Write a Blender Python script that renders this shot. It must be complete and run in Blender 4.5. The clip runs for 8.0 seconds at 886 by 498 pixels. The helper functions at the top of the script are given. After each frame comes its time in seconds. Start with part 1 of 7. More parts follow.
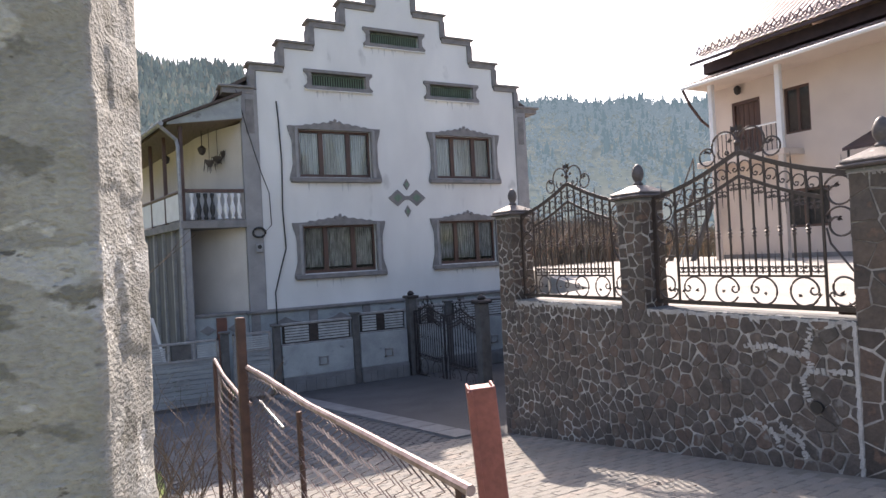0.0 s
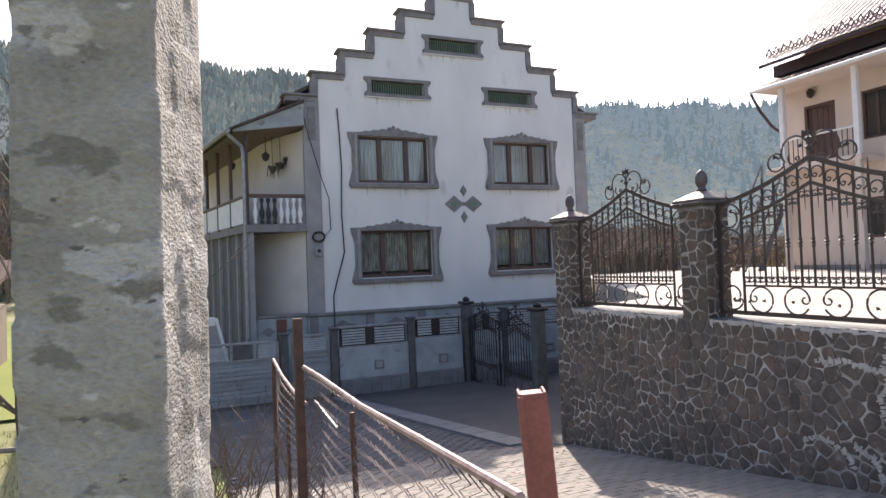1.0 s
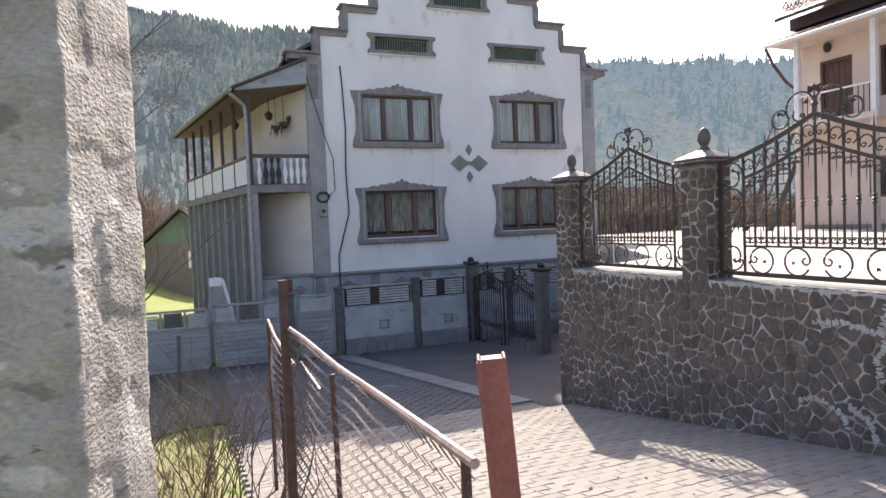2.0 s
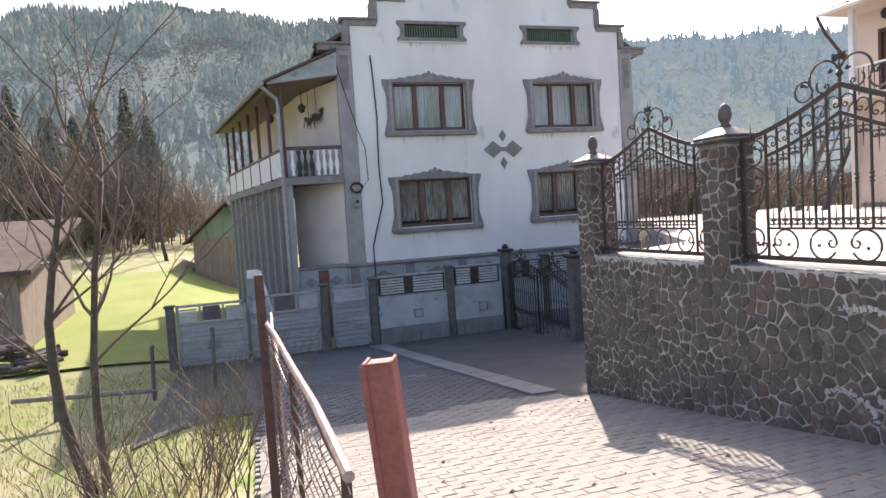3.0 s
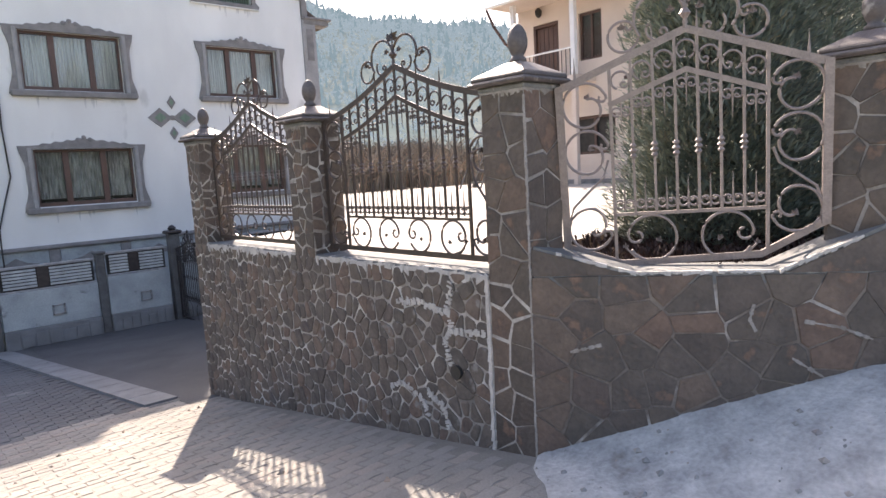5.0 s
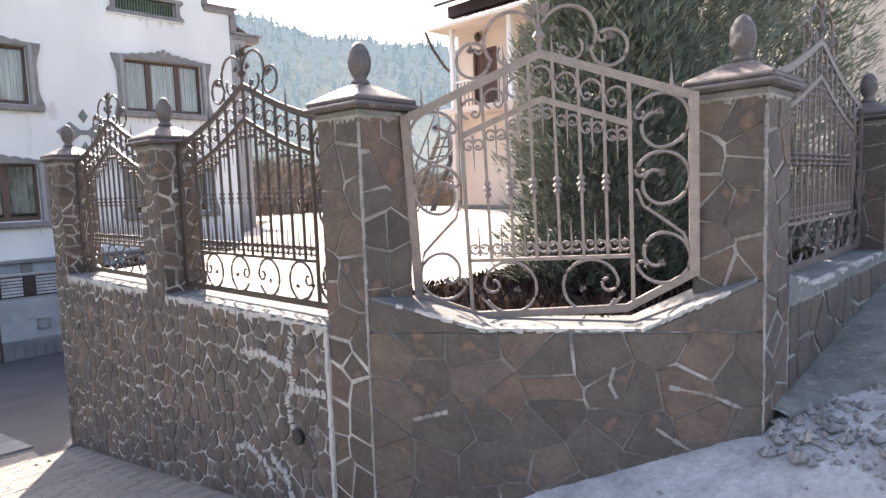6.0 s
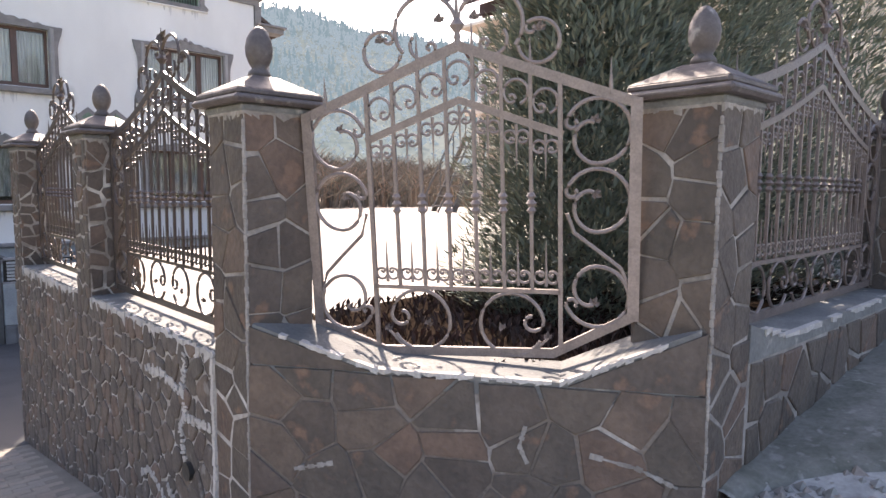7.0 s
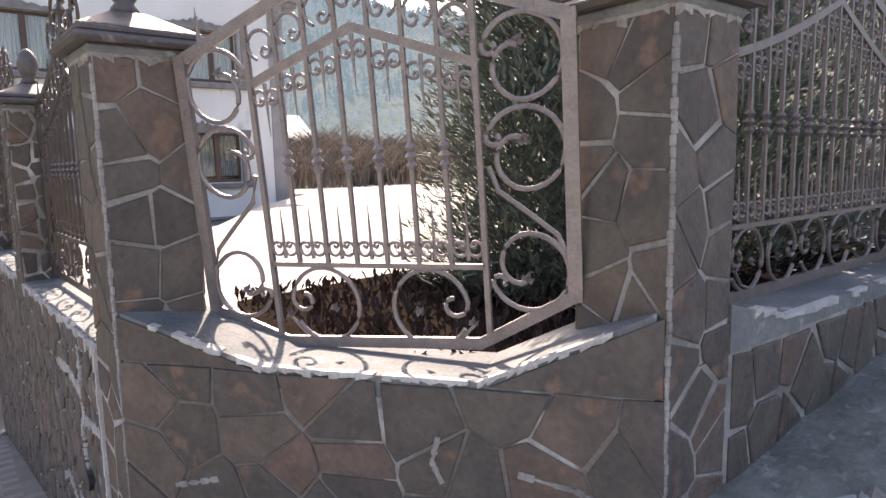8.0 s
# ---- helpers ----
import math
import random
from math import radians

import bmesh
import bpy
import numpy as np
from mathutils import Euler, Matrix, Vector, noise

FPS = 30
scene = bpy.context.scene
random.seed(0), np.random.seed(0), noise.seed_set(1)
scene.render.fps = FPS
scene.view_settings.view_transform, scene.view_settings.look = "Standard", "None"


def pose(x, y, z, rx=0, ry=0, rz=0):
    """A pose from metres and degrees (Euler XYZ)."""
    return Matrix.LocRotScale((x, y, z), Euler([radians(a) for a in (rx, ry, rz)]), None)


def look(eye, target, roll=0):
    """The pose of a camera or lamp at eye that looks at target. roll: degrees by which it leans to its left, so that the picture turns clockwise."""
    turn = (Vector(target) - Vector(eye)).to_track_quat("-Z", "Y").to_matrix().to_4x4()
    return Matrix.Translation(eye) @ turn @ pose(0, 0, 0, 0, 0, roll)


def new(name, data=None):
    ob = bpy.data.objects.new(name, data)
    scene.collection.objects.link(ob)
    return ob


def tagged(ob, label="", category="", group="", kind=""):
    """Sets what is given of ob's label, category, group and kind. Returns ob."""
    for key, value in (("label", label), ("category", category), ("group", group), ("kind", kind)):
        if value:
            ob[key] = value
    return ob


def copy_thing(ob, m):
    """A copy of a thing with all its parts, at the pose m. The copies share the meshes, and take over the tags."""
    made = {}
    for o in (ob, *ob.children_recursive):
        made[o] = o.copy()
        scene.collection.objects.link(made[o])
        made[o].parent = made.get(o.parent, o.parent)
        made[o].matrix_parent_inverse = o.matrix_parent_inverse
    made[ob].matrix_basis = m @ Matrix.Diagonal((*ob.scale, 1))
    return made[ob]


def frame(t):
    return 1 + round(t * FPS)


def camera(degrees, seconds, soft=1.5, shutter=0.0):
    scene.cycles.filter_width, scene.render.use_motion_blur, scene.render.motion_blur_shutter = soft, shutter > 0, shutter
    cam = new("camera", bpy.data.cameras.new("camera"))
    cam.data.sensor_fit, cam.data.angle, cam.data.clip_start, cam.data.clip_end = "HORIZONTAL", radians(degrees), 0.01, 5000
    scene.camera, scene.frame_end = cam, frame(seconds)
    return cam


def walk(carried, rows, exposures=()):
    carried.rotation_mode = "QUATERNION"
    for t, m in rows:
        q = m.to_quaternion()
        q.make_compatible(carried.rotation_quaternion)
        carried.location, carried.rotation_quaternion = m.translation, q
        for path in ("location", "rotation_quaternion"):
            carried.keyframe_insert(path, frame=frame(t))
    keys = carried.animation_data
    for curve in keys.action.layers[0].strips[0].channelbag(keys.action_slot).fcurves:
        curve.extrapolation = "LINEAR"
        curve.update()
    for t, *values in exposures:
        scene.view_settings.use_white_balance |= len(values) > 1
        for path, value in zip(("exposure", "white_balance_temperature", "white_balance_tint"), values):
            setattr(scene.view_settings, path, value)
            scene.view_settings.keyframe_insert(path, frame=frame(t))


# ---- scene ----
cam = camera(70.4, 8.0)
PATH = [
    (0, (-4.495, -2.224, 1.631), (-3.572, -0.45, 1.649), -3.0),
    (0.5, (-4.475, -2.213, 1.627), (-3.609, -0.411, 1.676), -2.2),
    (1, (-4.483, -2.223, 1.622), (-3.722, -0.374, 1.668), -2.2),
    (1.5, (-4.474, -2.236, 1.62), (-3.718, -0.384, 1.604), -1.8),
    (1.7, (-4.449, -2.235, 1.618), (-3.708, -0.378, 1.573), -2.0),
    (2.8, (-4.013, -2.171, 1.644), (-3.339, -0.292, 1.512), -4.0),
    (3, (-3.968, -2.236, 1.616), (-3.389, -0.325, 1.504), -3.7),
    (3.5, (-3.675, -2.249, 1.656), (-3.087, -0.338, 1.61), -3.2),
    (4, (-3.237, -2.107, 1.616), (-2.297, -0.341, 1.59), -2.3),
    (4.5, (-2.88, -2.06, 1.626), (-1.645, -0.505, 1.388), -4.3),
    (4.7, (-2.765, -2.142, 1.622), (-1.491, -0.619, 1.379), -3.8),
    (5.8, (-1.907, -2.313, 1.7), (-0.567, -0.852, 1.437), -1.4),
    (6, (-1.791, -2.31, 1.694), (-0.384, -0.901, 1.504), -2.0),
    (6.5, (-1.422, -2.421, 1.738), (-0.117, -0.913, 1.594), -1.8),
    (7, (-1.062, -2.376, 1.75), (0.26, -0.888, 1.558), 0.6),
    (7.5, (-0.743, -2.323, 1.75), (0.578, -0.839, 1.511), -2.6),
    (8, (-0.393, -2.296, 1.665), (0.827, -0.734, 1.402), -1.2),
]
walk(cam, [(t, look(eye, target, roll)) for t, eye, target, roll in PATH], [(0.0, 1.03, 6950, 19), (0.5, 1.05, 6950, 19), (1.0, 0.98, 6950, 19), (1.5, 1.13, 6950, 19), (1.7, 1.14, 6950, 19), (2.8, 1.32, 7000, 20), (3.5, 1.32, 6950, 20), (4.0, 1.30, 7050, 20), (4.6, 1.44, 7300, 19), (5.8, 1.82, 7250, 19), (6.0, 1.88, 7300, 19), (6.5, 1.50, 7350, 21), (7.0, 1.64, 7350, 21), (7.5, 1.94, 7350, 21), (8.0, 1.54, 7350, 21)])

# ---- world and light ----
SUN_AZ, SUN_EL = radians(25.9), radians(41.5)
world = bpy.data.worlds.new("World")
scene.world = world
world.use_nodes = True
wn = world.node_tree.nodes
sky = wn.new("ShaderNodeTexSky")
sky.sky_type, sky.sun_disc, sky.sun_elevation, sky.sun_rotation = "NISHITA", False, SUN_EL, SUN_AZ
sky.air_density, sky.dust_density, sky.ozone_density = 1.0, 2.5, 1.0
wn["Background"].inputs["Strength"].default_value = 0.15
world.node_tree.links.new(sky.outputs[0], wn["Background"].inputs["Color"])
sun = new("sun", bpy.data.lights.new("sun", "SUN"))
sun.data.energy, sun.data.angle, sun.data.color = 4.5, radians(0.55), (1.0, 0.94, 0.84)
sun.matrix_world = look((0, 0, 0), (-math.sin(SUN_AZ) * math.cos(SUN_EL), -math.cos(SUN_AZ) * math.cos(SUN_EL), -math.sin(SUN_EL)))


# ---- materials ----
def mat(name, a, b=None, rough=0.8, metal=0.0, scale=6.0, fine=60.0, bump=0.2, spots=None, pick="", stretch=(1, 1, 1), haze_glow=None, vary=1.0, shine=0.5, more=()):
    """Two colours mixed by broad noise, grain and fine relief; spots is (colour, threshold, scale); pick varies single pieces."""
    m = bpy.data.materials.new(name)
    m.use_nodes = True
    n, ln = m.node_tree.nodes, m.node_tree.links.new
    p = n["Principled BSDF"]
    p.inputs["Roughness"].default_value, p.inputs["Metallic"].default_value = rough, metal
    p.inputs["Specular IOR Level"].default_value = shine
    tc = n.new("ShaderNodeTexCoord")
    mp = n.new("ShaderNodeMapping")
    mp.inputs["Scale"].default_value = stretch
    ln(tc.outputs["Object"], mp.inputs[0])
    def noise_at(s, detail=5.0):
        t = n.new("ShaderNodeTexNoise")
        t.inputs["Scale"].default_value, t.inputs["Detail"].default_value = s, detail
        ln(mp.outputs[0], t.inputs["Vector"])
        return t.outputs["Fac"]
    def ramp(f, lo, hi):
        r = n.new("ShaderNodeMapRange")
        r.inputs[1].default_value, r.inputs[2].default_value = lo, hi
        ln(f, r.inputs[0])
        return r.outputs[0]
    def mixed(f, x, y):
        k = n.new("ShaderNodeMix")
        k.data_type = "RGBA"
        ln(f, k.inputs[0])
        for v, s in ((x, k.inputs[6]), (y, k.inputs[7])):
            if isinstance(v, tuple):
                s.default_value = (*v, 1)
            else:
                ln(v, s)
        return k.outputs[2]
    b = b or tuple(c * 0.7 for c in a)
    col = mixed(ramp(noise_at(scale), 0.35, 0.65), a, b)
    if pick:
        src = n.new("ShaderNodeObjectInfo").outputs["Random"] if pick == "object" else n.new("ShaderNodeNewGeometry").outputs["Random Per Island"]
        hsv = n.new("ShaderNodeValToRGB")
        tones = ((0.0, (0.55, 0.52, 0.50)), (0.25, (1.0, 0.98, 0.96)), (0.5, (0.75, 0.78, 0.74)), (0.72, (1.35, 1.2, 1.05)), (0.9, (1.5, 1.1, 0.9)), (1.0, (0.8, 0.8, 0.85)))
        while len(hsv.color_ramp.elements) < len(tones):
            hsv.color_ramp.elements.new(0.5)
        for e, (pos, c) in zip(hsv.color_ramp.elements, tones):
            e.position, e.color = pos, (*[1 + (v - 1) * vary for v in c], 1)
        ln(src, hsv.inputs[0])
        k = n.new("ShaderNodeMix")
        k.data_type, k.blend_type = "RGBA", "MULTIPLY"
        k.inputs[0].default_value = 1.0
        ln(col, k.inputs[6])
        ln(hsv.outputs[0], k.inputs[7])
        col = k.outputs[2]
    for c, t, s in ((spots,) if spots else ()) + tuple(more):
        col = mixed(ramp(noise_at(s, 8.0), t, t + (0.08 if not more else 0.035)), col, c)
    grain = noise_at(fine, 3.0)
    k = n.new("ShaderNodeMix")
    k.data_type, k.blend_type = "RGBA", "OVERLAY"
    k.inputs[0].default_value = 0.35
    ln(col, k.inputs[6])
    ln(grain, k.inputs[7])
    ln(k.outputs[2], p.inputs["Base Color"])
    if bump:
        bp = n.new("ShaderNodeBump")
        bp.inputs["Strength"].default_value, bp.inputs["Distance"].default_value = bump, 0.01
        ln(grain, bp.inputs["Height"])
        ln(bp.outputs[0], p.inputs["Normal"])
    # emission stands in for distance haze on the hill materials
    if haze_glow:
        p.inputs["Emission Color"].default_value = (*haze_glow[0], 1)
        p.inputs["Emission Strength"].default_value = haze_glow[1]
    return m


M = dict(
    stucco=mat("white_stucco", (0.78, 0.78, 0.765), (0.68, 0.68, 0.67), 0.9, scale=0.9, fine=90, bump=0.25, stretch=(1, 1, 0.45), spots=((0.56, 0.56, 0.55), 0.64, 2.2)),
    grey=mat("grey_stucco", (0.34, 0.33, 0.33), (0.27, 0.265, 0.265), 0.9, scale=3, fine=70, bump=0.3),
    trim=mat("grey_trim", (0.25, 0.235, 0.232), (0.18, 0.172, 0.17), 0.85, scale=5, fine=70),
    plinth=mat("plinth_plaster", (0.38, 0.415, 0.42), (0.285, 0.31, 0.32), 0.85, scale=2.5, fine=60, spots=((0.17, 0.18, 0.185), 0.62, 3.5)),
    cream=mat("cream_plaster", (0.64, 0.595, 0.55), (0.57, 0.53, 0.49), 0.9, scale=1.5, fine=80),
    pink=mat("pink_plaster", (0.66, 0.56, 0.485), (0.60, 0.505, 0.44), 0.9, scale=1.2, fine=80),
    stone=mat("wall_stone", (0.118, 0.096, 0.082), (0.076, 0.064, 0.057), 0.7, scale=7, fine=38, bump=0.9, pick="object", vary=0.6, spots=((0.165, 0.105, 0.076), 0.60, 7)),
    stone_far=mat("wall_stone_joined", (0.118, 0.096, 0.082), (0.076, 0.064, 0.057), 0.7, scale=7, fine=38, bump=0.9, pick="island", vary=0.6, spots=((0.165, 0.105, 0.076), 0.60, 7)),
    small_stone=mat("small_wall_stone", (0.14, 0.118, 0.105), (0.088, 0.075, 0.067), 0.75, scale=9, fine=45, bump=0.9, pick="object", vary=0.55, spots=((0.22, 0.205, 0.19), 0.63, 10)),
    small_stone_joined=mat("small_wall_stone_joined", (0.14, 0.118, 0.105), (0.088, 0.075, 0.067), 0.75, scale=9, fine=45, bump=0.9, pick="island", vary=0.55, spots=((0.22, 0.205, 0.19), 0.63, 10)),
    patchy_mortar=mat("patchy_mortar", (0.42, 0.395, 0.365), (0.20, 0.18, 0.162), 0.95, scale=3.0, fine=55, bump=0.9, spots=((0.50, 0.48, 0.45), 0.54, 4)),
    mortar=mat("mortar", (0.36, 0.338, 0.315), (0.20, 0.183, 0.167), 0.95, scale=6, fine=60, bump=0.8),
    bay_mortar=mat("grimy_mortar", (0.20, 0.172, 0.15), (0.13, 0.112, 0.098), 0.95, scale=4, fine=60, bump=0.8, spots=((0.44, 0.415, 0.39), 0.58, 2.6)),
    lime=mat("lime_mortar", (0.52, 0.50, 0.475), (0.38, 0.365, 0.345), 0.95, scale=8, fine=90, bump=0.6),
    ledge=mat("ledge_concrete", (0.195, 0.20, 0.195), (0.125, 0.13, 0.132), 0.85, scale=5, fine=60, bump=0.5, spots=((0.36, 0.35, 0.32), 0.64, 9)),
    # bay copy of the fence paint, lightened for the sky it faces
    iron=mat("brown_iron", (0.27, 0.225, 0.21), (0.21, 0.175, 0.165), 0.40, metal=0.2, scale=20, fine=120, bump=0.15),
    dark_iron=mat("dark_iron", (0.05, 0.042, 0.042), (0.035, 0.03, 0.03), 0.45, metal=0.3, scale=14, fine=100, bump=0.15),
    cap=mat("cap_tile", (0.115, 0.098, 0.096), (0.07, 0.06, 0.06), 0.55, scale=9, fine=60, bump=0.3, spots=((0.30, 0.28, 0.26), 0.63, 12)),
    pole=mat("pole_concrete", (0.36, 0.355, 0.325), (0.25, 0.245, 0.22), 0.9, scale=6, fine=110, bump=1.0, stretch=(0.8, 0.8, 1.5), spots=((0.43, 0.43, 0.41), 0.565, 7),
             more=(((0.19, 0.185, 0.16), 0.575, 9.5), ((0.50, 0.50, 0.48), 0.66, 13), ((0.12, 0.115, 0.10), 0.66, 21), ((0.30, 0.29, 0.26), 0.61, 30))),
    # same fence paint, darkened for the backlit side, then less for the uphill side
    iron_backlit=mat("backlit_brown_iron", (0.095, 0.075, 0.068), (0.07, 0.056, 0.05), 0.36, metal=0.3, scale=20, fine=120, bump=0.15),
    iron_mid_shade=mat("mid_shade_brown_iron", (0.17, 0.138, 0.128), (0.13, 0.105, 0.098), 0.4, metal=0.2, scale=20, fine=120, bump=0.15),
    stain=mat("grey_drip_stain", (0.50, 0.505, 0.51), (0.60, 0.605, 0.61), 0.9, scale=8, fine=60),
    red=mat("red_primer", (0.26, 0.085, 0.075), (0.20, 0.065, 0.058), 0.5, metal=0.1, scale=9, fine=70, spots=((0.11, 0.05, 0.04), 0.66, 18)),
    rust=mat("rusty_steel", (0.105, 0.058, 0.047), (0.07, 0.042, 0.037), 0.7, metal=0.3, scale=20, fine=80),
    wire=mat("rusty_wire", (0.13, 0.085, 0.075), (0.20, 0.17, 0.16), 0.6, metal=0.4, scale=12, fine=80),
    wood=mat("brown_wood", (0.115, 0.062, 0.047), (0.078, 0.043, 0.034), 0.45, scale=8, fine=50, stretch=(1, 1, 0.2)),
    old_wood=mat("weathered_wood", (0.25, 0.21, 0.18), (0.17, 0.145, 0.125), 0.85, scale=6, fine=45, stretch=(3, 3, 0.4)),
    curtain=mat("lace_curtain", (0.68, 0.66, 0.61), (0.44, 0.43, 0.40), 0.95, scale=9, fine=90, stretch=(3, 3, 0.15)),
    net=mat("grey_net_curtain", (0.46, 0.45, 0.42), (0.20, 0.20, 0.185), 0.95, scale=7, fine=90, stretch=(2.5, 2.5, 0.5)),
    soffit=mat("brown_boards", (0.21, 0.16, 0.13), (0.16, 0.12, 0.098), 0.7, scale=5, fine=40, stretch=(6, 0.5, 1)),
    pale_pipe=mat("pale_pink_pipe", (0.40, 0.30, 0.285), (0.24, 0.165, 0.15), 0.5, metal=0.2, scale=14, fine=70),
    # near-black colour imitates unlit space behind windows, vents and slats
    inside=mat("unlit_space", (0.06, 0.055, 0.05), (0.04, 0.038, 0.035), 0.9),
    sheet=mat("grey_sheet_metal", (0.33, 0.35, 0.36), (0.23, 0.245, 0.255), 0.55, metal=0.2, scale=3, fine=30, stretch=(0.4, 1, 3)),
    galv=mat("galvanised_frame", (0.36, 0.36, 0.365), (0.26, 0.26, 0.265), 0.5, metal=0.4, scale=8, fine=60),
    galv_pale=mat("dull_white_slat", (0.48, 0.50, 0.50), (0.36, 0.375, 0.38), 0.6, scale=5, fine=60, bump=0.1),
    panel=mat("dark_grey_panel", (0.165, 0.16, 0.165), (0.09, 0.09, 0.094), 0.8, scale=3, fine=40, stretch=(3, 3, 0.25)),
    post=mat("concrete_post", (0.125, 0.122, 0.12), (0.085, 0.083, 0.082), 0.9, scale=6, fine=60),
    white=mat("white_paint", (0.80, 0.79, 0.78), (0.72, 0.71, 0.70), 0.6, scale=4, fine=60, bump=0.1),
    black=mat("black_paint", (0.03, 0.03, 0.03), (0.02, 0.02, 0.02), 0.5),
    asphalt=mat("asphalt", (0.072, 0.073, 0.078), (0.05, 0.051, 0.055), 0.9, scale=1.2, fine=120, bump=0.5),
    strip=mat("concrete_strip", (0.20, 0.205, 0.21), (0.15, 0.152, 0.156), 0.9, scale=3, fine=80),
    paver=mat("paver", (0.262, 0.25, 0.23), (0.21, 0.20, 0.184), 0.9, scale=1.6, fine=90, bump=0.5, pick="object", vary=0.22),
    paver_far=mat("paver_joined", (0.262, 0.25, 0.23), (0.21, 0.20, 0.184), 0.9, scale=1.6, fine=90, bump=0.5, pick="island", vary=0.22),
    # grey lower-lane blocks and bed, darkened in colour for the house's shade
    shaded_paver=mat("shaded_grey_paver", (0.105, 0.112, 0.122), (0.08, 0.086, 0.094), 0.85, scale=1.1, fine=90, bump=0.5, pick="island", vary=0.2, spots=((0.17, 0.17, 0.17), 0.62, 2.0)),
    shaded_bed=mat("shaded_joint_dirt", (0.09, 0.09, 0.092), (0.07, 0.07, 0.072), 0.95, scale=4, fine=90, bump=0.5),
    sand=mat("joint_sand", (0.215, 0.202, 0.18), (0.17, 0.158, 0.14), 0.95, scale=5, fine=110, bump=0.5),
    gravel=mat("gravel", (0.46, 0.46, 0.44), (0.31, 0.31, 0.30), 0.95, scale=6, fine=38, bump=1.0, spots=((0.22, 0.21, 0.19), 0.64, 6)),
    pebble=mat("pebbles", (0.30, 0.30, 0.292), (0.20, 0.20, 0.196), 0.9, scale=9, fine=60, pick="island", vary=0.5),
    yard=mat("pale_concrete_yard", (0.41, 0.385, 0.355), (0.335, 0.315, 0.29), 0.9, scale=1.0, fine=60, bump=0.2),
    grass=mat("spring_grass", (0.185, 0.20, 0.075), (0.29, 0.26, 0.17), 0.95, scale=0.35, fine=30, bump=1.0, spots=((0.15, 0.20, 0.05), 0.56, 1.6)),
    lawn=mat("bright_lawn", (0.15, 0.205, 0.042), (0.20, 0.225, 0.065), 0.95, scale=0.8, fine=40, bump=0.8),
    blade=mat("grass_blades", (0.22, 0.26, 0.06), (0.38, 0.32, 0.18), 0.9, scale=0.6, fine=30, bump=0, pick="island"),
    tile=mat("roof_tile", (0.30, 0.215, 0.20), (0.23, 0.165, 0.155), 0.45, scale=4, fine=50),
    fascia=mat("brown_fascia", (0.075, 0.045, 0.045), (0.055, 0.033, 0.033), 0.6, scale=5),
    bark=mat("bark", (0.10, 0.080, 0.066), (0.062, 0.05, 0.042), 0.9, scale=14, fine=60, bump=0.8),
    twig=mat("twigs", (0.16, 0.115, 0.085), (0.095, 0.07, 0.054), 0.85, scale=4, fine=30, bump=0),
    thuja=mat("thuja_foliage", (0.185, 0.235, 0.205), (0.115, 0.155, 0.138), 0.65, scale=3, fine=25, bump=0, pick="island"),
    spruce=mat("spruce_foliage", (0.16, 0.18, 0.15), (0.11, 0.132, 0.112), 0.85, scale=0.3, fine=5, bump=0, pick="island", shine=0.0),
    # left hill: blue-grey distance haze is added to the colours as emission
    far_forest=mat("far_conifers", (0.24, 0.27, 0.235), (0.05, 0.07, 0.072), 0.95, scale=0.035, fine=0.6, bump=0, pick="island", vary=1.3, shine=0.0, haze_glow=((0.12, 0.165, 0.19), 0.33)),
    hill_brush=mat("haze_glow_hill_trees", (0.11, 0.104, 0.097), (0.065, 0.066, 0.066), 0.95, scale=0.02, fine=0.6, bump=0, pick="island", vary=0.6, shine=0.0, haze_glow=((0.13, 0.15, 0.158), 0.28)),
    # right hill: pale blue haze put in as emission
    far_brush=mat("haze_glow_bare_trees", (0.10, 0.10, 0.098), (0.055, 0.065, 0.07), 0.95, scale=0.02, fine=0.6, bump=0, pick="island", vary=0.3, haze_glow=((0.19, 0.265, 0.32), 0.52), shine=0.0),
    haze_forest=mat("haze_glow_sparse_conifers", (0.050, 0.075, 0.072), (0.034, 0.054, 0.056), 0.95, scale=0.03, fine=0.6, bump=0, pick="island", vary=0.5, haze_glow=((0.16, 0.235, 0.285), 0.47), shine=0.0),
    earth=mat("mossy_earth", (0.20, 0.20, 0.18), (0.12, 0.125, 0.105), 0.95, scale=7, fine=40, bump=1.0, spots=((0.24, 0.24, 0.22), 0.6, 16)),
    cover=mat("dark_red_leaves", (0.055, 0.030, 0.026), (0.035, 0.024, 0.02), 0.8, scale=6, fine=40, bump=0, pick="island", vary=0.6),
    soil=mat("dark_soil", (0.026, 0.019, 0.015), (0.016, 0.012, 0.010), 0.95, scale=5, fine=50, bump=1.0, shine=0.0),
    # floor of the hills emits the same blue-grey haze
    floor_wood=mat("haze_glow_floor", (0.10, 0.10, 0.085), (0.06, 0.07, 0.06), 0.95, scale=0.03, fine=0.5, bump=0, shine=0.0, haze_glow=((0.14, 0.19, 0.215), 0.5)),
    brush=mat("bare_brush", (0.30, 0.272, 0.245), (0.21, 0.19, 0.17), 0.95, scale=0.5, fine=4, bump=0, pick="island", shine=0.0),
    scrub=mat("dry_scrub", (0.205, 0.198, 0.19), (0.13, 0.127, 0.122), 0.95, scale=0.5, fine=4, bump=0, pick="island", shine=0.0),
    green=mat("green_boards", (0.18, 0.26, 0.19), (0.14, 0.20, 0.15), 0.8, scale=3, fine=30, stretch=(4, 4, 0.3)),
    copper=mat("dark_roof_sheet", (0.12, 0.095, 0.085), (0.085, 0.068, 0.06), 0.9, scale=2, fine=20, shine=0.1),
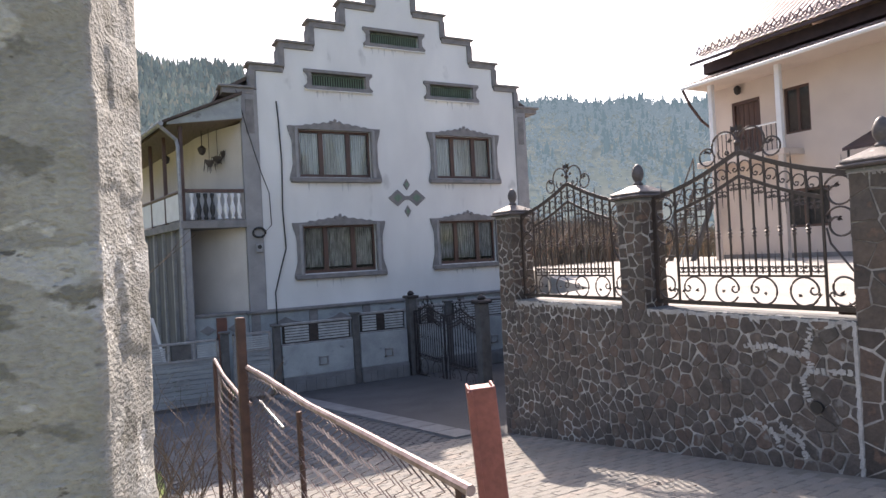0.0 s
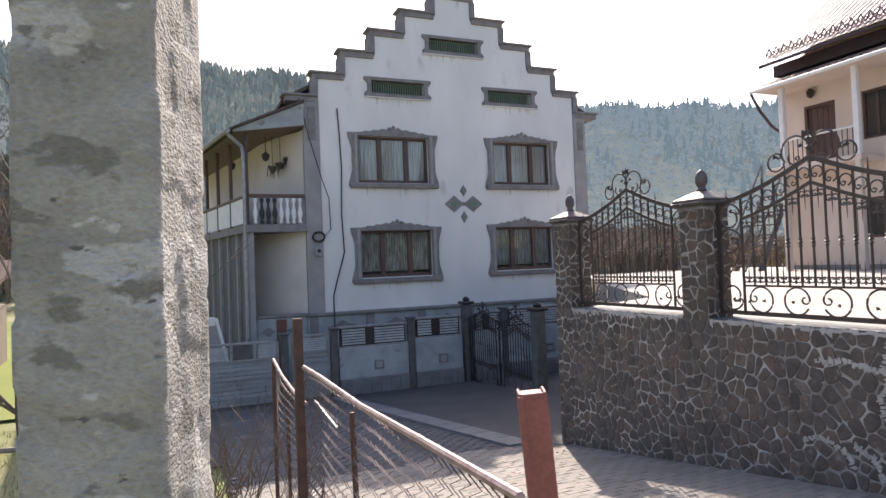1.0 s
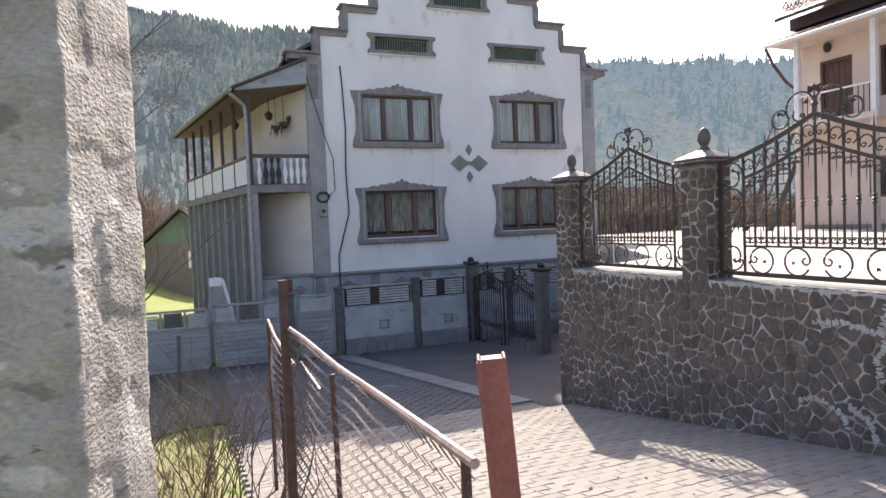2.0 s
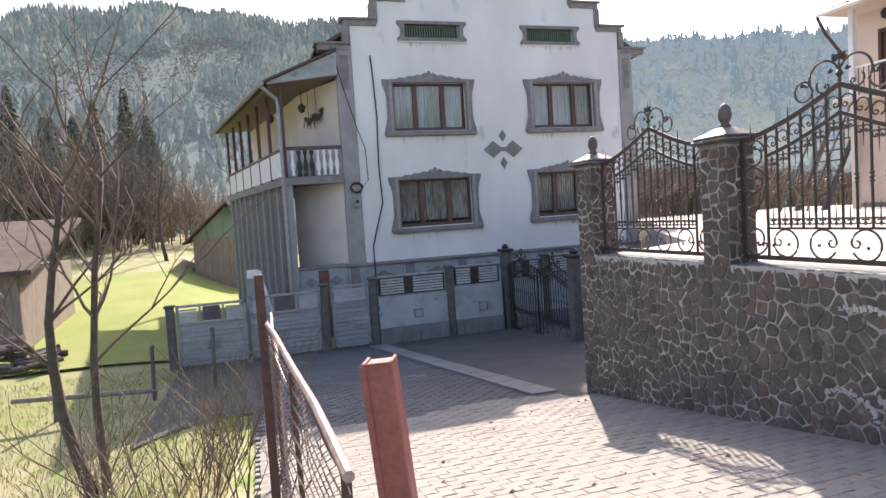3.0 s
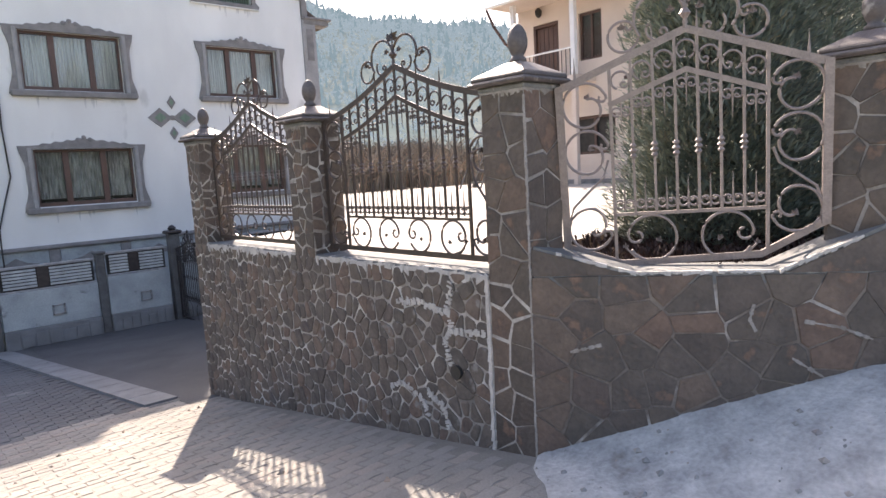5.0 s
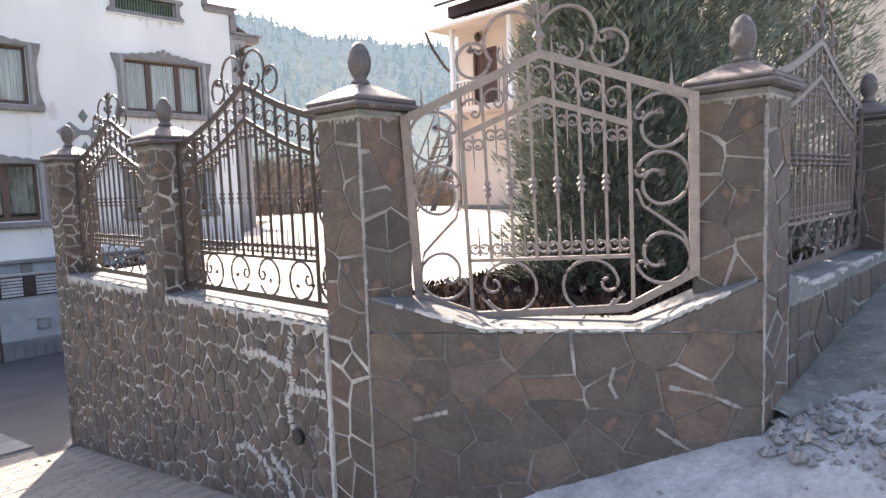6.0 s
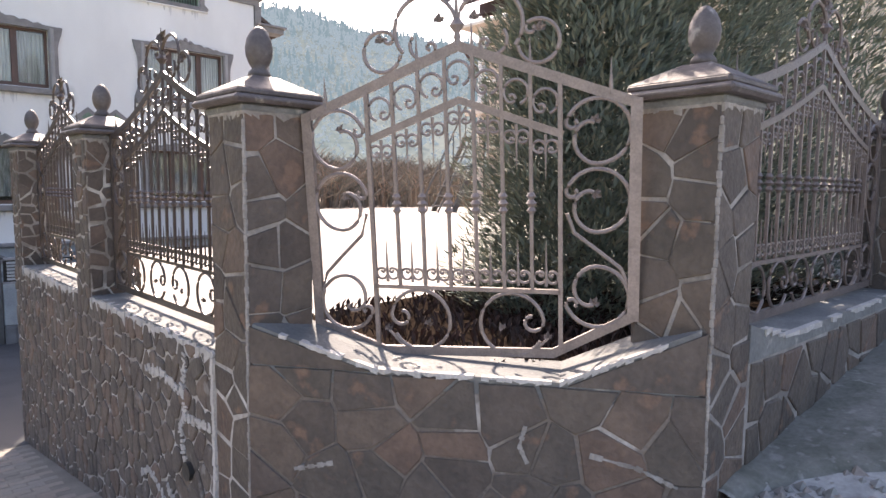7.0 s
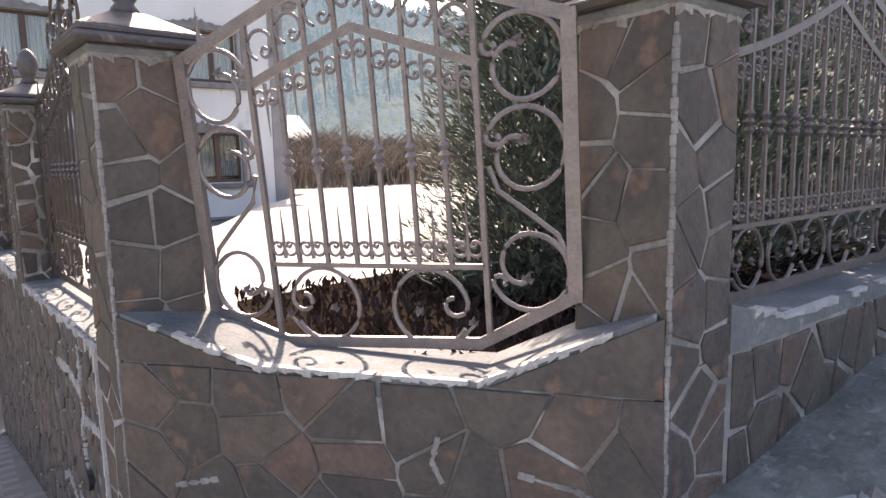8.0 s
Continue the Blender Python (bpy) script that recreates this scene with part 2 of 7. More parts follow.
    terracotta=mat("red_brown_clay", (0.20, 0.08, 0.05), (0.14, 0.055, 0.04), 0.6),
)


def glass_mat(name, tint):
    m = bpy.data.materials.new(name)
    m.use_nodes = True
    p = m.node_tree.nodes["Principled BSDF"]
    p.inputs["Base Color"].default_value = (*tint, 1)
    p.inputs["Roughness"].default_value = 0.03
    p.inputs["Transmission Weight"].default_value = 1.0
    p.inputs["IOR"].default_value = 1.45
    return m


M["glass"] = glass_mat("window_glass", (0.92, 0.95, 0.95))
M["film"] = glass_mat("clear_film", (0.80, 0.90, 0.97))


# ---- building tools ----
class MB:
    """Collects vertices and faces of one mesh."""

    def __init__(self):
        self.v, self.f = [], []

    def add(self, vs, fs):
        k = len(self.v)
        self.v.extend(tuple(v) for v in vs)
        self.f.extend(tuple(i + k for i in f) for f in fs)
        return self

    def box(self, x0, x1, y0, y1, z0, z1, m=None, c=0.0):
        c = min(c, (x1 - x0) * 0.45, (y1 - y0) * 0.45, (z1 - z0) * 0.45)
        if c <= 0:
            vs = [(x, y, z) for x in (x0, x1) for y in (y0, y1) for z in (z0, z1)]
            fs = [(0, 1, 3, 2), (4, 6, 7, 5), (0, 4, 5, 1), (2, 3, 7, 6), (0, 2, 6, 4), (1, 5, 7, 3)]
        else:
            lo, hi = (x0, y0, z0), (x1, y1, z1)
            vs, idx = [], {}
            for s in [(a, b, d) for a in (0, 1) for b in (0, 1) for d in (0, 1)]:
                for ax in range(3):
                    p = [(hi[k] if s[k] else lo[k]) if k == ax else ((hi[k] - c) if s[k] else (lo[k] + c)) for k in range(3)]
                    idx[s, ax] = len(vs)
                    vs.append(p)
            fs = []
            for ax in range(3):
                b, d = [k for k in range(3) if k != ax]
                for side in (0, 1):
                    ring = []
                    for q in ((0, 0), (1, 0), (1, 1), (0, 1)):
                        s = [0, 0, 0]
                        s[ax], s[b], s[d] = side, q[0], q[1]
                        ring.append(idx[tuple(s), ax])
                    fs.append(ring if (side == 1) == (ax != 1) else ring[::-1])
                for q in ((0, 0), (1, 0), (1, 1), (0, 1)):
                    s0, s1 = [0, 0, 0], [0, 0, 0]
                    s0[ax], s1[ax] = 0, 1
                    s0[b] = s1[b] = q[0]
                    s0[d] = s1[d] = q[1]
                    fs.append((idx[tuple(s0), b], idx[tuple(s1), b], idx[tuple(s1), d], idx[tuple(s0), d]))
            for s in [(a, b, d) for a in (0, 1) for b in (0, 1) for d in (0, 1)]:
                fs.append(tuple(idx[s, ax] for ax in range(3)))
        if m is not None:
            vs = [m @ Vector(v) for v in vs]
        return self.add(vs, fs)

    def tube(self, path, r, n=6, flat=1.0, side=None, taper=None):
        """A round or flattened bar along a path; side is the direction that flat scales; taper is the end radius."""
        p = [Vector(q) for q in path]
        vs, fs = [], []
        for i, q in enumerate(p):
            t = (p[min(i + 1, len(p) - 1)] - p[max(i - 1, 0)]).normalized()
            a = Vector(side) if side is not None else (Vector((0, 0, 1)) if abs(t.z) < 0.9 else Vector((1, 0, 0)))
            a = (a - t * a.dot(t)).normalized()
            b = t.cross(a)
            rr = r if taper is None else r + (taper - r) * i / max(1, len(p) - 1)
            for k in range(n):
                w = 2 * math.pi * (k + 0.5) / n
                vs.append(q + a * (rr * flat * math.cos(w)) + b * (rr * math.sin(w)))
        for i in range(len(p) - 1):
            for k in range(n):
                fs.append((i * n + k, i * n + (k + 1) % n, (i + 1) * n + (k + 1) % n, (i + 1) * n + k))
        fs += [tuple(range(n))[::-1], tuple((len(p) - 1) * n + k for k in range(n))]
        return self.add(vs, fs)

    def lathe(self, prof, x=0.0, y=0.0, z=0.0, n=12, m=None):
        """A turned body from (radius, height) pairs."""
        vs = [Vector((x + r * math.cos(2 * math.pi * k / n), y + r * math.sin(2 * math.pi * k / n), z + h)) for r, h in prof for k in range(n)]
        fs = [(i * n + k, i * n + (k + 1) % n, (i + 1) * n + (k + 1) % n, (i + 1) * n + k) for i in range(len(prof) - 1) for k in range(n)]
        fs += [tuple(range(n))[::-1], tuple((len(prof) - 1) * n + k for k in range(n))]
        if m is not None:
            vs = [m @ v for v in vs]
        return self.add(vs, fs)

    def slab(self, poly, back, front, place):
        """A flat outline pushed through from depth back to front; place turns (u, w, depth) into the world."""
        k = len(poly)
        vs = [place(u, w, back) for u, w in poly] + [place(u, w, front) for u, w in poly]
        return self.add(vs, [tuple(range(k))[::-1], tuple(range(k, 2 * k))] + [(i, (i + 1) % k, k + (i + 1) % k, k + i) for i in range(k)])


def mesh_of(name, mb, material, smooth=False):
    me = bpy.data.meshes.new(name)
    me.from_pydata(mb.v, [], mb.f)
    me.materials.append(material)
    if smooth:
        me.polygons.foreach_set("use_smooth", [True] * len(me.polygons))
    me.update()
    return me


def thing(name, at, label, category, group="", kind=""):
    ob = new(name)
    ob.location = at
    ob.empty_display_size = 0.1
    return tagged(ob, label, category, group, kind)


def part(name, mb, material, parent=None, label="", smooth=False, kind="", category="", group=""):
    data = mb if isinstance(mb, bpy.types.Mesh) else mesh_of(name, mb, material, smooth)
    if not isinstance(mb, bpy.types.Mesh):
        bm = bmesh.new()
        bm.from_mesh(data)
        if len(bm.faces) < 60000:
            bmesh.ops.recalc_face_normals(bm, faces=bm.faces)
            bm.to_mesh(data)
        bm.free()
    ob = new(name, data)
    if parent is not None:
        ob.parent = parent
        if parent.parent is None:
            ob.matrix_parent_inverse = Matrix.Translation(-Vector(parent.location))
    return tagged(ob, label, category, group, kind)


def smooth01(a, b, x):
    t = min(1.0, max(0.0, (x - a) / (b - a)))
    return t * t * (3 - 2 * t)


def ramp_of(x, pts):
    for (a, p), (b, q) in zip(pts, pts[1:]):
        if x <= b:
            return p + (q - p) * max(0.0, (x - a) / (b - a))
    return pts[-1][1]


def ground_z(x, y):
    """Height of the ground: a lane that falls towards the white house, a bank on the uphill side, a garden below."""
    z = ramp_of(y, ((-40, 3.0), (-3, 0.32), (0, 0.0), (4.5, -0.67), (12, -1.3), (60, -1.0)))
    up = 0.40 * min(max(x, 0.0), 1.05) + 0.12 * max(0.0, min(x, 12) - 1.05)
    z += up * smooth01(2.5, -0.4, y)
    k = smooth01(-4.4, -7.5, x)
    z = z * (1 - k) + (-1.5 + 0.075 * max(0, min(y, 40) - 8)) * k
    r = math.hypot(x + 3, y - 2)
    if r > 45:
        az = math.degrees(math.atan2(x + 3, y - 2))
        top = ramp_of(az, ((-180, 24), (-110, 54), (-60, 88), (-30, 84), (-17, 83), (-13, 88), (-5, 92), (2, 90), (9, 88), (28, 82), (36, 72), (44, 68), (50, 63), (75, 62), (110, 46), (180, 24)))
        h = top * smooth01(50, 330, r) * (0.985 + 0.015 * math.sin(az * 0.83 + 1))
        z += h
    return z

# ---- ground ----
mb = MB()
radii = [0.0] + [0.35 * 1.075 ** k + 0.12 * k for k in range(1, 96)]
radii = [r for r in radii if r < 900] + [900.0]
NA = 180
mb.v.append((-3, 2, ground_z(-3, 2) - 0.03))
for r in radii[1:]:
    for k in range(NA):
        x, y = -3 + r * math.sin(2 * math.pi * k / NA), 2 + r * math.cos(2 * math.pi * k / NA)
        rough = 0.02 * noise.noise((x * 1.3, y * 1.3, 0)) if x < -4.3 else 0
        mb.v.append((x, y, ground_z(x, y) - 0.03 + rough))
mb.f += [(0, 1 + (k + 1) % NA, 1 + k) for k in range(NA)]
for i in range(len(radii) - 2):
    a, b = 1 + i * NA, 1 + (i + 1) * NA
    mb.f += [(a + k, a + (k + 1) % NA, b + (k + 1) % NA, b + k) for k in range(NA)]
part("ground", mb, M["grass"], label="uneven grassy ground rising to wooded hills", category="ground", kind="structure", smooth=True)

mb = MB()
far_r = [58 * 1.085 ** k for k in range(23)]
for r in far_r:
    for k in range(NA):
        x, y = -3 + r * math.sin(2 * math.pi * k / NA), 2 + r * math.cos(2 * math.pi * k / NA)
        mb.v.append((x, y, ground_z(x, y) + (0.5 if r > 60 else -0.5)))
for i in range(len(far_r) - 1):
    mb.f += [(i * NA + k, i * NA + (k + 1) % NA, (i + 1) * NA + (k + 1) % NA, (i + 1) * NA + k) for k in range(NA)]
# the floor's veil of haze is emission in its material
part("hillside", mb, M["floor_wood"], label="dull brown forest floor of the surrounding hills, haze as emission", category="hillside", kind="structure", smooth=True)


def sheet(name, xs, ys, lift, material, label, category, inside=None):
    """A thin surface that follows the ground."""
    mb = MB()
    for x in xs:
        for y in ys:
            mb.v.append((x, y, ground_z(x, y) + lift))
    ny = len(ys)
    for i in range(len(xs) - 1):
        for j in range(ny - 1):
            if inside is None or inside((xs[i] + xs[i + 1]) / 2, (ys[j] + ys[j + 1]) / 2):
                mb.f.append((i * ny + j, (i + 1) * ny + j, (i + 1) * ny + j + 1, i * ny + j + 1))
    return part(name, mb, material, label=label, category=category, kind="structure")


def steps(a, b, s):
    k = max(1, round((b - a) / s))
    return [a + (b - a) * i / k for i in range(k + 1)]


def bank_x(y):
    """The line where the paving gives way to the loose bank."""
    return max(-3.9, 0.9 * y) + 0.05 * math.sin(7 * y) + 0.03 * math.sin(17 * y) if y < 0 else 0.0


sheet("road", steps(-4.05, 0.3, 0.3), steps(-6.0, 4.8, 0.3), 0.005, M["sand"], "sandy bed between the paving blocks of the lane", "road")
# the bed's colour includes the shade over the lower lane
sheet("lower_road", steps(-5.6, 0.3, 0.3), steps(4.8, 12.2, 0.3), -0.004, M["shaded_bed"], "dirt bed under the grey lower-lane blocks, colour darkened for shade", "road", lambda x, y: x > -4.05 or y > 6.3)
sheet("driveway", steps(-1.0, 6.6, 0.1), steps(4.3, 13.7, 0.1), 0.012, M["asphalt"], "dark asphalt driveway in front of the iron gate", "driveway", lambda x, y: x > -1.30 + 0.115 * (11.5 - y))
mb = MB()
cols = 46
rows_y = steps(-9.0, 0.0, 0.09)
for y in rows_y:
    for k in range(cols + 1):
        x = bank_x(y) + (13 - bank_x(y)) * (k / cols) ** 2
        lift = 0.015 * smooth01(0, 0.25, x - bank_x(y)) + 0.012 * noise.noise((x * 2.2, y * 2.2, 4)) + 0.006 * noise.noise((x * 9, y * 9, 1))
        mb.v.append((x, y, ground_z(x, y) + (0.016 + lift if k else -0.02)))
for r in range(len(rows_y) - 1):
    mb.f += [(r * (cols + 1) + k, r * (cols + 1) + k + 1, (r + 1) * (cols + 1) + k + 1, (r + 1) * (cols + 1) + k) for k in range(cols)]
part("gravel_bank", mb, M["gravel"], label="loose grey gravel bank along the stone wall", category="gravel", kind="structure", smooth=True)
# dark earth along the foot of the uphill wall
mb = MB()
for i in range(61):
    x = 1.15 + 3.6 * i / 60
    reach = (0.08 + 0.85 * smooth01(1.15, 2.3, x)) * (1 + 0.3 * noise.noise((x * 3, 0, 0)) + 0.12 * noise.noise((x * 14, 2, 0)))
    for k in range(9):
        y = -1.395 - reach * k / 8
        mb.v.append((x, y, ground_z(x, y) + (0.035 * math.cos(k / 8 * 1.571) + 0.02 * noise.noise((x * 6, y * 6, 3)) * (1 - k / 8)) + (-0.02 if k == 8 else 0.05)))
for i in range(60):
    mb.f += [(i * 9 + k, i * 9 + k + 1, i * 9 + k + 10, i * 9 + k + 9) for k in range(8)]
part("earth_strip", mb, M["earth"], label="dark mossy earth along the foot of the wall", category="earth", kind="structure", smooth=True)
mb = MB()
for i in range(14):
    y0, y1 = 11.75 - i * 0.5, 11.75 - (i + 1) * 0.5 + 0.012
    xa, xb = -1.62 + 0.115 * (11.75 - y0), -1.62 + 0.115 * (11.75 - y1)
    z0, z1 = ground_z(0, y0) + 0.03, ground_z(0, y1) + 0.03
    mb.add([(xa, y0, z0), (xa + 0.34, y0, z0), (xb + 0.34, y1, z1), (xb, y1, z1), (xa, y0, z0 - 0.1), (xa + 0.34, y0, z0 - 0.1), (xb + 0.34, y1, z1 - 0.1), (xb, y1, z1 - 0.1)],
           [(0, 1, 2, 3), (0, 4, 5, 1), (3, 2, 6, 7), (0, 3, 7, 4), (1, 5, 6, 2)])
part("kerb_strip", mb, M["strip"], label="pale concrete drain strip set into the lane", category="drain strip", kind="structure")

# ---- boundary wall: the plan ----
WU = Vector((-0.0418, 0.9991, 0))      # along the side wall, away from the corner pillar
WN = Vector((-0.9991, -0.0418, 0))     # out of the side wall, to the lane
PW = 0.31
LEDGE = 1.03


def side_at(s, d=0.0, z=0.0):
    p = WU * s + WN * d
    return Vector((p.x, p.y, z))


P3 = side_at(0.155, -0.155)
P2 = side_at(2.32, -0.155)
P1 = side_at(4.39, -0.155)
P4 = Vector((1.195, -1.25, 0))
P5 = Vector((3.65, -1.25, 0))
BAY_A, BAY_B = Vector((0, 0, 0)), Vector((1.04, -1.405, 0))
BU = (BAY_B - BAY_A).normalized()
BN = Vector((BU.y, -BU.x, 0))
BLEN = (BAY_B - BAY_A).length


# ---- stones ----
def cut(poly, px, py, nx, ny):
    """What lies of a polygon on the side of the line away from (nx, ny)."""
    out = []
    for (ax, ay), (bx, by) in zip(poly, poly[1:] + poly[:1]):
        da, db = (ax - px) * nx + (ay - py) * ny, (bx - px) * nx + (by - py) * ny
        if da <= 0:
            out.append((ax, ay))
        if da * db < 0:
            t = da / (da - db)
            out.append((ax + (bx - ax) * t, ay + (by - ay) * t))
    return out


def stone_cells(u0, u1, w0, w1, size, joint, rng, tall=1.0):
    """Uneven stone outlines that fill a rectangle, with joints between."""
    nu, nw = max(1, round((u1 - u0) / size)), max(1, round((w1 - w0) / (size * tall)))
    du, dw = (u1 - u0) / nu, (w1 - w0) / nw
    seeds = {(i, j): (u0 + (i + 0.5 + rng.uniform(-0.42, 0.42)) * du, w0 + (j + 0.5 + rng.uniform(-0.42, 0.42)) * dw) for i in range(nu) for j in range(nw)}
    cells = []
    for (i, j), (x, y) in seeds.items():
        poly = [(u0 + joint / 2, w0), (u1 - joint / 2, w0), (u1 - joint / 2, w1), (u0 + joint / 2, w1)]
        for a in range(-2, 3):
            for b in range(-2, 3):
                q = seeds.get((i + a, j + b))
                if q is None or q == (x, y):
                    continue
                nx, ny = q[0] - x, q[1] - y
                d = math.hypot(nx, ny)
                nx, ny = nx / d, ny / d
                k = joint * rng.choice((0.18, 0.3, 0.45, 0.6, 0.85))
                poly = cut(poly, (x + q[0]) / 2 - nx * k, (y + q[1]) / 2 - ny * k, nx, ny)
                if len(poly) < 3:
                    break
            if len(poly) < 3:
                break
        clean = []
        for p in poly:
            if not clean or math.dist(p, clean[-1]) > 0.008:
                clean.append(p)
        if len(clean) > 3 and math.dist(clean[0], clean[-1]) < 0.008:
            clean.pop()
        if len(clean) >= 3:
            cells.append([(a + rng.uniform(-0.5, 0.5) * joint, b + rng.uniform(-0.5, 0.5) * joint) for a, b in clean] if len(clean) > 3 else clean)
    return cells


def rounded(poly):
    """Corners cut off, for a worn outline."""
    for f in (0.17,):
        out = []
        for (ax, ay), (bx, by) in zip(poly, poly[1:] + poly[:1]):
            out += [(ax + (bx - ax) * f, ay + (by - ay) * f), (bx + (ax - bx) * f, by + (ay - by) * f)]
        poly = out
    return poly


def stone_body(mb, poly, place, proud, lip):
    cx, cy = sum(p[0] for p in poly) / len(poly), sum(p[1] for p in poly) / len(poly)
    inner = []
    for x, y in poly:
        d = max(1e-4, math.hypot(x - cx, y - cy))
        k = max(0.3, 1 - lip / d)
        inner.append((cx + (x - cx) * k, cy + (y - cy) * k))
    n = len(poly)
    vs = [place(u, w, -0.02) for u, w in poly] + [place(u, w, proud * 0.55) for u, w in poly] + [place(u, w, proud) for u, w in inner]
    fs = [(i, (i + 1) % n, n + (i + 1) % n, n + i) for i in range(n)] + [(n + i, n + (i + 1) % n, 2 * n + (i + 1) % n, 2 * n + i) for i in range(n)]
    mb.add(vs, fs + [tuple(range(2 * n, 3 * n))])


def lay_stones(parent, cells, place, rng, most=9999, proud=0.009, lip=0.008, near=None, single="stone", joined="stone_far"):
    """Stones as parts of a wall or pillar; those past the most stay joined."""
    if near is not None:
        cells = sorted(cells, key=near)
    rest = MB()
    for i, poly in enumerate(cells):
        p = proud * rng.uniform(0.6, 1.3)
        if i < most:
            one = MB()
            stone_body(one, poly, place, p, lip)
            part("stone", one, M[single], parent)
        else:
            stone_body(rest, poly, place, p, lip)
    if rest.v:
        part("stonework", rest, M[joined], parent, kind="stuff")


def frame_place(origin, u, n):
    o, u, n = Vector(origin), Vector(u), Vector(n)
    return lambda a, w, d: o + u * a + n * d + Vector((0, 0, w))


STONE_JOBS = []


# ---- boundary wall ----
def side_wall():
    w = thing("side_wall", side_at(2.2, -0.15, -0.7), "rubble stone wall with pale mortar joints beside the lane", "stone wall", kind="structure")
    pl = frame_place((0, 0, 0), WU, WN)
    mb = MB()
    mb.slab([(0.0, -1.2), (4.545, -1.2), (4.545, 1.0), (0.0, 1.0)], -0.31, 0.0, pl)
    part("core", mb, M["patchy_mortar"], w)
    # coping with a ragged lime edge
    for a, b in ((0.31, 2.165), (2.475, 4.235)):
        mb = MB()
        mb.slab([(a, 0.965), (b, 0.965), (b, LEDGE), (a, LEDGE)], -0.30, -0.004, pl)
        part("coping", mb, M["ledge"], w)
        mb = MB()
        rng = random.Random(int(a * 100))
        s = a
        while s < b - 0.03:
            e = min(b, s + rng.uniform(0.025, 0.08))
            mb.slab([(s, 1.0 - 0.07 * rng.random() ** 1.5), (e, 1.0 - 0.07 * rng.random() ** 1.5), (e, LEDGE + rng.uniform(-0.02, 0.006)), (s, LEDGE + rng.uniform(-0.02, 0.006))], -rng.uniform(0.02, 0.05), rng.uniform(0.006, 0.016), pl)
            s = e
        part("coping_edge", mb, M["lime"], w, "ragged white mortar edge")
    # thick white repairs run down the face
    rng = random.Random(5)
    mb = MB()
    for path in (((0.62, 0.95), (0.66, 0.80), (0.63, 0.66), (0.70, 0.55), (0.66, 0.42)), ((0.64, 0.74), (0.95, 0.80), (1.15, 0.77)), ((0.64, 0.64), (0.34, 0.66)), ((1.3, 0.14), (1.15, 0.2), (0.95, 0.13), (0.9, 0.02)), ((0.9, 0.2), (0.75, 0.12), (0.7, -0.02))):
        for (a, b), (c, d) in zip(path, path[1:]):
            for k in range(16):
                t0, t1 = k / 16, (k + 1.3) / 16
                q0, q1 = Vector((a + (c - a) * t0, b + (d - b) * t0)), Vector((a + (c - a) * t1, b + (d - b) * t1))
                t = (q1 - q0).normalized()
                s = Vector((-t.y, t.x)) * rng.uniform(0.006, 0.026)
                j = Vector((rng.uniform(-0.012, 0.012), rng.uniform(-0.012, 0.012)))
                mb.slab([tuple(q0 - s + j), tuple(q1 - s + j), tuple(q1 + s + j), tuple(q0 + s + j)], 0.0, rng.uniform(0.011, 0.016), pl)
    part("mortar_patch", mb, M["lime"], w, "smeared white mortar")
    mb = MB()
    rng = random.Random(15)
    z = -0.2
    while z < 0.98:
        j = rng.uniform(-0.008, 0.008)
        mb.slab([(0.305 + j, z), (0.33 + j, z), (0.33 - j, z + 0.075), (0.305 - j, z + 0.075)], 0.0, rng.uniform(0.011, 0.016), pl)
        z += 0.07
    part("mortar_line", mb, M["lime"], w, "thick white mortar line")
    # weep pipe
    mb = MB()
    c = side_at(0.60, 0.0, 0.385)
    mb.tube([c - WN * 0.05, c + WN * 0.03], 0.045, 14)
    part("drain_pipe", mb, M["black"], w, "black plastic drain pipe")
    rng = random.Random(11)
    cells = [rounded(c) for c in stone_cells(0.32, 4.545, -0.95, 1.01, 0.098, 0.013, rng, 1.3)]
    STONE_JOBS.append((w, cells, pl, rng, 300, 0.010, 0.010, lambda c: c[0][0] - 0.5 * c[0][1], "small_stone", "small_stone_joined"))


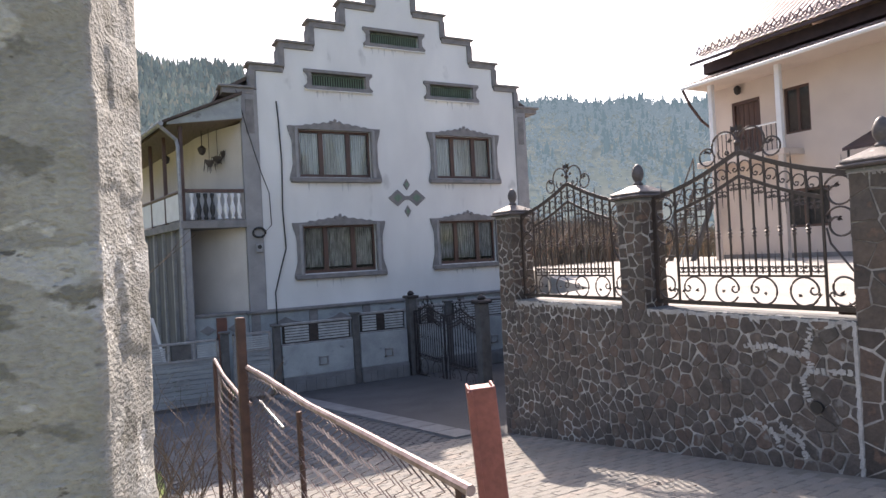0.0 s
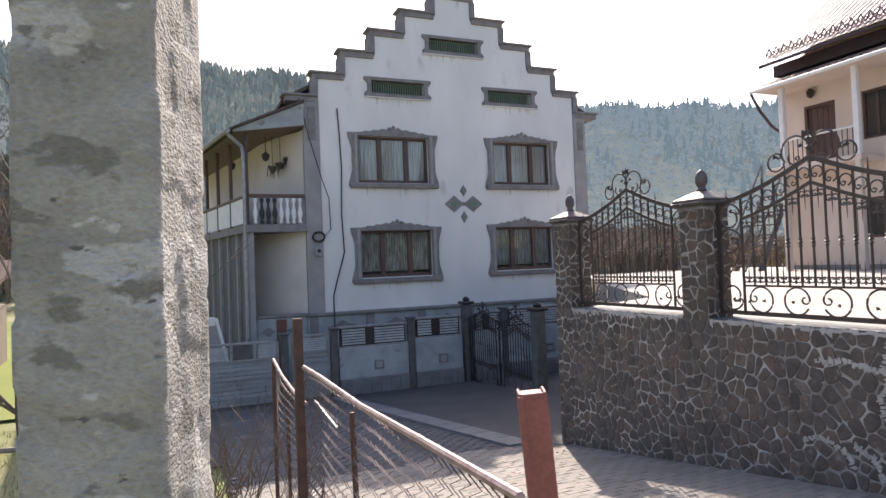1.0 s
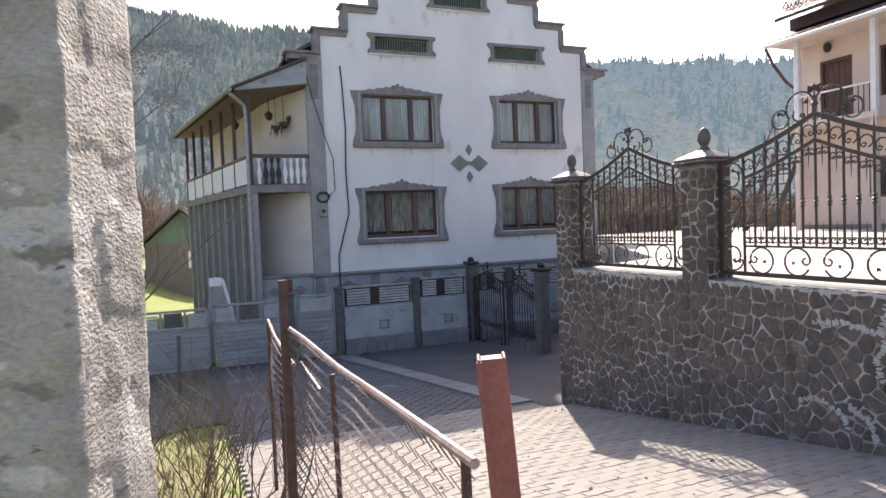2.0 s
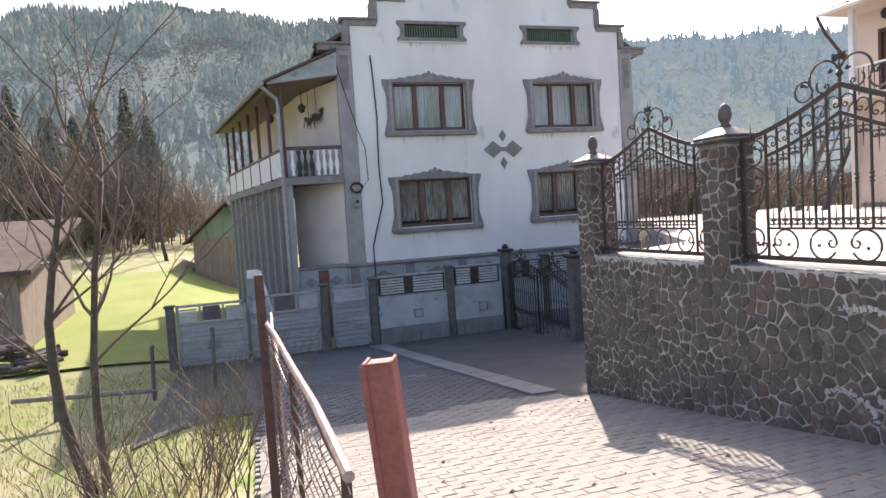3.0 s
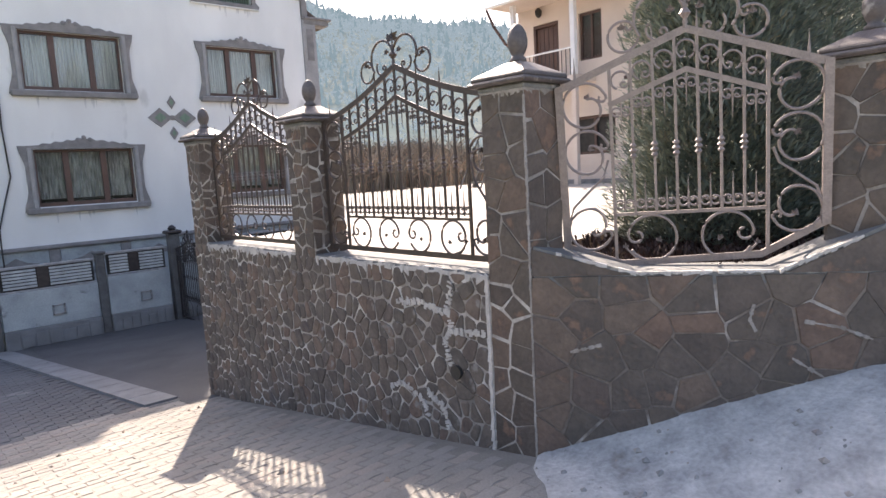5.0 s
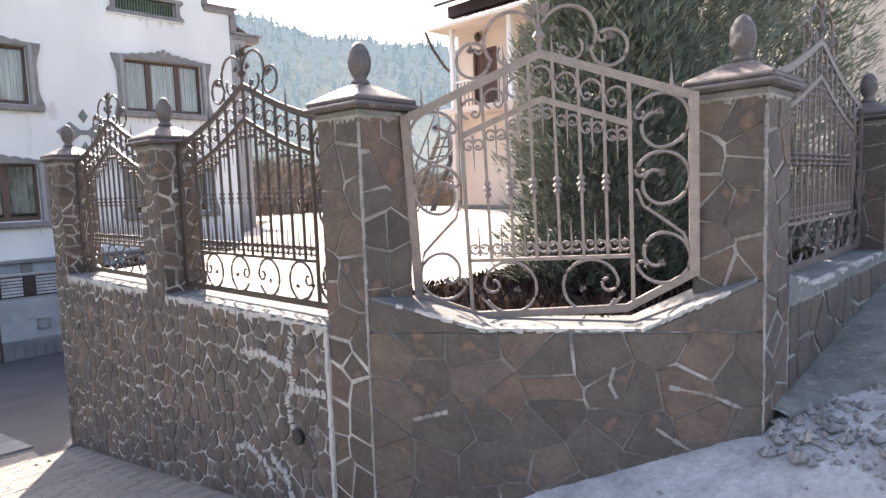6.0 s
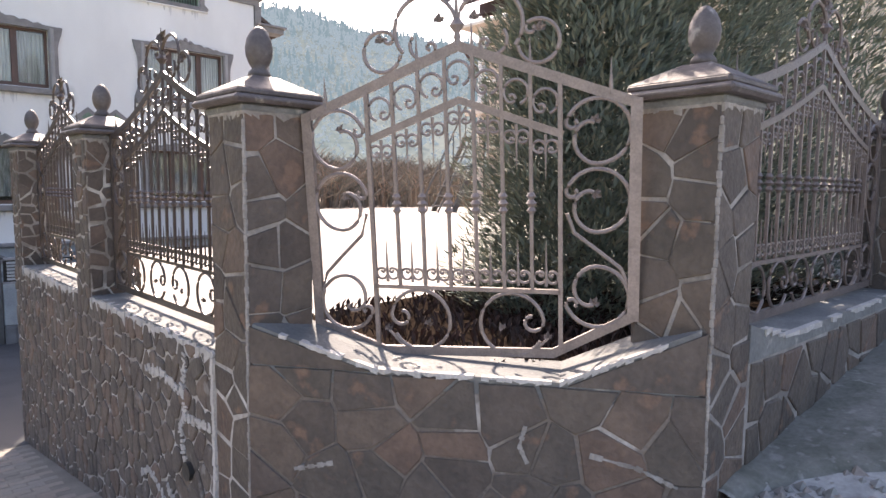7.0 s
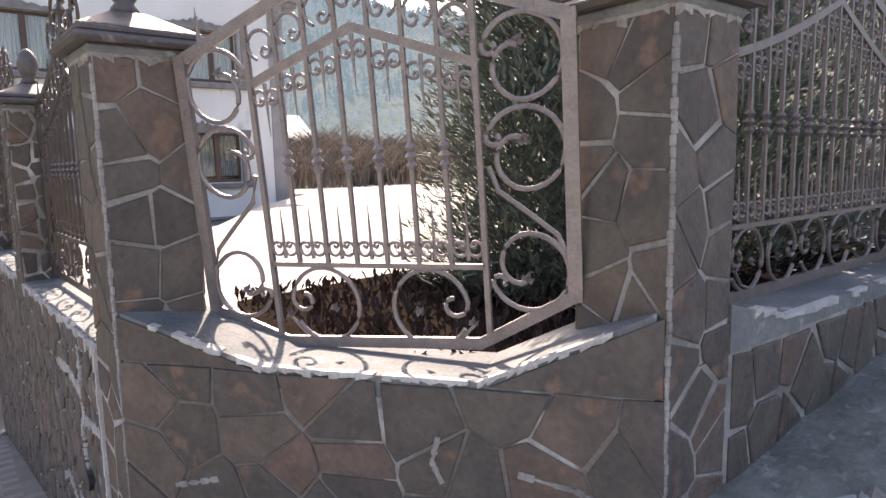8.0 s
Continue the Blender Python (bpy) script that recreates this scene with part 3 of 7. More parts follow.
def bay_wall():
    w = thing("corner_wall", (BAY_A + BAY_B) / 2, "low wall of large brown stones across the corner", "stone wall", kind="structure")
    pl = frame_place(BAY_A, BU, BN)
    lo, c0, c1 = 1.03, 0.55, 1.24
    part("core", MB().slab([(0, -0.6), (BLEN, -0.6), (BLEN, 0.985), (0, 0.985)], -0.36, 0.0, pl), M["bay_mortar"], w)
    top = [(0.02, 0.98), (BLEN - 0.03, 0.98), (BLEN - 0.03, 1.27), (c1, lo + 0.02), (c0, lo + 0.02), (0.02, 1.20)]
    part("coping", MB().slab(top, -0.30, -0.003, pl), M["ledge"], w, "concrete coping that dips in the middle")
    rng = random.Random(3)
    mb = MB()
    edge = [(0.14, 1.165), (c0, lo + 0.022), (c1, lo + 0.022), (BLEN - 0.14, 1.215)]
    for (a, b), (c, d) in zip(edge, edge[1:]):
        k = max(2, int((c - a) / 0.028))
        for i in range(k):
            if rng.random() < 0.2:
                continue
            s, e = a + (c - a) * i / k, a + (c - a) * (i + 1) / k
            z0, z1 = b + (d - b) * i / k, b + (d - b) * (i + 1) / k
            mb.slab([(s, z0 - rng.uniform(0.004, 0.020)), (e, z1 - rng.uniform(0.004, 0.020)), (e, z1 + 0.004), (s, z0 + 0.004)], -rng.uniform(0.008, 0.03), rng.uniform(0.007, 0.012), pl)
    part("coping_edge", mb, M["lime"], w, "chipped white mortar edge")
    rng = random.Random(14)
    for path in (((1.66, 0.70), (1.52, 0.76), (1.36, 0.79)), ((1.12, 0.88), (1.10, 0.80), (1.13, 0.74)), ((0.20, 0.62), (0.36, 0.66)), ((1.30, 0.60), (1.45, 0.50))):
        mb = MB()
        for (a, b), (c, d) in zip(path, path[1:]):
            for k in range(8):
                q0, q1 = Vector((a + (c - a) * k / 8, b + (d - b) * k / 8)), Vector((a + (c - a) * (k + 1.3) / 8, b + (d - b) * (k + 1.3) / 8))
                t = (q1 - q0).normalized()
                e = Vector((-t.y, t.x)) * rng.uniform(0.003, 0.011)
                mb.slab([tuple(q0 - e), tuple(q1 - e), tuple(q1 + e), tuple(q0 + e)], 0.0, rng.uniform(0.009, 0.012), pl)
        part("mortar_patch", mb, M["mortar"], w, "smeared pale mortar")
    rng = random.Random(21)
    cells = stone_cells(0.0, BLEN, -0.35, 1.032, 0.205, 0.011, rng, 0.8)
    STONE_JOBS.append((w, cells, pl, rng, 300, 0.007, 0.006, None))
    # side slopes of the face below the coping
    for side in (0, 1):
        tri = [(0.01, 1.04), (c0 - 0.03, 1.04), (0.01, 1.19)] if side == 0 else [(BLEN - 0.01, 1.04), (BLEN - 0.01, 1.26), (c1 + 0.03, 1.04)]
        STONE_JOBS.append((w, [tri], pl, random.Random(4), 300, 0.006, 0.004, None))


def uphill_wall():
    w = thing("front_wall", (2.4, -1.405, 0.5), "low stone wall under the uphill iron fence", "stone wall", kind="structure")
    pl = frame_place((1.04, -1.405, 0), (1, 0, 0), (0, -1, 0))
    part("core", MB().slab([(0.02, -0.2), (6.5, -0.2), (6.5, 1.10), (0.02, 1.10)], -0.30, 0.0, pl), M["mortar"], w)
    top = [(0.32, 1.10), (6.5, 1.10), (6.5, 1.16), (2.5, 1.16), (2.2, 1.16), (0.62, 1.16), (0.315, 1.25), (0.315, 1.10)]
    part("coping", MB().slab(top, -0.30, 0.004, pl), M["ledge"], w)
    mb = MB()
    rng = random.Random(8)
    s = 0.32
    while s < 3.2:
        e = s + rng.uniform(0.05, 0.12)
        if rng.random() < 0.7:
            z = 1.16 + (0.09 * (0.62 - s) / 0.3 if s < 0.6 else 0)
            mb.slab([(s, z - rng.uniform(0.006, 0.025)), (e, z - rng.uniform(0.006, 0.025)), (e, z + 0.004), (s, z + 0.004)], -0.015, rng.uniform(0.008, 0.014), pl)
        s = e
    part("coping_edge", mb, M["lime"], w, "chipped white mortar edge")
    rng = random.Random(31)
    STONE_JOBS.append((w, stone_cells(0.32, 6.5, 0.2, 1.09, 0.17, 0.020, rng, 1.35), pl, rng, 120, 0.008, 0.007, lambda c: c[0][0]))


def pillar(centre, turn, foot, seed, size):
    p = thing("stone_pillar", (centre.x, centre.y, foot), "square stone-clad pillar with a tiled cap and acorn finial", "pillar", "pillars of the boundary wall")
    m = Matrix.Translation((centre.x, centre.y, 0)) @ Matrix.Rotation(turn, 4, "Z")
    h = PW / 2
    top = 2.05
    part("shaft", MB().box(-h + 0.004, h - 0.004, -h + 0.004, h - 0.004, foot, top, m), M["mortar" if foot < 0.6 else "patchy_mortar"], p)
    part("neck", MB().box(-h - 0.012, h + 0.012, -h - 0.012, h + 0.012, top - 0.005, top + 0.025, m, 0.008), M["ledge"], p)
    mb = MB().box(-h - 0.055, h + 0.055, -h - 0.055, h + 0.055, top + 0.025, top + 0.055, m, 0.012)
    mb.box(-h - 0.04, h + 0.04, -h - 0.04, h + 0.04, top + 0.05, top + 0.085, m, 0.012)
    a, b = h + 0.035, 0.055
    vs = [m @ Vector((x, y, top + 0.08)) for x, y in ((-a, -a), (a, -a), (a, a), (-a, a))] + [m @ Vector((x, y, top + 0.155)) for x, y in ((-b, -b), (b, -b), (b, b), (-b, b))]
    mb.add(vs, [(0, 1, 5, 4), (1, 2, 6, 5), (2, 3, 7, 6), (3, 0, 4, 7), (4, 5, 6, 7), (3, 2, 1, 0)])
    cap = part("cap", mb, M["cap"], p, "dark tiled cap")
    prof = [(0.03, 0.0), (0.055, 0.012), (0.05, 0.03), (0.034, 0.045), (0.048, 0.065), (0.062, 0.10), (0.065, 0.135), (0.057, 0.175), (0.038, 0.21), (0.018, 0.228), (0.0, 0.234)]
    part("finial", MB().lathe(prof, n=16, m=m @ Matrix.Translation((0, 0, top + 0.15)) @ Matrix.Diagonal((0.88, 0.88, 0.93, 1))), M["cap"], p, "acorn-shaped finial", smooth=True)
    rj = random.Random(seed + 9)
    mb = MB()
    for side in range(4):
        r = m @ Matrix.Rotation(side * math.pi / 2, 4, "Z")
        u = -h
        while u < h - 0.01:
            e = min(h, u + rj.uniform(0.012, 0.035))
            za, zb = top - 0.012 - 0.028 * rj.random() ** 2, top - 0.012 - 0.028 * rj.random() ** 2
            mb.slab([(u, za), (e, zb), (e, top), (u, top)], -0.004, rj.uniform(0.005, 0.008), lambda a, w, d, r=r: r @ Vector((a, -h + 0.002 - d, w)))
            u = e
    part("mortar_band", mb, M["mortar"], p, "ragged pale mortar under the cap")
    if foot < 0.6:
        mb = MB()
        rj = random.Random(seed + 5)
        z = foot
        while z < top - 0.06:
            j, k = rj.uniform(-0.002, 0.002), rj.uniform(0.008, 0.014)
            mb.box(-h - 0.004 + j, -h + k, -h - 0.004 - j, -h + k, z, z + 0.032, m, 0.004)
            z += 0.03
        part("corner_joint", mb, M["mortar"], p, "thick pale mortar line")
    rng = random.Random(seed)
    for ang in (0, 1, 2, 3):
        r = m @ Matrix.Rotation(ang * math.pi / 2, 4, "Z")
        pl = lambda u, w, d, r=r: r @ Vector((u, -h + 0.004 - d, w))
        if ang in (0, 3):
            STONE_JOBS.append((p, stone_cells(-h, h, foot, top - 0.01, size, 0.0115 if size > 0.12 else 0.017, rng, 1.0), pl, rng, 300, 0.007, 0.006, None))
        else:
            STONE_JOBS.append((p, stone_cells(-h, h, LEDGE, top - 0.01, size * 1.3, 0.014, rng, 1.0), pl, rng, 300, 0.007, 0.006, None))
    return p


side_wall()
bay_wall()
uphill_wall()
SIDE_TURN = math.atan2(-WU.x, WU.y)
pillar(P1, SIDE_TURN, 1.0, 41, 0.095)
pillar(P2, SIDE_TURN, 1.0, 42, 0.10)
pillar(P3, SIDE_TURN, -0.3, 43, 0.155)
pillar(P4, 0.0, 0.2, 44, 0.145)
pillar(P5, 0.0, 0.5, 45, 0.165)


# ---- wrought iron ----
def arc(cx, cz, r, a0, a1, n=14, tail=0.0, curl=0.0):
    """Points of a scroll in the plane of a panel: an arc whose end (tail) winds in on itself."""
    pts = []
    for i in range(n + 1):
        t = i / n
        a = radians(a0 + (a1 - a0) * t)
        pts.append((cx + r * math.cos(a), cz + r * math.sin(a)))
    if curl:
        ex, ez = pts[-1]
        a = radians(a1)
        sgn = 1 if a1 > a0 else -1
        rr = r * curl
        ccx, ccz = ex - rr * math.cos(a), ez - rr * math.sin(a)
        for i in range(1, 11):
            t = i / 10
            b = a + sgn * 1.55 * math.pi * t
            q = rr * (1 - 0.55 * t)
            pts.append((ccx + q * math.cos(b), ccz + q * math.sin(b)))
    return pts


def iron_panel(name, W, H, rise, cut_u, cut_z, mid, nbars, crest, label, material, hbar=0.28, group="iron fence panels", sag=0.035):
    """A fence panel in its own plane: u along x, front to -y, foot of the frame at z = 0."""
    ob = thing(name, (0, 0, 0), label, "iron fence", group)
    h = W / 2
    mat_ = material
    top = lambda u: H + rise * (1 - abs(u) / h) ** 1.0 - sag * math.sin(math.pi * min(1, abs(u) / h))
    inner = lambda u: top(u) - 0.20
    foot = lambda u: cut_z[u > 0] * max(0.0, (abs(u) - (h - cut_u)) / cut_u) + (cut_z[2] if u > 0 else 0) if cut_u else 0.0
    P = lambda u, z, d=0.0: (u, d, z)

    def bar(nm, pts, r=0.009, n=4, flat=1.0, taper=None):
        return part(nm, MB().tube([P(*q) for q in pts], r, n, flat, (0, 1, 0) if flat != 1.0 else None, taper), mat_, ob)

    def strap(nm, pts, w=0.021, d=0.007):
        """A flat bar on edge."""
        mb = MB()
        q = [Vector(v) for v in pts]
        for i, v in enumerate(q):
            t = (q[min(i + 1, len(q) - 1)] - q[max(i - 1, 0)]).normalized()
            v = v + t * (w * (0.8 if i == len(q) - 1 else -0.8 if i == 0 else 0))
            s = Vector((-t.y, t.x)) * w
            mb.v += [(v.x - s.x, -d, v.y - s.y), (v.x + s.x, -d, v.y + s.y), (v.x + s.x, d, v.y + s.y), (v.x - s.x, d, v.y - s.y)]
        for i in range(len(q) - 1):
            mb.f += [(4 * i + k, 4 * i + (k + 1) % 4, 4 * i + 4 + (k + 1) % 4, 4 * i + 4 + k) for k in range(4)]
        e = 4 * len(q) - 4
        mb.f += [(3, 2, 1, 0), (e, e + 1, e + 2, e + 3)]
        return part(nm, mb, mat_, ob)

    us = [-h + W * i / 16 for i in range(17)]
    strap("top_rail", [(u, top(u)) for u in us], 0.019)
    bottom = [(-h, foot(-h)), (-h + cut_u, 0), (h - cut_u, cut_z[2]), (h, foot(h))] if cut_u else [(-h, 0), (h, 0)]
    strap("bottom_rail", bottom, 0.019)
    for s in (-1, 1):
        strap("side_post", [(s * h, foot(s * h)), (s * h, top(h))], 0.021, 0.012)
        bar("stile", [(s * mid, foot(s * mid)), (s * mid, top(mid))], 0.012)
    um = [-mid + 2 * mid * i / 10 for i in range(11)]
    strap("inner_rail", [(u, inner(u)) for u in um], 0.014)
    bar("cross_bar", [(-mid, hbar), (mid, hbar)], 0.012)
    gap = 2 * mid / (nbars + 1)
    for i in range(nbars):
        u = -mid + gap * (i + 1)
        mb = MB().tube([P(u, hbar), P(u, top(u))], 0.0095, 4)
        zk = hbar + 0.42 * (H - hbar) + 0.05
        for dz in (-0.028, 0.0, 0.028):
            mb.lathe([(0.009, -0.014), (0.019 if dz else 0.022, 0.0), (0.009, 0.014)], u, 0, zk + dz, 8)
        part("bar", mb, mat_, ob)
        if top(u) > 0 and i % 2 == 1 and crest:
            part("spike", MB().tube([P(u, top(u)), P(u, top(u) + 0.06), P(u, top(u) + 0.11)], 0.008, 6, taper=0.001), mat_, ob)
    for i in range(nbars + 1):
        u = -mid + gap * (i + 0.5)
        mb = MB().tube([P(u, hbar + 0.02), P(u, hbar + 0.13), P(u, hbar + 0.20)], 0.007, 6, taper=0.001)
        r = gap * 0.21
        for s in (-1, 1):
            mb.tube([P(u + s * a, z) for a, z in arc(r * 1.05, hbar + 0.055, r, 200, 470 if s else 0, 12, curl=0.45)], 0.006, 5)
        part("spear_scroll", mb, mat_, ob)
        zt = inner(u)
        mb = MB().tube([P(u, zt - 0.02), P(u, zt - 0.11), P(u, zt - 0.19)], 0.007, 6, taper=0.001)
        for s in (-1, 1):
            mb.tube([P(u + s * a, z) for a, z in arc(r * 1.05, zt - 0.065, r, 160, -110, 12, curl=0.45)], 0.006, 5)
        part("drop_scroll", mb, mat_, ob)
        zc = (top(u) + zt) / 2
        rc = min(gap * 0.42, 0.085)
        part("ring_scroll", MB().tube([P(a, z) for a, z in arc(u, zc, rc, 250 if u < 0 else -70, 250 - 300 if u < 0 else 230, 18, curl=0.42)], 0.0065, 5), mat_, ob)

    def leaf(u, z, ang, size=0.03):
        """A small beaten leaf with three lobes."""
        mb = MB()
        for k, (da, ln) in enumerate(((-0.8, 0.75), (0.0, 1.0), (0.8, 0.75))):
            a = ang + da
            tip = (u + size * ln * math.cos(a), z + size * ln * math.sin(a))
            w = size * 0.3
            sx, sz = -math.sin(a) * w, math.cos(a) * w
            m_ = (u + size * 0.5 * ln * math.cos(a), z + size * 0.5 * ln * math.sin(a))
            mb.add([(u, 0, z), (m_[0] + sx, -0.012, m_[1] + sz), (tip[0], 0.004, tip[1]), (m_[0] - sx, -0.012, m_[1] - sz), (m_[0], 0.010, m_[1])],
                   [(0, 1, 2), (0, 2, 3), (0, 4, 1), (1, 4, 2), (2, 4, 3), (3, 4, 0)])
        part("leaf", mb, mat_, ob)

    # large lower scrolls
    nl = max(2, 2 * round(2 * mid / (hbar * 2.6)))
    sp = 2 * mid / nl
    for i in range(nl):
        u = -mid + sp * (i + 0.5)
        s = 1 if i % 2 == 0 else -1
        r = min(sp * 0.46, hbar * 0.46)
        pts = arc(0, hbar * 0.5, r, -150, 170, 24, curl=0.36)
        part("lower_scroll", MB().tube([P(u + s * a, z) for a, z in pts], 0.008, 6), mat_, ob)
        leaf(u + s * r * 0.25, hbar * 0.5 - 0.02, 1.2 + i, 0.032)
    for s in (-1, 1):
        part("tendril", MB().tube([P(s * (mid - 0.17), 0.012), P(s * (mid - 0.10), 0.035), P(s * (mid - 0.05), 0.09)], 0.006, 5), mat_, ob)
        leaf(s * (mid - 0.05), 0.09, 1.57, 0.03)
        # side scrolls, S over S
        c = s * (h + mid) / 2
        r = (h - mid) * 0.44
        z0, z1 = foot(s * (h + mid) / 2) + 0.02, top((h + mid) / 2) - 0.02
        rr = min(r, (z1 - z0) / 6.9)
        for k, zc in enumerate((z1 - rr * 1.05, z1 - rr * 3.2, z0 + rr * 1.05)):
            up = 1 if k < 2 else -1
            pts = []
            for i in range(9):
                a, q = radians(160 + 250 * (1 - i / 8)), rr * (0.10 + 0.12 * i / 8)
                pts.append((rr * 0.80 * math.cos(radians(160)) + q * math.cos(a), rr * 0.80 * math.sin(radians(160)) + q * math.sin(a)))
            for i in range(31):
                t = i / 30
                a = radians(150 - 400 * t)
                q = rr * (1 if t < 0.62 else 1 - 0.72 * ((t - 0.62) / 0.38) ** 1.2)
                pts.append((q * math.cos(a), q * math.sin(a)))
            part("side_scroll", MB().tube([P(c + s * a, zc + up * z) for a, z in pts], 0.0085, 6), mat_, ob)
            leaf(c + s * pts[-1][0], zc + up * pts[-1][1], 1.2 if k != 1 else -0.6, 0.036)
        za, zb = z1 - rr * 3.6, z0 + rr * 1.5
        stem = [(c - s * rr * 0.93, za), (c - s * rr * 0.7, za - 0.28 * (za - zb)), (c + s * rr * 0.1, za - 0.55 * (za - zb)), (c + s * rr * 0.75, za - 0.78 * (za - zb)), (c + s * rr * 0.95, zb)]
        bar("side_stem", stem, 0.008, 6)
        # short end finials
        part("end_spike", MB().tube([P(s * (h - 0.09), top(h - 0.09)), P(s * (h - 0.09), top(h - 0.09) + 0.05), P(s * (h - 0.09), top(h - 0.09) + 0.075), P(s * (h - 0.09), top(h - 0.09) + 0.13)], 0.010, 6, taper=0.001), mat_, ob)
    # crest
    zt = top(0)
    mb = MB().tube([P(0, zt), P(0, zt + 0.14), P(0, zt + 0.24)], 0.012, 6, taper=0.002)
    mb.lathe([(0.012, 0), (0.03, 0.025), (0.012, 0.05)], 0, 0, zt + 0.05, 8)
    part("crest_stem", mb, mat_, ob)
    for s in (-1, 1):
        R = crest
        part("crest_scroll", MB().tube([P(a, z) for a, z in arc(s * R * 1.0, zt + R * 0.55, R, 200 if s > 0 else -20, -40 if s > 0 else 220, 24, curl=0.0)], 0.0085, 6), mat_, ob)
        part("crest_tail", MB().tube([P(a, z) for a, z in arc(s * R * 1.1, zt + R * 0.1, R * 0.42, 40 if s > 0 else 140, -160 if s > 0 else 340, 16, curl=0.4)], 0.0075, 6), mat_, ob)
        part("crest_end", MB().tube([P(a, z) for a, z in arc(s * R * 2.45, zt - R * 0.18 + 0.02, R * 0.62, 190 if s > 0 else -10, 480 if s > 0 else -300, 22, curl=0.3)], 0.008, 6), mat_, ob)
        leaf(s * R * 0.55, zt + R * 0.72, 1.57, 0.04)
        leaf(s * R * 2.5, zt + R * 0.25, 1.57, 0.04)
        leaf(s * 0.012, zt + 0.17, 1.57 - s * 0.7, 0.07)
    return ob


def place_panel(ob, centre, u, z):
    ang = math.atan2(u.y, u.x)
    ob.matrix_world = Matrix.Translation((centre.x, centre.y, z)) @ Matrix.Rotation(ang, 4, "Z")


# each side's iron tone imitates the light on one and the same paint
bay = iron_panel("iron_fence_panel", 1.31, 0.985, 0.24, 0.30, (0.105, 0.165, 0.03), 0.385, 6, 0.125, "scrolled wrought iron panel in the corner bay, brown lightened as skylit", M["iron"], sag=0.0)
bay.matrix_world = Matrix.Translation((0.70, -0.545, 1.068)) @ Matrix.Rotation(math.atan2(-0.847, 0.532), 4, "Z") @ Matrix.Rotation(radians(5), 4, "X") @ Matrix.Rotation(radians(-1.2), 4, "Y")
near_side = iron_panel("iron_fence_panel", 1.80, 0.97, 0.30, 0, 0, 0.66, 11, 0.12, "gabled wrought iron fence panel, same brown darkened as if backlit", M["iron_backlit"], 0.24)
place_panel(near_side, (P2 + P3) / 2, -WU, 1.085)
far_side = copy_thing(near_side, Matrix.Translation(((P1 + P2) / 2).to_tuple()[:2] + (1.085,)) @ Matrix.Rotation(math.atan2(-WU.y, -WU.x), 4, "Z") @ Matrix.Diagonal((0.965, 1, 1, 1)))
uphill = iron_panel("iron_fence_panel", 2.08, 0.95, 0.32, 0, 0, 0.80, 13, 0.115, "brown wrought iron fence panel on the uphill wall", M["iron_mid_shade"], 0.24)
place_panel(uphill, (P4 + P5) / 2, Vector((1, 0, 0)), 1.20)


# ---- white house ----
HY = 13.8
CX = 2.66
STEPS = ((0.70, 9.22), (1.60, 8.60), (2.48, 7.97), (3.30, 7.34), (4.05, 6.70), (4.74, 6.08))
BASE = -1.42


def grid_wall(xs, zs, keep, place, d0, d1):
    """A wall of the kept cells of a grid, with closed edges, from depth d0 (front) to d1."""
    mb = MB()
    nx, nz = len(xs) - 1, len(zs) - 1
    kept = {(i, j) for i in range(nx) for j in range(nz) if keep((xs[i] + xs[i + 1]) / 2, (zs[j] + zs[j + 1]) / 2)}
    for i, j in kept:
        a, b, c, d = xs[i], xs[i + 1], zs[j], zs[j + 1]
        q = lambda x, z, t: place(x, z, t)
        mb.add([q(a, c, d0), q(b, c, d0), q(b, d, d0), q(a, d, d0)], [(0, 1, 2, 3)])
        mb.add([q(a, c, d1), q(b, c, d1), q(b, d, d1), q(a, d, d1)], [(3, 2, 1, 0)])
        for (ni, nj), (p0, p1) in (((i - 1, j), ((a, d), (a, c))), ((i + 1, j), ((b, c), (b, d))), ((i, j - 1), ((a, c), (b, c))), ((i, j + 1), ((b, d), (a, d)))):
            if (ni, nj) not in kept:
                mb.add([q(*p0, d0), q(*p0, d1), q(*p1, d1), q(*p1, d0)], [(0, 1, 2, 3)])
    return mb


WINS = [(0.79, 4.45, 1.98, 1.24), (4.71, 4.45, 1.88, 1.24), (0.80, 1.94, 2.0, 1.24), (4.70, 1.98, 1.90, 1.24)]
VENTS = [(0.97, 6.40, 1.50, 0.34), (4.39, 6.36, 1.42, 0.34), (2.65, 7.70, 1.48, 0.34)]
house = thing("white_house", (CX, HY + 3, BASE), "three-storey white stucco house with a stepped grey-edged gable", "house")
hp = lambda x, z, d: (x, HY - d, z)


def gable_top(x):
    for w, z in STEPS:
        if abs(x - CX) < w:
            return z
    return -9


def holed(x, z):
    return any(abs(x - cx) < w / 2 and abs(z - cz) < hh / 2 for cx, cz, w, hh in WINS + VENTS)


xs = sorted({CX + s * (w - 0.16) for w, _ in STEPS for s in (-1, 1)} | {cx + s * w / 2 for cx, _, w, _ in WINS + VENTS for s in (-1, 1)} | {-1.2, 6.52})
zs = sorted({z - 0.12 for _, z in STEPS} | {cz + s * hh / 2 for _, cz, _, hh in WINS + VENTS for s in (-1, 1)} | {BASE, 0.45})


def white_keep(x, z):
    if holed(x, z) or z < 0.45 or not -1.2 < x < 6.52:
        return False
    return any(abs(x - CX) < w - 0.16 and z < t - 0.12 for w, t in STEPS)


part("front_wall", grid_wall(xs, zs, white_keep, hp, 0.0, -0.35), M["stucco"], house)


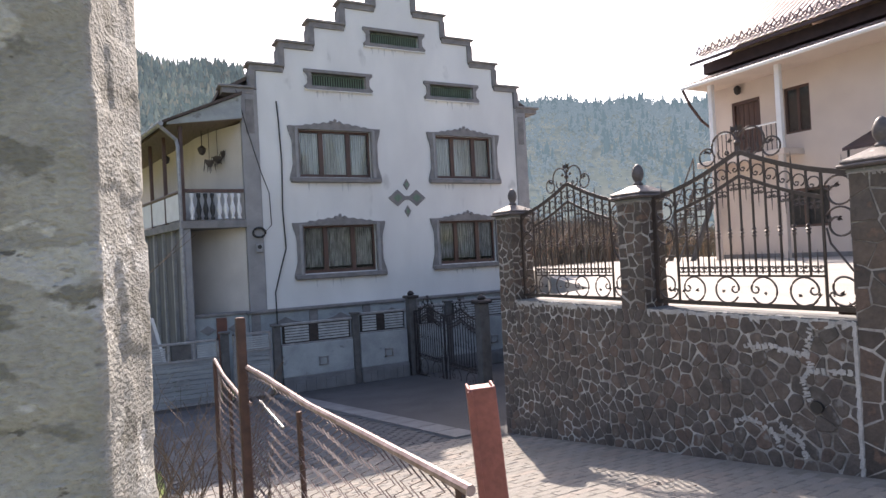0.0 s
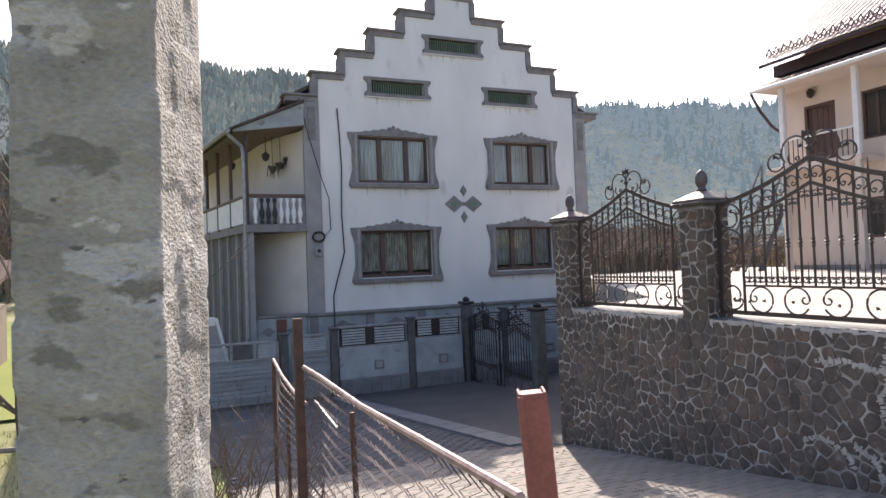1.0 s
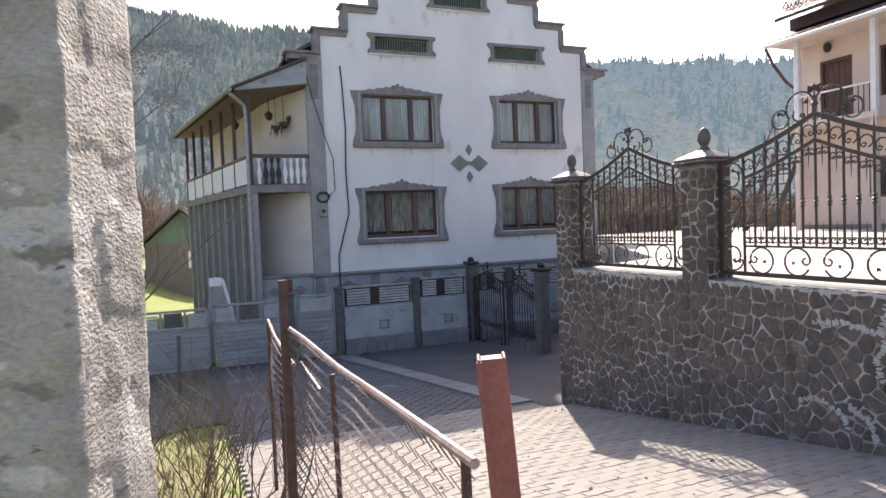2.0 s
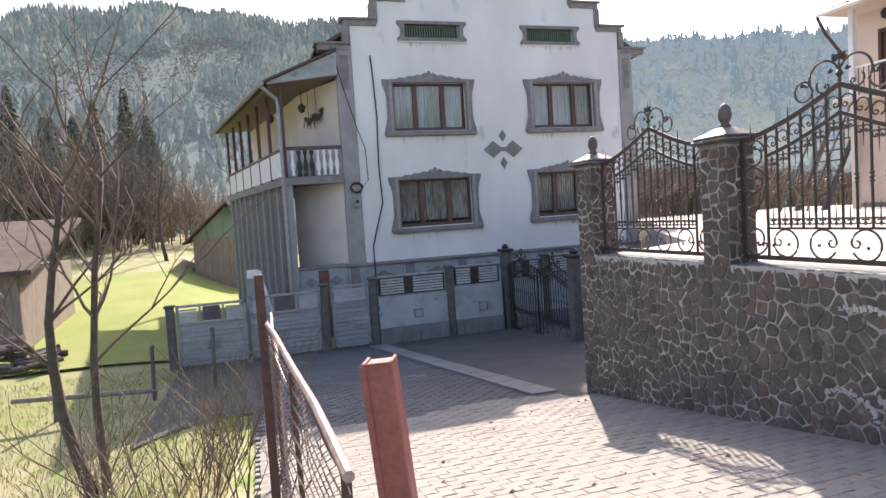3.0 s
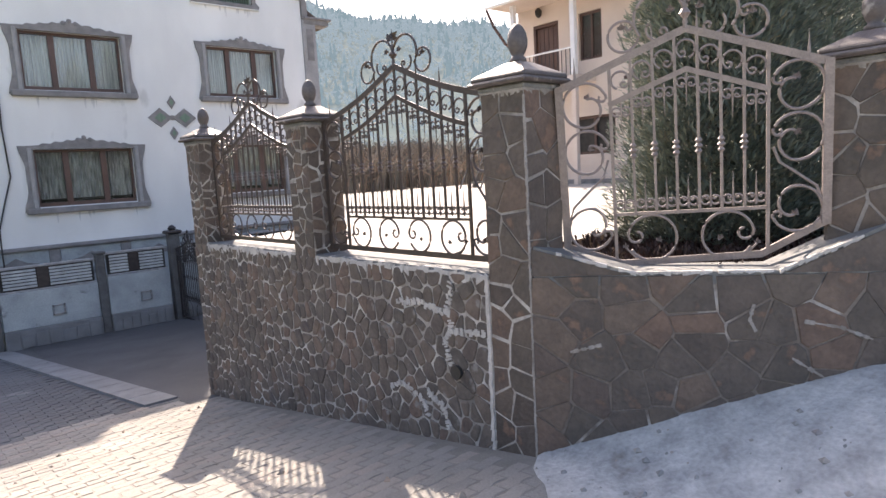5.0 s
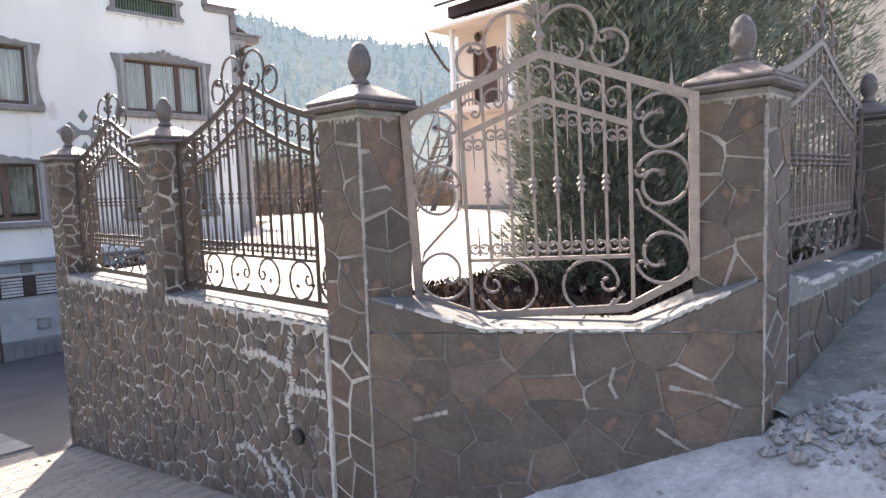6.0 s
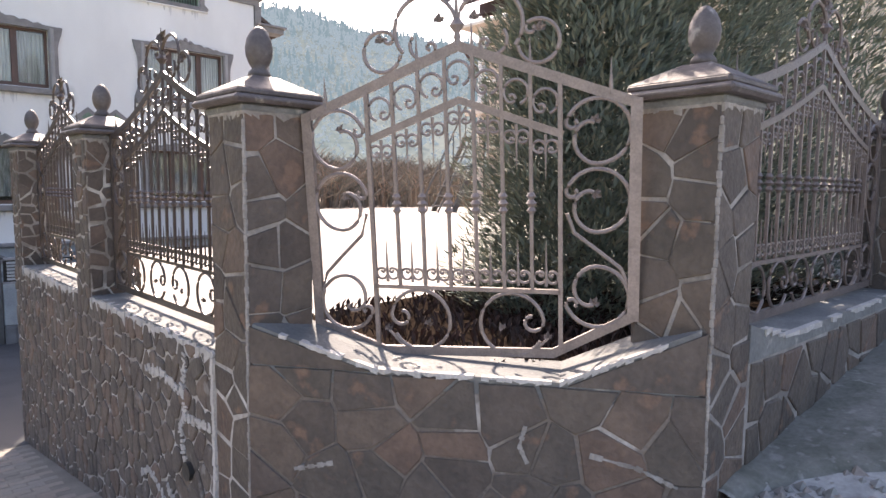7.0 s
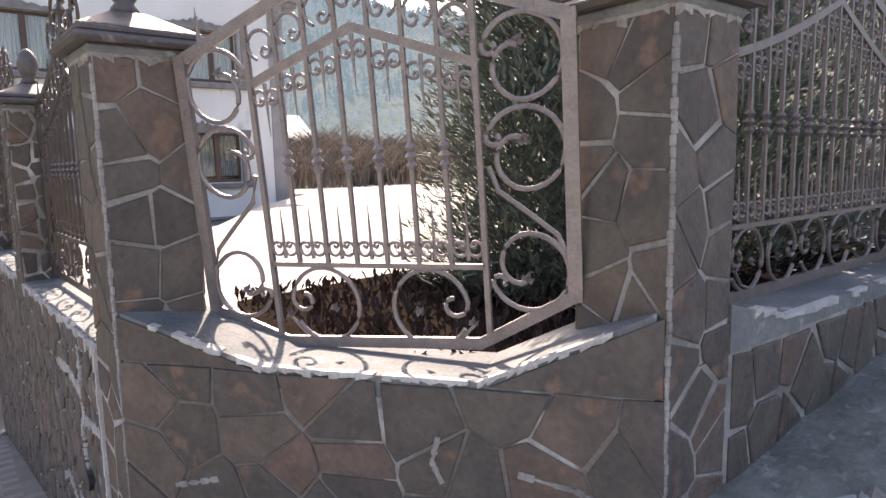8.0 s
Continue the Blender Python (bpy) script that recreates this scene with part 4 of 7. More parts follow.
def house_side():
    for x0, x1 in ((-1.62, -1.2), (6.52, 6.94)):
        part("corner_pilaster", MB().box(x0, x1, HY - 0.04, HY + 0.35, BASE, 6.0, c=0.015), M["grey"], house, "grey stucco corner pilaster")
        part("pilaster_inset", MB().box(x0 + 0.12, x1 - 0.10, HY - 0.055, HY - 0.03, 4.9 if x0 < 0 else 4.9, 5.75, c=0.004), M["trim"], house)
    mb = MB()
    mb.box(-1.62, -1.3, HY + 0.3, HY + 9.0, BASE, 6.05)
    mb.box(6.62, 6.94, HY + 0.3, HY + 9.0, BASE, 6.05)
    mb.box(-1.62, 6.94, HY + 9.0, HY + 9.3, BASE, 6.05)
    part("side_wall", mb, M["stucco"], house)
    mb = MB()
    for s in (-1, 1):
        e = CX + s * 4.75
        mb.add([(CX, HY + 0.2, 8.7), (CX, HY + 9.6, 8.7), (e, HY + 9.6, 6.0), (e, HY + 0.2, 6.0), (CX, HY + 0.2, 8.6), (CX, HY + 9.6, 8.6), (e, HY + 9.6, 5.9), (e, HY + 0.2, 5.9)],
               [(0, 1, 2, 3), (4, 7, 6, 5), (0, 4, 5, 1), (3, 2, 6, 7), (0, 3, 7, 4), (1, 5, 6, 2)])
    part("roof", mb, M["copper"], house, "dark sheet metal roof")
    # stepped grey edging: a flat tread and a riser for each step
    for s in (-1, 1):
        prev = 0.0
        for k, (w, z) in enumerate(STEPS):
            a, b = (CX + prev - 0.12, CX + w + 0.04) if s > 0 else (CX - w - 0.04, CX - prev + 0.12)
            if k == 0:
                a, b = (CX, CX + w + 0.04) if s > 0 else (CX - w - 0.04, CX)
            part("gable_tread", MB().box(a, b, HY - 0.10, HY + 0.40, z - 0.06, z, c=0.012), M["trim"], house)
            part("gable_band", MB().box(a + (0.0 if s > 0 else 0.08), b - (0.08 if s > 0 else 0.0), HY - 0.05, HY + 0.36, z - 0.20, z - 0.06, c=0.006), M["trim"], house)
            if k < len(STEPS) - 1:
                z2 = STEPS[k + 1][1]
                x0, x1 = (CX + w - 0.17, CX + w) if s > 0 else (CX - w, CX - w + 0.17)
                part("gable_riser", MB().box(x0, x1, HY - 0.05, HY + 0.36, z2 - 0.06, z - 0.20, c=0.006), M["trim"], house)
            prev = w
    # plinth
    part("plinth", MB().box(-1.66, 6.98, HY - 0.06, HY + 0.35, BASE, 0.40), M["plinth"], house, "blue-grey panelled plinth")
    part("plinth_cornice", MB().box(-1.72, 7.02, HY - 0.13, HY + 0.2, 0.40, 0.49, c=0.02), M["trim"], house)
    for i in range(6):
        x = -1.5 + i * 1.45
        part("plinth_rib", MB().box(x - 0.11, x + 0.11, HY - 0.09, HY - 0.05, BASE, 0.40, c=0.01), M["trim"], house)
        if i < 5:
            cx = x + 0.725
            mb = MB().slab([(cx - 0.42, 0.12), (cx - 0.2, 0.16), (cx, 0.27), (cx + 0.2, 0.16), (cx + 0.42, 0.12), (cx + 0.3, 0.05), (cx - 0.3, 0.05)], 0.05, 0.085, hp)
            part("plinth_ornament", mb, M["trim"], house)


def wavy(x0, x1, z0, z1, side):
    """A side band of a window surround with waists and ears."""
    w = x1 - x0
    n = 10
    out = []
    for i in range(n + 1):
        t = i / n
        bulge = 0.05 * math.cos(2 * math.pi * t) + 0.02 * math.cos(4 * math.pi * t)
        out.append((x0 - (bulge if side < 0 else 0), z0 + (z1 - z0) * t) if side < 0 else (x1 + bulge, z0 + (z1 - z0) * t))
    inner = [(x1, z1), (x1, z0)] if side < 0 else [(x0, z1), (x0, z0)]
    return out + inner


def window(cx, cz, w, h):
    # the back plate's dark colour replaces the shade of a room
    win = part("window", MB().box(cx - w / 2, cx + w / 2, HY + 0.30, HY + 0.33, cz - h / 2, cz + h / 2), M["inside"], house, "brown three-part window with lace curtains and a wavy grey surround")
    x0, x1, z0, z1 = cx - w / 2, cx + w / 2, cz - h / 2, cz + h / 2
    for s, a, b in ((-1, x0 - 0.21, x0), (1, x1, x1 + 0.21)):
        part("surround_side", MB().slab(wavy(a, b, z0 - 0.1, z1 + 0.08, s), -0.02, 0.05, hp), M["trim"], win)
        part("surround_bead", MB().box(a + 0.10 if s < 0 else a + 0.03, b - 0.03 if s < 0 else b - 0.10, HY - 0.075, HY - 0.04, z0 - 0.02, z1 + 0.04, c=0.012), M["grey"], win)
    part("sill", MB().box(x0 - 0.25, x1 + 0.25, HY - 0.12, HY + 0.1, z0 - 0.15, z0 - 0.02, c=0.02), M["trim"], win)
    crest = [(x0 - 0.27, z1), (x1 + 0.27, z1), (x1 + 0.27, z1 + 0.07), (x1 - 0.1, z1 + 0.09)]
    k = 22
    for i in range(k + 1):
        t = 1 - i / k
        u = x0 + 0.1 + (w - 0.2) * t
        d = abs(t - 0.5) * 2
        crest.append((u, z1 + 0.10 + 0.13 * (1 - d) + 0.022 * math.sin(i * 2.2)))
    crest += [(x0 + 0.1, z1 + 0.09), (x0 - 0.27, z1 + 0.07)]
    part("surround_crest", MB().slab(crest, -0.02, 0.055, hp), M["trim"], win)
    for i in (-1, 0, 1):
        part("crest_rosette", MB().lathe([(0.05, 0), (0.045, 0.02), (0.0, 0.035)], n=10, m=Matrix.Translation((cx + i * 0.12, HY - 0.05, z1 + 0.20 + (0.05 if i == 0 else 0))) @ Matrix.Rotation(math.pi / 2, 4, "X")), M["trim"], win)
    f = 0.055
    mb = MB()
    mb.box(x0, x1, HY + 0.10, HY + 0.18, z0, z0 + f + 0.03, c=0.006)
    mb.box(x0, x1, HY + 0.10, HY + 0.18, z1 - f, z1, c=0.006)
    mb.box(x0, x0 + f, HY + 0.10, HY + 0.18, z0 + f, z1 - f, c=0.006)
    mb.box(x1 - f, x1, HY + 0.10, HY + 0.18, z0 + f, z1 - f, c=0.006)
    part("frame", mb, M["wood"], win, "brown wooden frame")
    for t in (0.31, 0.69):
        part("mullion", MB().box(x0 + w * t - 0.06, x0 + w * t + 0.06, HY + 0.095, HY + 0.175, z0 + f, z1 - f, c=0.006), M["wood"], win)
    cuts = (0.0, 0.31, 0.69, 1.0)
    for a, b in zip(cuts, cuts[1:]):
        g = part("pane", MB().box(x0 + w * a + 0.04, x0 + w * b - 0.04, HY + 0.135, HY + 0.141, z0 + f, z1 - f), M["glass"], win)
        g.visible_shadow = False
        mb = MB()
        n = 26
        pts = [(x0 + w * a + 0.05 + (w * (b - a) - 0.1) * i / n, HY + 0.225 + 0.018 * math.sin(i * 2.1 + cx * 3) + 0.01 * math.sin(i * 0.9)) for i in range(n + 1)]
        drop = z0 + (0.10 if cz > 3 else 0.16)
        for (p, q), (r, s) in zip(pts, pts[1:]):
            mb.add([(p, q, drop), (r, s, drop), (r, s, z1 - f), (p, q, z1 - f)], [(0, 1, 2, 3)])
        part("curtain", mb, M["curtain" if cz > 3 else "net"], win, smooth=True)
    return win


def vent(cx, cz, w, h):
    x0, x1, z0, z1 = cx - w / 2, cx + w / 2, cz - h / 2, cz + h / 2
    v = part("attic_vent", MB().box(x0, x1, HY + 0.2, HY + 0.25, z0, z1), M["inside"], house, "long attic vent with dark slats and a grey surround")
    for s, a, b in ((-1, x0 - 0.14, x0), (1, x1, x1 + 0.14)):
        part("surround_side", MB().slab(wavy(a, b, z0 - 0.05, z1 + 0.04, s), -0.02, 0.04, hp), M["trim"], v)
    part("surround_top", MB().box(x0 - 0.2, x1 + 0.2, HY - 0.05, HY + 0.1, z1, z1 + 0.09, c=0.012), M["trim"], v)
    part("sill", MB().box(x0 - 0.18, x1 + 0.18, HY - 0.06, HY + 0.1, z0 - 0.10, z0, c=0.012), M["trim"], v)
    part("drip_edge", MB().box(x0 - 0.19, x1 + 0.19, HY - 0.075, HY + 0.05, z0 - 0.125, z0 - 0.102, c=0.006), M["stucco"], v)
    n = 22
    for i in range(n):
        x = x0 + w * (i + 0.5) / n
        part("slat", MB().box(x - 0.012, x + 0.012, HY + 0.08, HY + 0.10, z0, z1), M["green"], v)


house_side()
for wv in WINS:
    window(*wv)
for vv in VENTS:
    vent(*vv)
# grey drips below vents and sills
rng = random.Random(19)
for cx, cz, w, hh in VENTS + WINS:
    for _ in range(9 if hh < 0.5 else 6):
        x, z = cx + rng.uniform(-0.5, 0.5) * w, cz - hh / 2 - (0.125 if hh < 0.5 else 0.15)
        a, l = rng.uniform(0.012, 0.035), rng.uniform(0.06, 0.26)
        part("drip_stain", MB().slab([(x - a, z), (x + a, z), (x + a * 0.7, z - l * 0.6), (x, z - l), (x - a * 0.8, z - l * 0.5)], 0.0, 0.0025, hp), M["stain"], house)
# star ornament of four lozenges
orn = part("wall_ornament", MB().slab([(2.79 - 0.20, 3.27 - 0.02), (2.79, 3.27 - 0.06), (2.79 + 0.20, 3.27 - 0.02), (2.79 + 0.20, 3.27 + 0.02), (2.79, 3.27 + 0.06), (2.79 - 0.20, 3.27 + 0.02)], -0.01, 0.015, hp), M["trim"], house, "grey star-shaped wall ornament")
for dx, dz, a, b in ((-0.29, 0, 0.28, 0.23), (0.29, 0, 0.28, 0.23), (0, 0.37, 0.10, 0.16), (0, -0.37, 0.10, 0.16)):
    c0, c1 = 2.79 + dx, 3.27 + dz
    part("lozenge", MB().slab([(c0 - a, c1), (c0, c1 - b), (c0 + a, c1), (c0, c1 + b)], -0.01, 0.03, hp), M["trim"], orn)
    part("lozenge_inset", MB().slab([(c0 - a * 0.5, c1), (c0, c1 - b * 0.5), (c0 + a * 0.5, c1), (c0, c1 + b * 0.5)], 0.0, 0.042, hp), M["green"], orn)


def balcony():
    """The side wing: posts, white balustrade, ceiling and a lean roof, over ribbed grey panels."""
    A, B = Vector((-3.02, HY - 0.05, 0)), Vector((-4.55, HY + 8.1, 0))
    u = (B - A).normalized()
    n = Vector((-u.y, u.x, 0))
    L = (B - A).length
    at = lambda s, d, z: A + u * s + n * d + Vector((0, 0, z))
    b = thing("balcony", (-2.4, HY, 2.6), "roofed side balcony with white balustrade above grey ribbed panels", "balcony")
    # floor slab
    mb = MB()
    mb.add([at(-0.1, 0.12, 2.56), at(L, 0.12, 2.56), (-1.62, HY + 8.1, 2.56), (-1.62, HY - 0.12, 2.56), at(-0.1, 0.12, 2.74), at(L, 0.12, 2.74), (-1.62, HY + 8.1, 2.74), (-1.62, HY - 0.12, 2.74)],
           [(0, 1, 2, 3), (4, 7, 6, 5), (0, 4, 5, 1), (3, 2, 6, 7), (0, 3, 7, 4), (1, 5, 6, 2)])
    part("floor_slab", mb, M["trim"], b)
    # back wall in cream, set back
    for z0, z1, nm in ((BASE, 2.56, "lower_wall"), (2.74, 5.15, "upper_wall")):
        x1, y1 = (-2.80, HY + 1.15) if nm == "lower_wall" else (-2.5, HY + 1.9)
        part(nm, MB().add([(-1.63, HY + 0.04, z0), (x1, y1, z0), (x1, y1, z1), (-1.63, HY + 0.04, z1), (-1.5, HY + 0.3, z0), (x1 + 0.2, y1 + 0.2, z0), (x1 + 0.2, y1 + 0.2, z1), (-1.5, HY + 0.3, z1)],
                          [(0, 1, 2, 3), (4, 7, 6, 5), (0, 4, 5, 1), (3, 2, 6, 7), (0, 3, 7, 4), (1, 5, 6, 2)]), M["cream"], b, "cream plaster wall")
    part("inner_wall", MB().slab([(0, 2.74), (L - 2.0, 2.74), (L - 2.0, 5.1), (0, 5.1)], -0.1, 0.0, lambda a, w, d: Vector((-2.5, HY + 1.9, w)) + u * a + n * d), M["cream"], b)
    # ceiling and roof
    part("ceiling", MB().add([at(-0.15, 0.30, 4.98), at(L, 0.30, 4.98), (-1.6, HY + 8.2, 5.22), (-1.6, HY - 0.15, 5.22), at(-0.15, 0.30, 5.03), at(L, 0.30, 5.03), (-1.6, HY + 8.2, 5.27), (-1.6, HY - 0.15, 5.27)],
                             [(0, 1, 2, 3), (4, 7, 6, 5), (0, 4, 5, 1), (3, 2, 6, 7), (0, 3, 7, 4), (1, 5, 6, 2)]), M["soffit"], b, "brown boarded ceiling")
    part("roof", MB().add([at(-0.25, 0.45, 5.00), at(L + 0.2, 0.45, 5.00), (-1.6, HY + 8.4, 5.82), (-1.6, HY - 0.25, 5.82), at(-0.25, 0.45, 5.06), at(L + 0.2, 0.45, 5.06), (-1.6, HY + 8.4, 5.89), (-1.6, HY - 0.25, 5.89)],
                          [(0, 1, 2, 3), (4, 7, 6, 5), (0, 4, 5, 1), (3, 2, 6, 7), (0, 3, 7, 4), (1, 5, 6, 2)]), M["copper"], b, "dark sheet roof")
    part("gable_board", MB().add([at(-0.18, 0.35, 4.98), (-1.62, HY - 0.18, 5.24), (-1.62, HY - 0.18, 5.80), at(-0.18, 0.35, 5.03), at(-0.14, 0.35, 4.98), (-1.62, HY - 0.14, 5.24), (-1.62, HY - 0.14, 5.80), at(-0.14, 0.35, 5.03)],
                                 [(0, 1, 2, 3), (4, 7, 6, 5), (0, 4, 5, 1), (2, 6, 7, 3), (1, 5, 6, 2)]), M["plinth"], b, "blue-grey boarded gable end")
    part("gutter", MB().tube([at(-0.25, 0.50, 4.98), at(L + 0.2, 0.50, 4.98)], 0.06, 8), M["galv"], b)
    part("downpipe", MB().tube([at(-0.1, 0.50, 4.95), at(-0.02, 0.12, 4.66), at(-0.06, 0.10, 4.5), at(-0.06, 0.10, BASE)], 0.045, 8), M["galv"], b)
    for i in range(7):
        s = 0.06 + (L - 0.2) * (i / 6) ** 0.95
        part("post", MB().box(-0.042, 0.042, -0.042, 0.042, 2.74, 5.0, Matrix.Translation(at(s, 0.0, 0)) @ Matrix.Rotation(math.atan2(u.y, u.x), 4, "Z"), 0.01), M["wood"], b, "brown wooden post")
    # side parapet of white panels
    for i in range(6):
        s0, s1 = 0.12 + (L - 0.2) * (i / 6) ** 0.95, 0.0 + (L - 0.2) * ((i + 1) / 6) ** 0.95
        part("parapet_panel", MB().slab([(s0, 2.80), (s1, 2.80), (s1, 3.42), (s0, 3.42)], -0.03, 0.03, lambda a, w, d: at(a, d, w)), M["white"], b)
    part("handrail", MB().tube([at(0, 0, 3.47), at(L, 0, 3.47)], 0.05, 6), M["wood"], b)
    part("handrail", MB().box(-3.0, -1.64, HY - 0.11, HY + 0.0, 3.42, 3.50, c=0.01), M["wood"], b)
    prof = [(0.05, 0), (0.05, 0.05), (0.03, 0.08), (0.06, 0.2), (0.065, 0.27), (0.03, 0.42), (0.028, 0.5), (0.05, 0.56), (0.05, 0.63)]
    for i in range(8):
        x = -2.85 + i * 0.155
        part("baluster", MB().lathe(prof, x, HY - 0.05, 2.77, 10), M["black"] if i in (1, 2, 3) else M["white"], b, "dark baluster" if i in (1, 2, 3) else "white turned baluster", smooth=True)
    # ribbed panels underneath
    for i in range(9):
        s0, s1 = 0.10 + (L - 0.3) * i / 9, 0.10 + (L - 0.3) * (i + 1) / 9 - 0.10
        part("ribbed_panel", MB().slab([(s0, BASE), (s1, BASE), (s1, 2.56), (s0, 2.56)], -0.06, -0.01 + 0.02 * (i % 2), lambda a, w, d: at(a, d, w)), M["panel"], b)
        part("panel_rib", MB().slab([(s1, BASE), (s1 + 0.10, BASE), (s1 + 0.10, 2.56), (s1, 2.56)], -0.06, 0.07, lambda a, w, d: at(a, d, w)), M["grey"], b)
    part("corner_column", MB().box(-0.12, 0.12, -0.12, 0.12, BASE, 2.56, Matrix.Translation(at(0.05, 0, 0)), 0.015), M["grey"], b)
    # low screen wall with lozenge panels by the entrance
    part("porch_wall", MB().box(-2.95, -1.66, HY + 0.02, HY + 0.14, BASE, 0.42, c=0.01), M["plinth"], b)
    part("porch_coping", MB().box(-2.98, -1.66, HY - 0.02, HY + 0.18, 0.42, 0.50, c=0.015), M["trim"], b)
    for x in (-2.62, -1.98):
        part("porch_ornament", MB().slab([(x - 0.18, 0.1), (x, -0.02), (x + 0.18, 0.1), (x, 0.22)], -0.02, 0.01, hp), M["trim"], b)
    part("porch_door", MB().box(-2.42, -2.18, HY - 0.02, HY + 0.018, BASE, 0.38), M["terracotta"], b, "red-brown timber door leaf")
    return at


at_balcony = balcony()


def lantern(name, x, y, z, drop):
    l = thing(name, (x, y, z), "dark iron lantern hanging under the balcony ceiling", "lantern", "balcony lanterns")
    part("rod", MB().tube([(x, y, z + drop), (x, y, z + 0.2)], 0.012, 6), M["dark_iron"], l)
    part("body", MB().lathe([(0.03, 0.2), (0.10, 0.14), (0.11, 0.12), (0.075, 0.0), (0.02, -0.04)], x, y, z, 8), M["dark_iron"], l)


lantern("lantern", -2.45, HY + 0.9, 4.52, 0.58)
lantern("lantern", -3.2, HY + 2.4, 4.50, 0.58)
for dx, dz, r in ((-2.10, 4.34, 0.12), (-1.93, 4.48, 0.10), (-2.30, 4.24, 0.10)):
    hb = thing("hanging_basket", (dx, HY + 0.75, dz), "dark dried plant in a small hanging basket on the balcony", "hanging basket", "hanging baskets")
    part("cord", MB().tube([(dx, HY + 0.75, 5.14), (dx, HY + 0.75, dz + 0.1)], 0.008, 5), M["dark_iron"], hb)
    rng = random.Random(int(dz * 100))
    mb = MB().lathe([(r, 0.08), (r * 0.9, 0.0), (r * 0.4, -0.08)], dx, HY + 0.75, dz, 8)
    for _ in range(14):
        a = rng.uniform(0, 6.28)
        mb.tube([(dx, HY + 0.75, dz + 0.07), (dx + r * 1.2 * math.cos(a), HY + 0.75 + r * math.sin(a), dz + rng.uniform(-0.05, 0.12)), (dx + r * 1.5 * math.cos(a), HY + 0.75 + r * 1.2 * math.sin(a), dz - rng.uniform(0.05, 0.25))], 0.02, 4, taper=0.006)
    part("plant", mb, M["bark"], hb)

# cables on the front
cab = thing("facade_cable", (-0.72, HY, 0.5), "black cable run and coil fixed to the white front", "cable")
part("cable_run", MB().tube([(-0.73, HY - 0.03, 5.75), (-0.70, HY - 0.03, 5.3), (-0.66, HY - 0.03, 4.2), (-0.70, HY - 0.03, 3.0), (-0.66, HY - 0.03, 2.0), (-0.84, HY - 0.03, 1.4), (-0.98, HY - 0.03, 0.9), (-1.0, HY - 0.15, 0.45), (-1.0, HY - 0.14, -0.9)], 0.018, 6), M["black"], cab)
ring = [(-1.32 + 0.15 * math.cos(a * 0.4), HY - 0.08, 2.42 + 0.12 * math.sin(a * 0.4)) for a in range(17)]
part("cable_coil", MB().tube(ring, 0.028, 6), M["black"], cab)
part("drop_cable", MB().tube([(-1.72, HY - 0.1, 5.95), (-1.5, HY - 0.1, 5.0), (-1.2, HY - 0.1, 3.9), (-1.02, HY - 0.06, 3.4), (-1.0, HY - 0.05, 2.6), (-1.18, HY - 0.05, 2.42)], 0.012, 5), M["black"], cab)
mbx = thing("meter_box", (-1.33, HY - 0.05, 2.0), "small grey electric meter box on the pilaster", "meter box")
part("box", MB().box(-1.42, -1.24, HY - 0.12, HY - 0.04, 1.93, 2.14, c=0.01), M["galv"], mbx)
part("dial", MB().lathe([(0.05, 0), (0.05, 0.01)], n=12, m=Matrix.Translation((-1.33, HY - 0.12, 2.06)) @ Matrix.Rotation(math.pi / 2, 4, "X")), M["black"], mbx)

stair = thing("stair_flank", (-3.8, 13.05, -1.35), "tapering stone stair flank with a white plastered edge", "stair wall")
fl = lambda x, z, d: (x, 13.05 - d, z)
part("body", MB().slab([(-4.35, -1.4), (-3.42, -1.4), (-3.86, 0.52), (-4.12, 0.52)], -0.25, 0.0, fl), M["grey"], stair)
part("white_edge", MB().slab([(-3.45, -1.4), (-3.39, -1.4), (-3.82, 0.55), (-3.89, 0.55)], -0.27, 0.03, fl), M["white"], stair, "white plaster edge")
part("white_cap", MB().slab([(-4.14, 0.40), (-3.88, 0.40), (-3.88, 0.58), (-4.14, 0.58)], -0.27, 0.03, fl), M["white"], stair)


# ---- fence and gate of the white house ----
FY = 11.9


